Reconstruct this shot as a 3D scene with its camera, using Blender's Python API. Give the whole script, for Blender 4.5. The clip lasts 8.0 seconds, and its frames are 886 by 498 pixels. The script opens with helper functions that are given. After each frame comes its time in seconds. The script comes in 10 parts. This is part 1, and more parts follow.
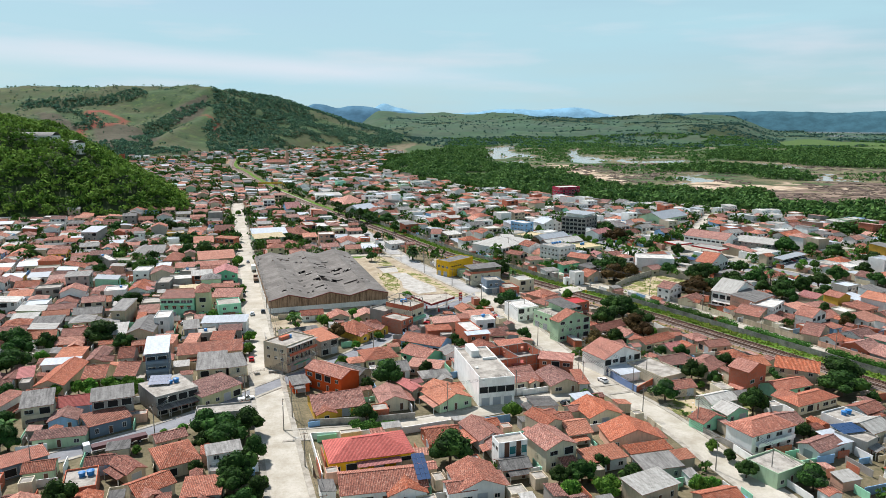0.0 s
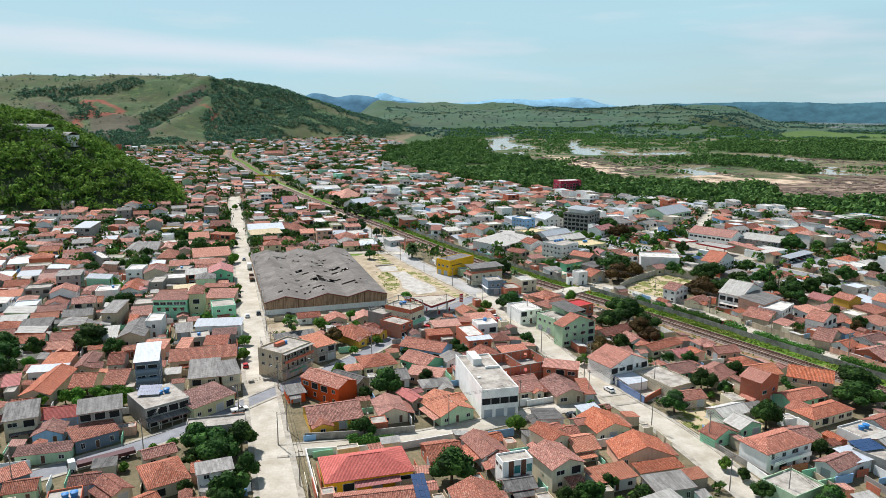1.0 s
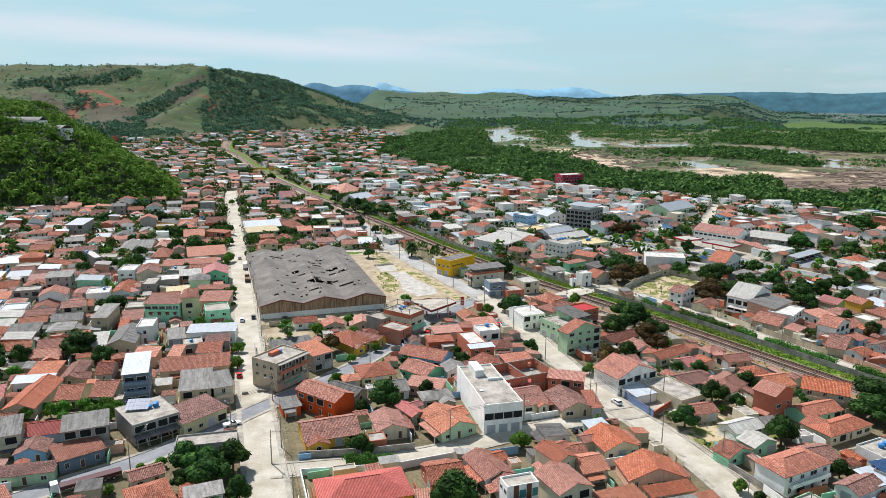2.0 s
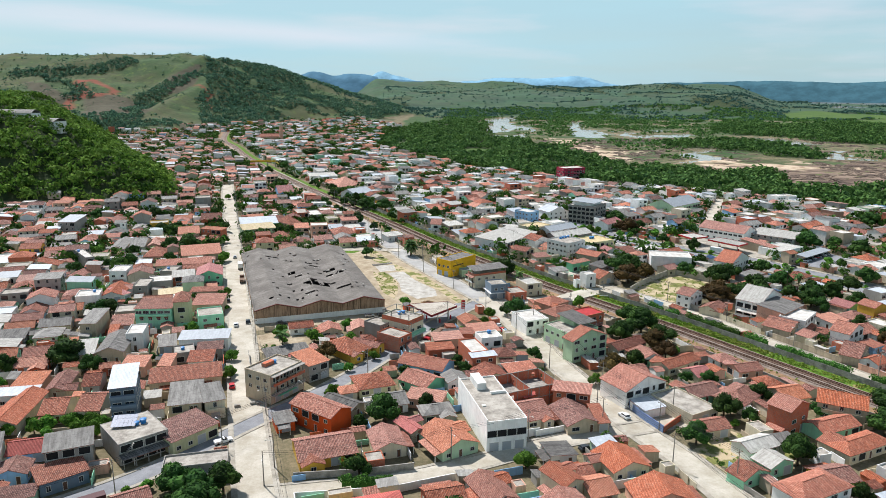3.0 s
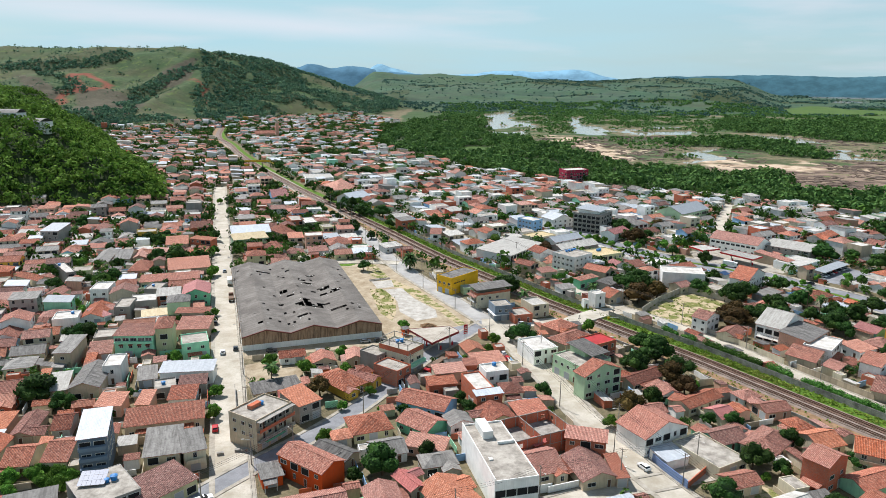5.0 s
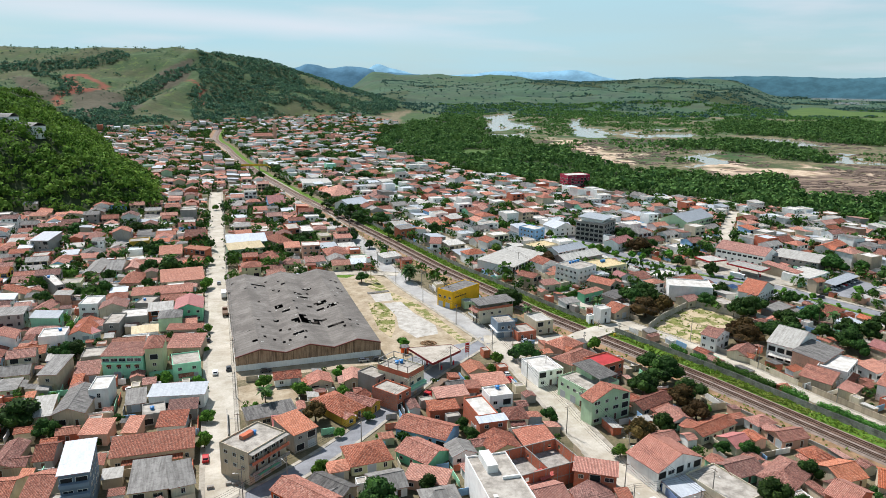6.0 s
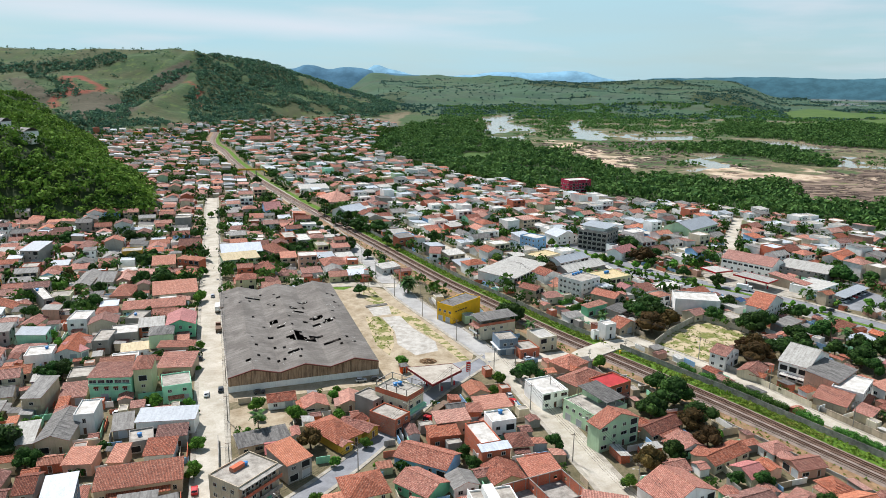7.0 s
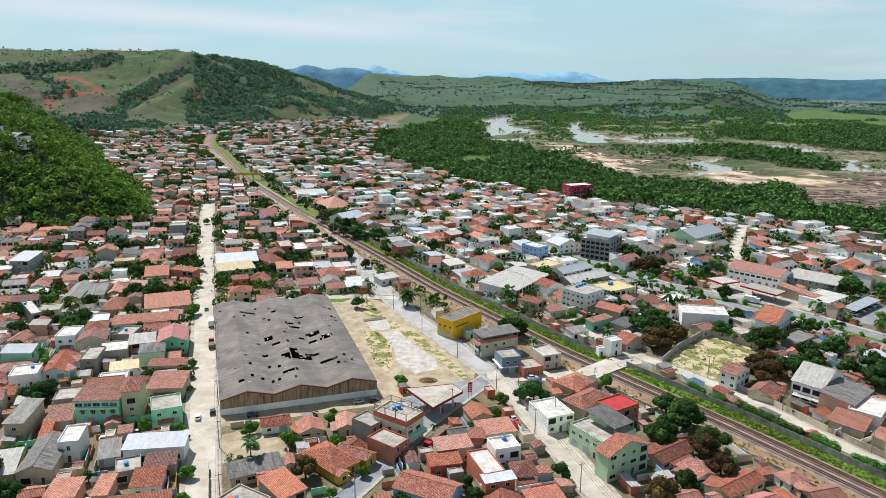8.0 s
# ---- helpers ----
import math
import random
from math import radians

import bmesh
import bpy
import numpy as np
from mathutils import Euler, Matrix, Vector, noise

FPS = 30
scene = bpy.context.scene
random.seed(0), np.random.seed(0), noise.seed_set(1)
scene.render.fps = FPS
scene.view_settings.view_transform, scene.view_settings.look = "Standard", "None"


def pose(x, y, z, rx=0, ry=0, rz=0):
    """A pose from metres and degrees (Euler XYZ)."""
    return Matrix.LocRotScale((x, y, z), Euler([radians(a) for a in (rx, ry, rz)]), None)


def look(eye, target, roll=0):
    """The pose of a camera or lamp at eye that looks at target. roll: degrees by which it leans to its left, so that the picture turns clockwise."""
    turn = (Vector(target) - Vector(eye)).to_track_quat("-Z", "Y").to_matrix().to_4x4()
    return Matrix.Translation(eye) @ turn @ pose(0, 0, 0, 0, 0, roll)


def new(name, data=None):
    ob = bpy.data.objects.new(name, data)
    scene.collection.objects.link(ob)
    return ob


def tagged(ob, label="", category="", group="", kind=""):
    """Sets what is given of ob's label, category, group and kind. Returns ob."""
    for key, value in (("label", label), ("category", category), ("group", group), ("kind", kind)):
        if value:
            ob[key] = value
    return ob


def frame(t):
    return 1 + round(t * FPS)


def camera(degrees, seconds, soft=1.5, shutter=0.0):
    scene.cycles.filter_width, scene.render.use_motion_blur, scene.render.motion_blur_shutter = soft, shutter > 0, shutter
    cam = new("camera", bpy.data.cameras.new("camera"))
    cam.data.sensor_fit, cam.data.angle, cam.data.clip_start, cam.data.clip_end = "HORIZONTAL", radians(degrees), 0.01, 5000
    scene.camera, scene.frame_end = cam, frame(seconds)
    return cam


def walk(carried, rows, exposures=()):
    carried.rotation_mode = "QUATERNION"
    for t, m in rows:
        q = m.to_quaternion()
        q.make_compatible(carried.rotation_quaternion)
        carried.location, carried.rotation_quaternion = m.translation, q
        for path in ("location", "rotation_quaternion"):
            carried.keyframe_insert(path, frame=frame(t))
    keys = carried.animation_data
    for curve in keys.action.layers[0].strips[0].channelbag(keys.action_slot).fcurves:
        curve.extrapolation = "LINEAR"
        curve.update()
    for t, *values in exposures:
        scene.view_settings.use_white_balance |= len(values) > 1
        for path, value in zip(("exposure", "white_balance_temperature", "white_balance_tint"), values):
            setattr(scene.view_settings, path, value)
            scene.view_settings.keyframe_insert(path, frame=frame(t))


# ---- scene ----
cam = camera(64.0, 8.0, soft=0.6)
# seconds, eye x y z, heading, tilt, roll: a drone that climbs while it flies ahead
ROWS = [
    (0.0, 0.00, 0.00, 87.50, -0.02, -10.76, 0.13),
    (0.5, -0.39, 4.62, 89.01, -0.05, -11.17, 0.22),
    (1.0, -0.72, 9.52, 90.54, -0.11, -11.60, 0.29),
    (1.5, -1.03, 14.46, 92.23, -0.14, -12.02, 0.33),
    (3.0, -1.53, 30.23, 97.16, -0.20, -13.32, 0.36),
    (3.5, -1.83, 35.33, 99.02, -0.23, -13.77, 0.39),
    (4.0, -2.19, 40.73, 100.59, -0.28, -13.92, 0.45),
    (4.5, -2.48, 46.07, 102.19, -0.33, -13.93, 0.50),
    (6.0, -3.97, 62.56, 107.50, -0.53, -13.95, 0.65),
    (6.5, -4.18, 68.05, 109.15, -0.58, -13.94, 0.66),
    (7.0, -4.47, 73.16, 110.81, -0.63, -13.93, 0.67),
    (7.5, -4.88, 78.58, 112.44, -0.69, -13.92, 0.70),
    (8.0, -5.10, 83.92, 114.10, -0.73, -13.93, 0.69),
]


def drone(x, y, z, heading, tilt, roll):
    h, p = radians(heading), radians(tilt)
    way = Vector((-math.sin(h) * math.cos(p), math.cos(h) * math.cos(p), math.sin(p)))
    eye = Vector((x, y, z))
    return look(eye, eye + way * 100, roll)


walk(cam, [(r[0], drone(*r[1:])) for r in ROWS], exposures=[(0, 0.34, 6240, 13.0), (8, 0.34, 6240, 13.0)])

# ---- world, sun and exposure ----
SUN_WAY = Vector((0.50, -0.62, -1.02)).normalized()
SUN_EL = math.asin(-SUN_WAY.z)
SUN_AZ = math.atan2(-SUN_WAY.x, -SUN_WAY.y)
world = bpy.data.worlds.new("sky")
scene.world = world
world.use_nodes = True
wn, wl = world.node_tree.nodes, world.node_tree.links
wn.clear()
w_out = wn.new("ShaderNodeOutputWorld")
w_bg = wn.new("ShaderNodeBackground")
w_sky = wn.new("ShaderNodeTexSky")
w_sky.sky_type = "NISHITA"
w_sky.sun_disc = False
w_sky.sun_elevation = SUN_EL
w_sky.sun_rotation = SUN_AZ
w_sky.air_density, w_sky.dust_density, w_sky.ozone_density = 1.0, 0.7, 2.0
w_bg.inputs["Strength"].default_value = 0.075
# thin streaky clouds over the blue
w_tc = wn.new("ShaderNodeTexCoord")
w_map = wn.new("ShaderNodeMapping")
w_map.inputs["Scale"].default_value = (1.6, 1.6, 13.0)
w_map.inputs["Location"].default_value = (0.35, 0.1, 0.6)
w_map.inputs["Rotation"].default_value = (0.0, 0.05, 0.0)
w_noise = wn.new("ShaderNodeTexNoise")
w_noise.inputs["Scale"].default_value = 1.35
w_noise.inputs["Detail"].default_value = 7.0
w_noise.inputs["Roughness"].default_value = 0.52
w_ramp = wn.new("ShaderNodeValToRGB")
w_ramp.color_ramp.elements[0].position = 0.36
w_ramp.color_ramp.elements[0].color = (0.68, 0.68, 0.68, 1)
w_ramp.color_ramp.elements[1].position = 0.66
w_ramp.color_ramp.elements[1].color = (1.0, 1.0, 1.0, 1)
w_mix = wn.new("ShaderNodeMix")
w_mix.data_type = "RGBA"
w_mix.inputs["B"].default_value = (5.0, 7.6, 8.2, 1)
wl.new(w_tc.outputs["Generated"], w_map.inputs["Vector"])
wl.new(w_map.outputs["Vector"], w_noise.inputs["Vector"])
wl.new(w_noise.outputs["Fac"], w_ramp.inputs["Fac"])
# the haze thins out towards the zenith, where the sky is a deeper blue
w_sep = wn.new("ShaderNodeSeparateXYZ")
w_thin = wn.new("ShaderNodeMapRange")
w_thin.inputs["From Min"].default_value, w_thin.inputs["From Max"].default_value = 0.25, 0.7
w_thin.inputs["To Min"].default_value, w_thin.inputs["To Max"].default_value = 1.0, 0.1
w_mul = wn.new("ShaderNodeMath")
w_mul.operation = "MULTIPLY"
wl.new(w_tc.outputs["Generated"], w_sep.inputs["Vector"])
wl.new(w_sep.outputs["Z"], w_thin.inputs["Value"])
wl.new(w_ramp.outputs["Color"], w_mul.inputs[0])
wl.new(w_thin.outputs["Result"], w_mul.inputs[1])
wl.new(w_mul.outputs[0], w_mix.inputs["Factor"])
wl.new(w_sky.outputs["Color"], w_mix.inputs["A"])
w_map2 = wn.new("ShaderNodeMapping")
w_map2.inputs["Scale"].default_value = (2.2, 2.2, 16.0)
w_map2.inputs["Location"].default_value = (1.7, 3.1, 0.2)
w_noise2 = wn.new("ShaderNodeTexNoise")
w_noise2.inputs["Scale"].default_value = 1.6
w_noise2.inputs["Detail"].default_value = 9.0
w_ramp2 = wn.new("ShaderNodeValToRGB")
w_ramp2.color_ramp.elements[0].position = 0.52
w_ramp2.color_ramp.elements[0].color = (0, 0, 0, 1)
w_ramp2.color_ramp.elements[1].position = 0.7
w_ramp2.color_ramp.elements[1].color = (0.5, 0.5, 0.5, 1)
w_mix2 = wn.new("ShaderNodeMix")
w_mix2.data_type = "RGBA"
w_mix2.inputs["B"].default_value = (8.0, 8.3, 8.6, 1)
wl.new(w_tc.outputs["Generated"], w_map2.inputs["Vector"])
wl.new(w_map2.outputs["Vector"], w_noise2.inputs["Vector"])
wl.new(w_noise2.outputs["Fac"], w_ramp2.inputs["Fac"])
wl.new(w_ramp2.outputs["Color"], w_mix2.inputs["Factor"])
wl.new(w_mix.outputs["Result"], w_mix2.inputs["A"])
# a long streak of cirrus that sinks towards the right
w_sep2 = wn.new("ShaderNodeSeparateXYZ")
w_slope = wn.new("ShaderNodeMath")
w_slope.operation = "MULTIPLY_ADD"
w_slope.inputs[1].default_value = 0.045
w_off = wn.new("ShaderNodeMath")
w_off.operation = "SUBTRACT"
w_off.inputs[1].default_value = 0.051
w_abs = wn.new("ShaderNodeMath")
w_abs.operation = "ABSOLUTE"
w_band = wn.new("ShaderNodeMapRange")
w_band.interpolation_type = "SMOOTHSTEP"
w_band.inputs["From Min"].default_value, w_band.inputs["From Max"].default_value = 0.0, 0.024
w_band.inputs["To Min"].default_value, w_band.inputs["To Max"].default_value = 1.0, 0.0
w_end = wn.new("ShaderNodeMapRange")
w_end.interpolation_type = "SMOOTHSTEP"
w_end.inputs["From Min"].default_value, w_end.inputs["From Max"].default_value = -0.2, 0.16
w_end.inputs["To Min"].default_value, w_end.inputs["To Max"].default_value = 1.0, 0.0
w_streak = wn.new("ShaderNodeMath")
w_streak.operation = "MULTIPLY"
w_rag = wn.new("ShaderNodeMath")
w_rag.operation = "MULTIPLY"
w_mix3 = wn.new("ShaderNodeMix")
w_mix3.data_type = "RGBA"
w_mix3.inputs["B"].default_value = (8.9, 8.9, 9.3, 1)
wl.new(w_tc.outputs["Generated"], w_sep2.inputs["Vector"])
wl.new(w_sep2.outputs["X"], w_slope.inputs[0])
wl.new(w_sep2.outputs["Z"], w_slope.inputs[2])
wl.new(w_slope.outputs[0], w_off.inputs[0])
wl.new(w_off.outputs[0], w_abs.inputs[0])
wl.new(w_abs.outputs[0], w_band.inputs["Value"])
wl.new(w_sep2.outputs["X"], w_end.inputs["Value"])
wl.new(w_band.outputs["Result"], w_streak.inputs[0])
wl.new(w_end.outputs["Result"], w_streak.inputs[1])
wl.new(w_streak.outputs[0], w_rag.inputs[0])
wl.new(w_noise.outputs["Fac"], w_rag.inputs[1])
wl.new(w_rag.outputs[0], w_mix3.inputs["Factor"])
wl.new(w_mix2.outputs["Result"], w_mix3.inputs["A"])
wl.new(w_mix3.outputs["Result"], w_bg.inputs["Color"])
wl.new(w_bg.outputs["Background"], w_out.inputs["Surface"])
sun = new("sun", bpy.data.lights.new("sun", "SUN"))
sun.data.energy = 5.0
sun.data.angle = radians(0.6)
sun.data.color = (1.0, 0.97, 0.92)
sun.matrix_world = look((0, 0, 300), Vector((0, 0, 300)) + SUN_WAY)
scene.view_settings.exposure = 0.0

# ---- materials ----
def srgb(h):
    v = [int(h[i:i + 2], 16) / 255 for i in (0, 2, 4)]
    return [c / 12.92 if c <= 0.04045 else ((c + 0.055) / 1.055) ** 2.4 for c in v] + [1.0]


def shade(c, k):
    return [min(1.0, v * k) for v in c[:3]] + [1.0]


class Mat:
    """A small node-material writer."""

    def __init__(self, name, rough=0.8, metal=0.0, spec=0.3):
        self.m = bpy.data.materials.new(name)
        self.m.use_nodes = True
        self.t = self.m.node_tree
        self.b = self.t.nodes["Principled BSDF"]
        self.b.inputs["Roughness"].default_value = rough
        self.b.inputs["Metallic"].default_value = metal
        self.b.inputs["Specular IOR Level"].default_value = spec
        self.tc = None

    def node(self, kind, **inputs):
        n = self.t.nodes.new("ShaderNode" + kind)
        for k, v in inputs.items():
            self.put(n.inputs[k.replace("_", " ")], v)
        return n

    def put(self, socket, v):
        if hasattr(v, "is_output"):
            self.t.links.new(v, socket)
        else:
            socket.default_value = v

    def coord(self):
        if not self.tc:
            self.tc = self.node("TexCoord")
        return self.tc.outputs["Object"]

    def world_pos(self):
        return self.node("NewGeometry").outputs["Position"]

    def noise(self, scale, detail=3.0, vec=None, rough=0.55):
        n = self.node("TexNoise", Scale=scale, Detail=detail, Roughness=rough)
        self.put(n.inputs["Vector"], vec or self.coord())
        return n.outputs["Fac"]

    def ramp(self, fac, stops):
        n = self.node("ValToRGB")
        r = n.color_ramp
        while len(r.elements) < len(stops):
            r.elements.new(0.5)
        for e, (p, c) in zip(r.elements, stops):
            e.position, e.color = p, c
        self.put(n.inputs["Fac"], fac)
        return n.outputs["Color"]

    def mix(self, fac, a, b, how="MIX"):
        n = self.node("Mix")
        n.data_type, n.blend_type = "RGBA", how
        self.put(n.inputs["Factor"], fac)
        self.put(n.inputs["A"], a)
        self.put(n.inputs["B"], b)
        return n.outputs["Result"]

    def math(self, op, a, b=0.0):
        n = self.node("Math")
        n.operation = op
        self.put(n.inputs[0], a)
        self.put(n.inputs[1], b)
        return n.outputs[0]

    def bump(self, height, strength=0.3, dist=0.05):
        n = self.node("Bump", Strength=strength, Distance=dist)
        self.put(n.inputs["Height"], height)
        self.t.links.new(n.outputs["Normal"], self.b.inputs["Normal"])

    def colour(self, c):
        self.put(self.b.inputs["Base Color"], c)
        return self

    def rnd(self):
        return self.node("ObjectInfo").outputs["Random"]

    def own(self):
        """A random number of its own for each house, also where houses are joined (their faces carry it as "lot")."""
        at = self.node("Attribute")
        at.attribute_name = "lot"
        return self.math("FRACT", self.math("ADD", self.rnd(), at.outputs["Fac"]))

    def island(self):
        return self.node("NewGeometry").outputs["Random Per Island"]


GREYS = ((0.3, (0.0, 0.0, 0.0, 1)), (0.7, (1.0, 1.0, 1.0, 1)))


def plaster(name, c, dirt=0.5):
    """Painted render with rain streaks and blotches."""
    m = Mat(name, 0.85)
    c = list(c[:3]) + [1.0]
    big = m.noise(0.35, 4.0, m.world_pos())
    col = m.mix(m.ramp(big, ((0.35, (0, 0, 0, 1)), (0.75, (1, 1, 1, 1)))), c, shade(c, 0.8))
    mp = m.node("Mapping", Scale=(2.2, 2.2, 0.25))
    m.put(mp.inputs["Vector"], m.world_pos())
    streak = m.noise(1.0, 5.0, mp.outputs["Vector"], 0.65)
    col = m.mix(m.math("MULTIPLY", m.ramp(streak, ((0.5, (0, 0, 0, 1)), (0.8, (1, 1, 1, 1)))), dirt), col, (0.16, 0.13, 0.1, 1))
    hs = m.node("HueSaturation", Hue=0.5, Saturation=1.0, Fac=1.0)
    m.put(hs.inputs["Value"], m.math("ADD", m.math("MULTIPLY", m.own(), 0.3), 0.84))
    m.put(hs.inputs["Color"], col)
    m.colour(hs.outputs["Color"])
    m.bump(m.noise(9.0, 3.0, m.world_pos()), 0.25, 0.02)
    return m.m


def clay(name, c, dark, pale, vary=0.5, tile=0.38):
    """Clay tiles: ribs down the slope (the ridge runs along local x), mottled tile by tile, with lichen."""
    m = Mat(name, 0.85)
    co = m.coord()
    mp = m.node("Mapping", Scale=(1 / tile, 1 / 0.42, 1 / 0.42))
    m.put(mp.inputs["Vector"], co)
    vo = m.node("TexVoronoi", Scale=1.0, Randomness=0.35)
    m.put(vo.inputs["Vector"], mp.outputs["Vector"])
    sep = m.node("SeparateColor")
    m.put(sep.inputs["Color"], vo.outputs["Color"])
    cell = sep.outputs["Red"]
    col = m.mix(m.math("MULTIPLY", m.ramp(cell, ((0.5, (0, 0, 0, 1)), (1.0, (1, 1, 1, 1)))), vary), c, dark)
    col = m.mix(m.math("MULTIPLY", m.ramp(sep.outputs["Green"], ((0.72, (0, 0, 0, 1)), (1.0, (1, 1, 1, 1)))), vary), col, pale)
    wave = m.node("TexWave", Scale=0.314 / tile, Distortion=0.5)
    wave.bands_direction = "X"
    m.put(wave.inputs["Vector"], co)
    # groove shade between the ribs is put into the colour, matching the bump
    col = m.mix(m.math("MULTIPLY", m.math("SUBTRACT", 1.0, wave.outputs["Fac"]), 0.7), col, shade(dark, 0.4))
    fine = m.noise(2.6, 4.0, m.world_pos(), 0.7)
    col = m.mix(m.math("MULTIPLY", m.ramp(fine, ((0.5, (0, 0, 0, 1)), (0.66, (1, 1, 1, 1)))), 0.6 * vary + 0.12), col, shade(dark, 0.55))
    col = m.mix(m.math("MULTIPLY", m.ramp(fine, ((0.34, (1, 1, 1, 1)), (0.46, (0, 0, 0, 1)))), 0.6 * vary + 0.1), col, pale)
    big = m.noise(0.45, 5.0, m.world_pos(), 0.6)
    col = m.mix(m.math("MULTIPLY", m.ramp(big, ((0.46, (0, 0, 0, 1)), (0.72, (1, 1, 1, 1)))), 0.4), col, shade(dark, 0.55))
    hs = m.node("HueSaturation", Hue=0.5, Fac=1.0)
    la = m.own()
    m.put(hs.inputs["Value"], m.math("ADD", m.math("MULTIPLY", la, 0.46), 0.76))
    m.put(hs.inputs["Saturation"], m.math("ADD", m.math("MULTIPLY", m.math("FRACT", m.math("MULTIPLY", la, 7.0)), 0.32), 0.74))
    m.put(hs.inputs["Color"], col)
    m.colour(hs.outputs["Color"])
    row = m.node("TexWave", Scale=0.314 / 0.36, Distortion=0.4)
    row.bands_direction, row.wave_profile = "Y", "SAW"
    m.put(row.inputs["Vector"], co)
    m.bump(m.math("ADD", wave.outputs["Fac"], m.math("MULTIPLY", row.outputs["Fac"], 0.5)), 0.9, 0.08)
    return m.m


def sheet(name, c, dark, rough=0.8, metal=0.0, pitch=0.6, stain=0.7):
    """Corrugated sheets with streaks down the slope, and overlaps across."""
    m = Mat(name, rough, metal)
    co = m.coord()
    wave = m.node("TexWave", Scale=0.85, Distortion=0.0)
    wave.bands_direction = "X"
    m.put(wave.inputs["Vector"], co)
    mp = m.node("Mapping", Scale=(0.95, 0.45, 0.45))
    m.put(mp.inputs["Vector"], co)
    vo = m.node("TexVoronoi", Scale=1.0, Randomness=0.15)
    m.put(vo.inputs["Vector"], mp.outputs["Vector"])
    sep = m.node("SeparateColor")
    m.put(sep.inputs["Color"], vo.outputs["Color"])
    col = m.mix(m.math("MULTIPLY", sep.outputs["Red"], 0.35), c, dark)
    ms = m.node("Mapping", Scale=(1.6, 0.2, 0.2))
    m.put(ms.inputs["Vector"], co)
    col = m.mix(m.math("MULTIPLY", m.ramp(m.noise(1.0, 5.0, ms.outputs["Vector"], 0.6), ((0.42, (0, 0, 0, 1)), (0.64, (1, 1, 1, 1)))), stain), col, dark)
    col = m.mix(m.math("MULTIPLY", m.ramp(m.noise(1.1, 6.0, m.world_pos(), 0.7), ((0.48, (0, 0, 0, 1)), (0.7, (1, 1, 1, 1)))), stain * 0.8), col, shade(dark, 0.5))
    hs = m.node("HueSaturation", Hue=0.5, Saturation=1.0, Fac=1.0)
    m.put(hs.inputs["Value"], m.math("ADD", m.math("MULTIPLY", m.own(), 0.55), 0.8))
    m.put(hs.inputs["Color"], col)
    m.colour(hs.outputs["Color"])
    m.bump(wave.outputs["Fac"], 0.35, 0.05)
    return m.m


def slab(name, c, dark, scale=0.5, rough=0.9, fine=6.0):
    """Concrete, screed, asphalt, soil: blotches, fine grain and cracks."""
    m = Mat(name, rough)
    p = m.world_pos()
    col = m.mix(m.ramp(m.noise(scale, 8.0, p, 0.68), ((0.38, (0, 0, 0, 1)), (0.64, (1, 1, 1, 1)))), c, dark)
    col = m.mix(m.math("MULTIPLY", m.ramp(m.noise(fine, 4.0, p, 0.7), ((0.45, (0, 0, 0, 1)), (0.75, (1, 1, 1, 1)))), 0.4), col, shade(dark, 0.75))
    m.colour(col)
    m.bump(m.noise(fine, 4.0, p), 0.3, 0.03)
    return m.m


def brick(name):
    """Hollow red blocks with concrete frame left bare."""
    m = Mat(name, 0.9)
    p = m.world_pos()
    br = m.node("TexBrick", Scale=2.6, Color1=srgb("d2724f"), Color2=srgb("b95d3f"), Mortar=srgb("9c8272"), Mortar_Size=0.022)
    mp = m.node("Mapping", Rotation=(radians(90), 0, 0))
    m.put(mp.inputs["Vector"], m.coord())
    m.put(br.inputs["Vector"], mp.outputs["Vector"])
    col = m.mix(m.math("MULTIPLY", m.ramp(m.noise(0.6, 5.0, p), GREYS), 0.4), br.outputs["Color"], srgb("93543f"))
    m.colour(col)
    m.bump(br.outputs["Fac"], 0.3, 0.02)
    return m.m


def leafy(name, a, b, c):
    """Foliage: a colour of its own for each leaf clump, with a little light through it."""
    m = Mat(name, 0.8, 0.0, 0.1)
    col = m.ramp(m.island(), ((0.0, a), (0.55, b), (1.0, c)))
    hs = m.node("HueSaturation", Fac=1.0, Saturation=1.0)
    m.put(hs.inputs["Value"], m.math("ADD", m.math("MULTIPLY", m.rnd(), 0.7), 0.65))
    m.put(hs.inputs["Hue"], m.math("ADD", m.math("MULTIPLY", m.rnd(), 0.03), 0.485))
    m.put(hs.inputs["Color"], col)
    m.colour(hs.outputs["Color"])
    tr = m.node("BsdfTranslucent")
    m.put(tr.inputs["Color"], hs.outputs["Color"])
    mx = m.node("MixShader", Fac=0.22)
    m.t.links.new(m.b.outputs[0], mx.inputs[1])
    m.t.links.new(tr.outputs[0], mx.inputs[2])
    m.t.links.new(mx.outputs[0], m.t.nodes["Material Output"].inputs["Surface"])
    return m.m


def plain(name, c, rough=0.6, metal=0.0, spec=0.4, wear=0.2):
    m = Mat(name, rough, metal, spec)
    m.colour(m.mix(m.math("MULTIPLY", m.ramp(m.noise(3.0, 4.0), GREYS), wear), c, shade(c, 0.6)))
    return m.m


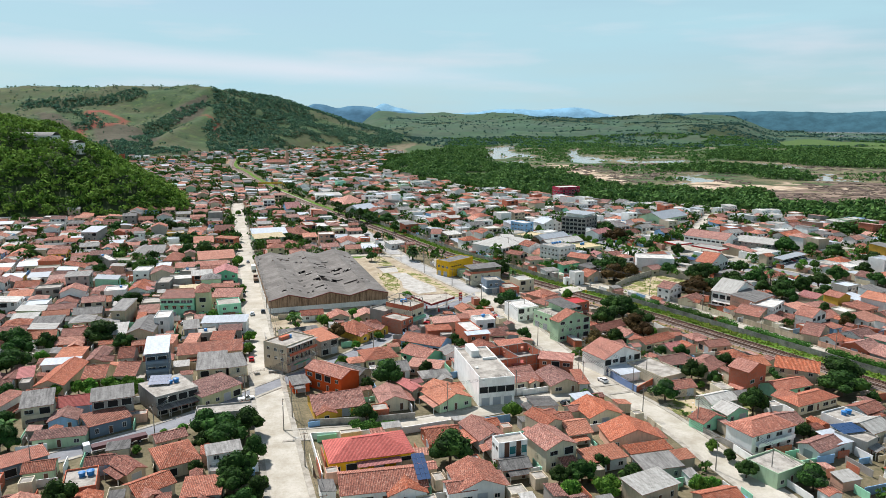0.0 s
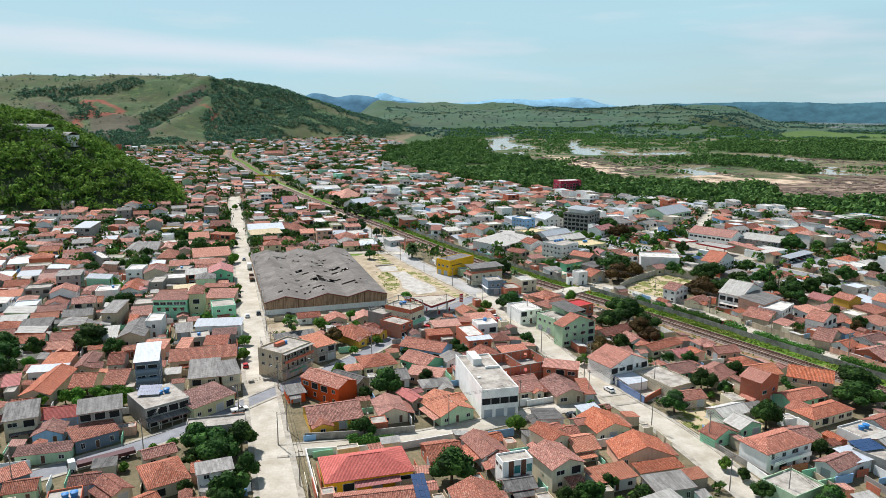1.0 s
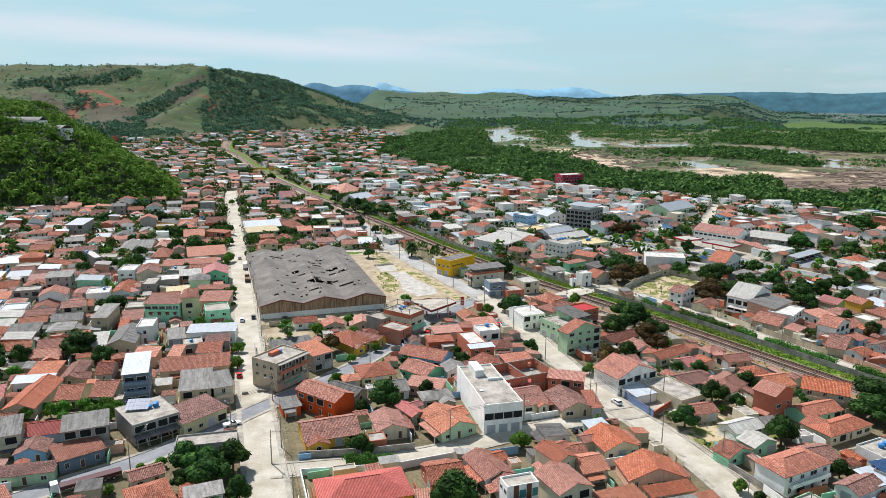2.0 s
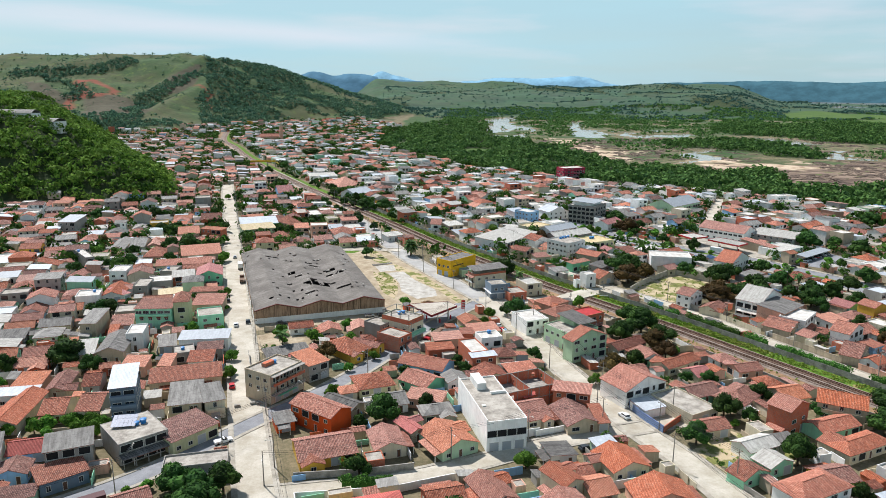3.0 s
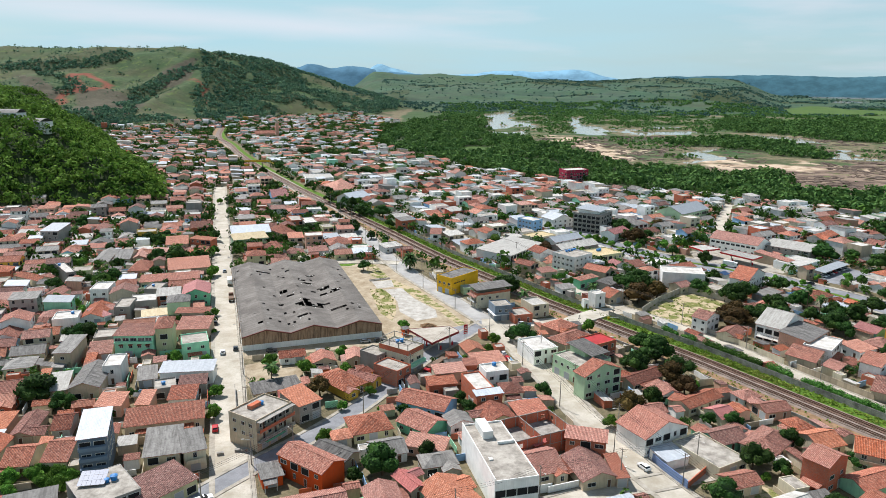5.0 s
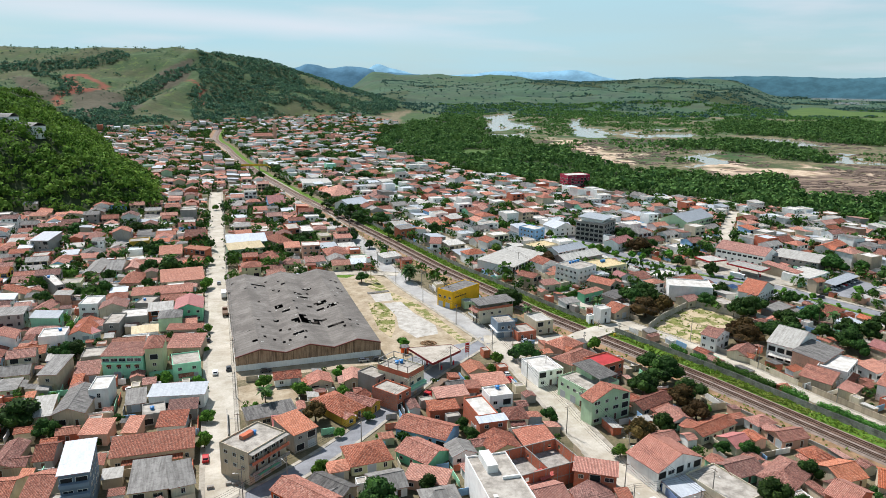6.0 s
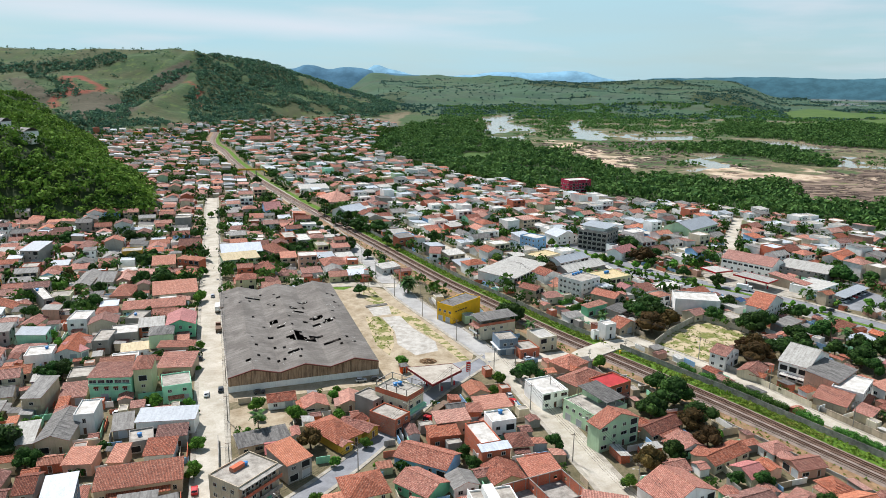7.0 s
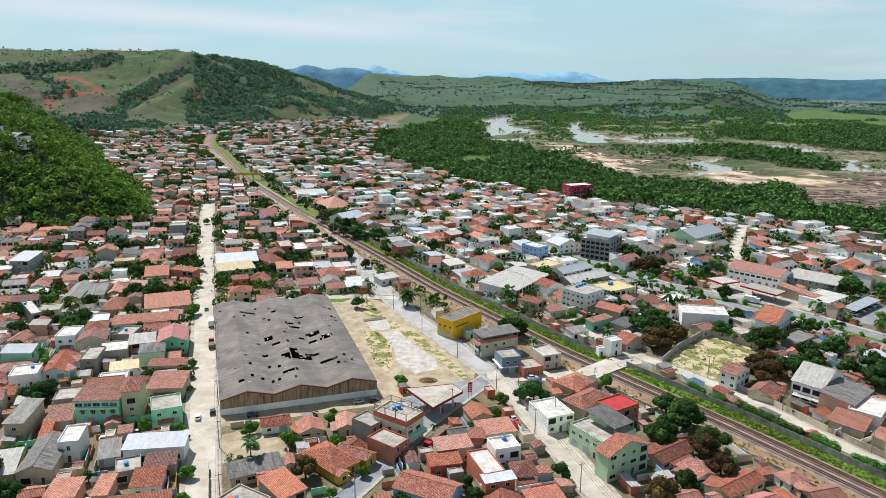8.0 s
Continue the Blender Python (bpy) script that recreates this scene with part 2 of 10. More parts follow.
WALLS = {
    "white": plaster("white plaster", srgb("eeece6"), 0.24),
    "cream": plaster("cream plaster", srgb("d3c8ad"), 0.45),
    "beige": plaster("beige plaster", srgb("bfae95"), 0.5),
    "grey": plaster("bare grey render", srgb("9b968e"), 0.55),
    "salmon": plaster("salmon plaster", srgb("d3a48c"), 0.45),
    "yellow": plaster("yellow plaster", srgb("d8a940"), 0.35),
    "vivid yellow": plaster("vivid yellow plaster", srgb("e3ae1c"), 0.2),
    "orange": plaster("orange plaster", srgb("d8581c"), 0.25),
    "pale green": plaster("pale green plaster", srgb("b7d1ac"), 0.3),
    "green": plaster("green plaster", srgb("78c298"), 0.3),
    "mint": plaster("mint plaster", srgb("9ad6b2"), 0.3),
    "blue": plaster("blue plaster", srgb("8fb6d8"), 0.3),
    "slate": plaster("slate-blue plaster", srgb("71818f"), 0.35),
    "pink": plaster("crimson plaster", srgb("b8324e"), 0.25),
    "olive": plaster("pale olive plaster", srgb("c9c79c"), 0.4),
    "brick": brick("bare red brick"),
}
ROOFS = {
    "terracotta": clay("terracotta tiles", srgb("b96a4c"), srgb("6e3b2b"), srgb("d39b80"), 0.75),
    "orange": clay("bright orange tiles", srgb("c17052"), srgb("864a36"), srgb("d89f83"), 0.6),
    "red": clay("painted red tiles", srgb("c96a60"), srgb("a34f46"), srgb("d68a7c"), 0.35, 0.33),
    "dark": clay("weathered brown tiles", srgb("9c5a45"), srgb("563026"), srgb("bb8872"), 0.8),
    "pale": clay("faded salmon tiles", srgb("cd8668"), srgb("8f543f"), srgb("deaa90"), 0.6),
    "fibre": sheet("grey fibre-cement sheets", srgb("8c8983"), srgb("5c5853")),
    "old fibre": sheet("darkened fibre-cement sheets", srgb("73706b"), srgb("474441"), stain=0.9),
    "light fibre": sheet("pale fibre-cement sheets", srgb("b1aea6"), srgb("86827a")),
    "white": sheet("white metal sheets", srgb("aeb3b7"), srgb("8b9093"), 0.5, 0.0, stain=0.45),
    "screed": slab("stained roof screed", srgb("b3aca0"), srgb("817a70"), 0.4),
    "white screed": slab("whitewashed roof screed", srgb("d2cec6"), srgb("a49e94"), 0.4),
    "redpaint": slab("red painted roof slab", srgb("b53a3c"), srgb("96302f"), 0.4),
    "tan": sheet("tan metal sheets", srgb("cdb98d"), srgb("a99468"), 0.5),
}
M_GLASS = Mat("dark window glass", 0.12, 0.0, 0.6).colour(srgb("20262b")).m
M_FRAME = plain("white window frame", srgb("c9c6bd"))
M_BROWN = plain("brown wooden door", srgb("5e4030"), 0.6)
M_STEEL = plain("grey roller door", srgb("a9adb0"), 0.5)
M_TRIM = plain("painted fascia board", srgb("8d4a38"))
M_CONC = slab("raw concrete", srgb("a7a299"), srgb("7b766e"), 0.6)
M_CONCWALL = slab("stained concrete wall", srgb("aaa59b"), srgb("75706a"), 0.35)
M_ROADDUST = slab("dusty concrete street", srgb("bfb8a9"), srgb("9f9684"), 0.12, fine=1.5)
M_ASPHALT = slab("sun-bleached asphalt", srgb("8d8e90"), srgb("717274"), 0.15, fine=2.5)
M_BLUEROAD = slab("pale grey asphalt", srgb("aeaca7"), srgb("918f8a"), 0.12, fine=2.0)
M_PAD = slab("bleached concrete slab", srgb("bfbab0"), srgb("958f84"), 0.3)
M_PAVE = slab("worn pavement", srgb("b1aa9c"), srgb("878072"), 0.3)
M_DIRT = slab("bare pale earth", srgb("b0a28a"), srgb("8a795e"), 0.18, fine=1.0)


def turf(name, a, b, bare, share):
    """Rough grass: green and dry tufts, with bare sand showing through in patches."""
    m = Mat(name, 0.95, 0.0, 0.1)
    p = m.world_pos()
    col = m.mix(m.ramp(m.noise(0.5, 6.0, p, 0.7), ((0.4, (0, 0, 0, 1)), (0.6, (1, 1, 1, 1)))), a, b)
    col = m.mix(m.math("MULTIPLY", m.ramp(m.noise(2.4, 5.0, p, 0.75), ((0.48, (0, 0, 0, 1)), (0.62, (1, 1, 1, 1)))), 0.65), col, shade(b, 0.45))
    col = m.mix(m.ramp(m.noise(0.16, 7.0, p, 0.68), ((share, (1, 1, 1, 1)), (share + 0.06, (0, 0, 0, 1)))), col, bare)
    m.colour(col)
    m.bump(m.noise(3.0, 4.0, p), 0.6, 0.15)
    return m.m


M_GRASS = turf("rough grass", srgb("66842f"), srgb("4d6a26"), srgb("8f7f58"), 0.33)
M_DRYGRASS = turf("dry grass", srgb("878350"), srgb("66703a"), srgb("b3a284"), 0.47)
M_EARTH = slab("brown earth bank", srgb("9b7d5c"), srgb("6f563c"), 0.2, fine=1.5)
M_BALLAST = slab("rusty ballast", srgb("84695a"), srgb("5f4c41"), 0.3, fine=3.0)
M_GRAVEL = slab("pale ballast", srgb("8f8074"), srgb("6d6056"), 0.3, fine=3.0)
M_RAIL = plain("rusty rail steel", srgb("5b3b2c"), 0.5, 0.6)
M_SLEEPER = plain("dark sleepers", srgb("75604f"), 0.9)
M_LOTWALL = slab("pale concrete block wall", srgb("bcb4a8"), srgb("98907f"), 0.4)
M_POLE = slab("pole concrete", srgb("98938a"), srgb("7c776e"), 1.5)
M_WIRE = plain("black cable", srgb("202020"))
M_BARK = plain("bark", srgb("5a4a3a"), 0.95, wear=0.6)
M_SOLAR = Mat("solar cells", 0.42, 0.0, 0.25).colour(srgb("2c4466")).m
M_TANK = plain("blue plastic tank", srgb("2f78b5"), 0.45, wear=0.1)
M_TEAL = Mat("teal window glass", 0.15, 0.0, 0.6).colour(srgb("3d7a7a")).m
M_CLAD = plain("brown timber cladding", srgb("6b4634"), 0.6, wear=0.3)
M_RED = plain("red paint", srgb("b51f22"), 0.4, wear=0.15)
M_WHITE = plain("white paint", srgb("e2e2e0"), 0.35, wear=0.08)
M_DARK = plain("black rubber and opening shade", srgb("1b1b1c"), 0.8)
M_YELLOW = plain("yellow paint", srgb("c9a41e"), 0.5)
LEAF = {
    "mango": leafy("dark mango leaves", srgb("1d2f14"), srgb("2f4a20"), srgb("48662c")),
    "bright": leafy("fresh green leaves", srgb("33521c"), srgb("4f7829"), srgb("739a3c")),
    "brown": leafy("russet new leaves", srgb("2c2a16"), srgb("4a3a20"), srgb("5f4c2a")),
    "forest": leafy("forest leaves", srgb("23401c"), srgb("38592a"), srgb("5b7a38")),
    "hedge": leafy("hedge leaves", srgb("2f4f1e"), srgb("4a7230"), srgb("6a9442")),
    "palm": leafy("palm fronds", srgb("2c4a24"), srgb("4b6a38"), srgb("6d8650")),
}

# ---- mesh helpers ----
class MB:
    """Collects vertices and faces of one mesh."""

    def __init__(self):
        self.v, self.f, self.mi = [], [], []

    def face(self, pts, mi=0):
        n = len(self.v)
        self.v += [tuple(p) for p in pts]
        self.f.append(tuple(range(n, n + len(pts))))
        self.mi.append(mi)

    def solid(self, pts, faces, mi=0):
        n = len(self.v)
        self.v += [tuple(p) for p in pts]
        for f in faces:
            self.f.append(tuple(n + i for i in f))
            self.mi.append(mi)

    def box(self, x0, y0, z0, x1, y1, z1, mi=0):
        p = [(x0, y0, z0), (x1, y0, z0), (x1, y1, z0), (x0, y1, z0), (x0, y0, z1), (x1, y0, z1), (x1, y1, z1), (x0, y1, z1)]
        self.solid(p, [(3, 2, 1, 0), (4, 5, 6, 7), (0, 1, 5, 4), (1, 2, 6, 5), (2, 3, 7, 6), (3, 0, 4, 7)], mi)

    def slabs(self, top, th, mi=0, under=0):
        """A polygon given from above, made th thick downwards."""
        n, k = len(self.v), len(top)
        self.v += [tuple(p) for p in top] + [(p[0], p[1], p[2] - th) for p in top]
        self.f.append(tuple(range(n, n + k)))
        self.mi.append(mi)
        self.f.append(tuple(range(n + 2 * k - 1, n + k - 1, -1)))
        self.mi.append(under)
        for i in range(k):
            j = (i + 1) % k
            self.f.append((n + j, n + i, n + k + i, n + k + j))
            self.mi.append(under)

    def tube(self, a, b, ra, rb, k=6, mi=0):
        a, b = Vector(a), Vector(b)
        w = (b - a).normalized()
        s = w.orthogonal().normalized()
        t = w.cross(s)
        n = len(self.v)
        for c, r in ((a, ra), (b, rb)):
            self.v += [tuple(c + (s * math.cos(q) + t * math.sin(q)) * r) for q in (2 * math.pi * i / k for i in range(k))]
        for i in range(k):
            j = (i + 1) % k
            self.f.append((n + i, n + j, n + k + j, n + k + i))
            self.mi.append(mi)
        self.f.append(tuple(range(n + k, n + 2 * k)))
        self.mi.append(mi)

    def mesh(self, name, *mats):
        me = bpy.data.meshes.new(name)
        me.from_pydata(self.v, [], self.f)
        for m in mats:
            me.materials.append(m)
        if len(mats) > 1:
            me.polygons.foreach_set("material_index", self.mi)
        me.update()
        return me


def part(name, mb, mats, parent, label=""):
    me = mb if isinstance(mb, bpy.types.Mesh) else mb.mesh(name, *(mats if isinstance(mats, (tuple, list)) else (mats,)))
    ob = new(name, me)
    ob.parent = parent
    if label:
        ob["label"] = label
    return ob


def thing(name, mb, mats, m, label, category, group="", kind=""):
    me = mb if mb is None or isinstance(mb, bpy.types.Mesh) else mb.mesh(name, *(mats if isinstance(mats, (tuple, list)) else (mats,)))
    ob = new(name, me)
    ob.matrix_basis = m
    return tagged(ob, label, category, group, kind)


def hashed(i, j, seed):
    h = (i * 374761393 + j * 668265263 + seed * 974634777) & 0x7FFFFFFF
    h = ((h ^ (h >> 13)) * 1274126177) & 0x7FFFFFFF
    return ((h ^ (h >> 16)) & 0xFFFF) / 65535.0


def vnoise(x, y, size, seed=0):
    """Smooth value noise, -1 to 1, over arrays."""
    x, y = np.asarray(x, float) / size, np.asarray(y, float) / size
    i, j = np.floor(x).astype(np.int64), np.floor(y).astype(np.int64)
    u, v = x - i, y - j
    u, v = u * u * (3 - 2 * u), v * v * (3 - 2 * v)
    a, b, c, d = hashed(i, j, seed), hashed(i + 1, j, seed), hashed(i, j + 1, seed), hashed(i + 1, j + 1, seed)
    return ((a * (1 - u) + b * u) * (1 - v) + (c * (1 - u) + d * u) * v) * 2 - 1


def fbm(x, y, size, seed=0, octaves=4):
    return sum(vnoise(x, y, size / 2**k, seed + k) * 0.5**k for k in range(octaves))


def along(x, y, line):
    """Distance to a polyline, the share along it, and the side (plus: right of its direction)."""
    x, y = np.asarray(x, float), np.asarray(y, float)
    best = np.full(x.shape, 1e9)
    share, side = np.zeros(x.shape), np.zeros(x.shape)
    for k in range(len(line) - 1):
        (ax, ay), (bx, by) = line[k][:2], line[k + 1][:2]
        dx, dy = bx - ax, by - ay
        t = np.clip(((x - ax) * dx + (y - ay) * dy) / (dx * dx + dy * dy), 0, 1)
        ox, oy = x - ax - t * dx, y - ay - t * dy
        d = np.hypot(ox, oy)
        near = d < best
        best = np.where(near, d, best)
        share = np.where(near, k + t, share)
        side = np.where(near, np.sign(ox * dy - oy * dx), side)
    return best, share, side


def step(a, b, v):
    t = np.clip((np.asarray(v, float) - a) / (b - a), 0, 1)
    return t * t * (3 - 2 * t)


# ---- the lie of the land ----
# foot of the wooded spur, the ridge of the big hill behind, and the bank of the riverside
SPUR = [(-900, 470), (-520, 540), (-359, 575), (-250, 588), (-220, 606), (-230, 645), (-280, 752), (-376, 890), (-470, 1080), (-640, 1320), (-1500, 1500)]
RIDGE = [(-2600, 1900), (-1500, 2050), (-900, 1990), (-690, 2000), (-570, 2080), (-440, 2200), (-340, 2310), (-235, 2450)]
RIDGE_Z = (142, 148, 160, 166, 146, 112, 72, 10)
RIDGE_W = (800, 760, 700, 680, 600, 480, 400, 320)
# two noses that run down from its summit: x, y, height along the crest
NOSES = [[(-640, 1975, 160), (-652, 1870, 124), (-672, 1770, 84), (-668, 1690, 48), (-690, 1600, 20)], [(-560, 1840, 108), (-580, 1740, 78), (-600, 1640, 56), (-606, 1480, 27), (-592, 1330, 3)]]
BANK = [(900, 300), (520, 470), (345, 578), (306, 612), (267, 651), (239, 680), (192, 697), (137, 724), (102, 764), (69, 806), (20, 872), (-20, 945), (-73, 1050), (-103, 1210), (-80, 1500), (-95, 1830), (-60, 2400)]
WATER_Z = -5.7
# pools of the braided river, the far reservoir, bars of pale sand, bare rock, woods on the islets, meadows
POOLS = [[(95, 1779), (156, 2214), (230, 2227), (209, 1986), (154, 1787), (207, 1752), (268, 1802), (184, 1533), (154, 1338), (96, 1408), (106, 1624)],
         [(289, 1722), (352, 1954), (384, 1959), (328, 1615), (342, 1535), (384, 1571), (334, 1432), (261, 1373), (260, 1510)],
         [(355, 1476), (403, 1574), (481, 1633), (514, 1620), (517, 1465), (483, 1407), (406, 1327), (343, 1406)],
         [(601, 1406), (663, 1399), (665, 1263), (608, 1228), (579, 1331)]]
POOLS += [[(391, 1181), (444, 1167), (383, 1029), (326, 937), (329, 999)], [(616, 1155), (629, 1139), (591, 1017), (542, 940), (536, 987)],
          [(640, 2195), (758, 2349), (952, 2577), (1057, 2640), (948, 2417), (772, 2185)], [(1700, 3127), (1841, 3418), (2031, 3461), (1797, 3148)]]
LAKE = [(1960, 3842), (2115, 4277), (2984, 4700), (4300, 4900), (4300, 3600), (2544, 3578), (2226, 3657)]
SAND = [[(318, 977), (374, 1027), (402, 964), (470, 968), (533, 926), (500, 881), (424, 876), (363, 873), (312, 880)], [(175, 1320), (236, 1350), (240, 1217), (292, 1165), (313, 1114), (251, 979), (221, 1045), (202, 1214)]]
ROCK = [(299, 911), (391, 939), (474, 933), (584, 976), (760, 960), (700, 700), (475, 732), (383, 728), (366, 783), (327, 851)]
GALLERY = [(-180, 1080), (-114, 1352), (-52, 1692), (75, 1962), (97, 1564), (99, 1312), (147, 1250), (179, 1155), (209, 989), (231, 929), (296, 910), (305, 859), (376, 873), (367, 791), (349, 726), (445, 749), (1000, 560), (1000, 250), (400, 480)]
ISLETS = [[(598, 1623), (769, 1984), (860, 1809), (1094, 1979), (1134, 1802), (779, 1244), (694, 1300), (672, 1419), (581, 1464)], [(371, 1249), (537, 1355), (580, 1227), (549, 1033), (512, 977), (495, 1051), (448, 1092), (402, 1174)]]
MEADOWS = [[(15, 1044), (38, 1143), (85, 1130), (62, 1033)], [(755, 1842), (921, 1937), (1309, 2161), (1336, 2022), (1068, 1621), (971, 1610), (972, 1761), (807, 1700)], [(1159, 2490), (1433, 2820), (1405, 2535), (1541, 2329), (1443, 2182), (1006, 2114)]]


# the big hill: edge of the thick wood, wooded gullies, bare brown slopes, red earth tracks
WOOD_EDGE = [(-627, 2300), (-627, 1988), (-608, 1892), (-562, 1772), (-558, 1668), (-506, 1537), (-442, 1375), (-442, 1200)]
GULLIES = [([(-608, 1857), (-658, 1743), (-661, 1676), (-660, 1625), (-604, 1403)], 26), ([(-903, 1724), (-865, 1734), (-803, 1632)], 24), ([(-1042, 1849), (-958, 1829), (-859, 1876), (-817, 1924)], 30),
           ([(-605, 1290), (-583, 1400), (-486, 1450), (-391, 1407), (-329, 1453)], 34), ([(-1200, 1600), (-1000, 1640), (-900, 1560), (-760, 1460)], 30)]
BARE = [[(-625, 1934), (-648, 1858), (-673, 1811), (-653, 1706), (-612, 1712), (-591, 1783)], [(-786, 1620), (-740, 1676), (-648, 1625), (-598, 1517), (-604, 1403), (-613, 1336), (-656, 1346)], [(-992, 1758), (-898, 1691), (-811, 1612), (-800, 1565), (-890, 1607)]]
SCARS = [([(-779, 1547), (-802, 1583), (-798, 1617), (-778, 1636), (-766, 1640), (-755, 1688), (-763, 1728), (-792, 1742), (-845, 1796), (-865, 1781)], 7), ([(-865, 1781), (-856, 1746), (-813, 1681), (-778, 1636)], 11), ([(-587, 1770), (-543, 1730), (-539, 1695), (-514, 1643)], 4), ([(-420, 1420), (-370, 1440)], 9), ([(-300, 1700), (-270, 1730)], 10)]


def hill_wood(x, y):
    """Where the big hill is wooded."""
    ragged = 18 * fbm(x, y, 70, 71, 3)
    d, _, side = along(x, y, WOOD_EDGE)
    w = (side < 0) & (d > ragged) & (along(x, y, RIDGE)[0] < 620) & (x < -120) & (fbm(x, y, 110, 73, 3) + 0.4 * fbm(x, y, 38, 75, 2) > -0.42)
    for line, half in GULLIES:
        w = w | (along(x, y, line)[0] < half + ragged)
    return w


def inside(x, y, poly):
    x, y = np.asarray(x, float), np.asarray(y, float)
    c = np.zeros(x.shape, bool)
    for k in range(len(poly)):
        (ax, ay), (bx, by) = poly[k - 1][:2], poly[k][:2]
        if ay != by:
            c ^= ((ay > y) != (by > y)) & (x < (bx - ax) * (y - ay) / (by - ay) + ax)
    return c


SPUR_AREA = SPUR + [(-3000, 1500), (-3000, 470)]


def pooled(x, y):
    """Where the river and the reservoir stand, with ragged shores and islets."""
    jx, jy = x + 16 * fbm(x, y, 46, 33, 3), y + 34 * fbm(x, y, 60, 34, 3)
    wet = np.zeros(np.shape(x), bool)
    for poly in POOLS:
        wet |= inside(jx, jy, poly)
    wet &= fbm(x, y, 55, 36, 3) < 0.55
    return (wet | inside(x, y, LAKE)) * 1.0


def ground(x, y):
    """Height of the land; the town lies at zero."""
    x, y = np.asarray(x, float), np.asarray(y, float)
    d, _, _ = along(x, y, SPUR)
    d = np.where(inside(x, y, SPUR_AREA), d, 0)
    rough_ = fbm(x, y, 90, 3)
    spur = 118 * (1 - np.exp(-d / 118 * 0.8)) + np.minimum(d * 0.15, 9) * rough_
    d, s, _ = along(x, y, RIDGE)
    rz, rw = np.interp(s, range(len(RIDGE_Z)), RIDGE_Z), np.interp(s, range(len(RIDGE_W)), RIDGE_W)
    gully = fbm(x, y, 330, 11)
    q = np.clip(d / (rw * (1 + 0.28 * gully)), 0, 1)
    big = rz * (1 - q) ** 1.25 * (1 + 0.1 * gully * (q > 0)) + rz * 0.06 * fbm(x, y, 120, 7) * step(0, 0.2, q) * (1 - q)
    for crest in NOSES:
        d, s, _ = along(x, y, crest)
        top = np.interp(s, range(len(crest)), [c[2] for c in crest])
        big = np.maximum(big, top - 0.52 * np.maximum(d - 8, 0) * (1 + 0.25 * gully))
    d, _, side = along(x, y, BANK)
    out = np.where(side > 0, d, 0)
    low = -4.6 * step(0, 120, out) + 0.7 * fbm(x, y, 75, 21, 4) * step(60, 200, out) - 2.6 * pooled(x, y)
    reach = np.hypot(x * 0.8, y)
    open_ = step(-40, 160, x + 0.12 * y)
    lake = step(0.40, 0.47, x / np.maximum(y, 1.0))
    far = step(2100, 2500, reach) * open_
    rolling = open_ * (step(2150, 4700, reach) * (70 + 18 * fbm(x, y, 800, 41, 3)) + step(2200, 2700, reach) * (7 + 20 * fbm(x, y, 420, 43, 4) + 5 * fbm(x, y, 130, 45, 3)))
    low = low * (1 - far * (1 - lake))
    return np.maximum(spur, 0) + np.maximum(big, 0) + low + np.maximum(rolling, 0) * (1 - lake)


def gz(x, y):
    return float(ground(np.array([x]), np.array([y]))[0])


def spread(a, b, near, n_near, n_far):
    """Grid lines, close together round zero to near."""
    k = np.linspace(0, 1, n_far) ** 2.2
    return np.unique(np.concatenate([a - (a - near[0]) * 0 + (near[0] - a) * (1 - k[::-1]) * 0 + near[0] - (near[0] - a) * k, np.linspace(near[0], near[1], n_near), near[1] + (b - near[1]) * k]))


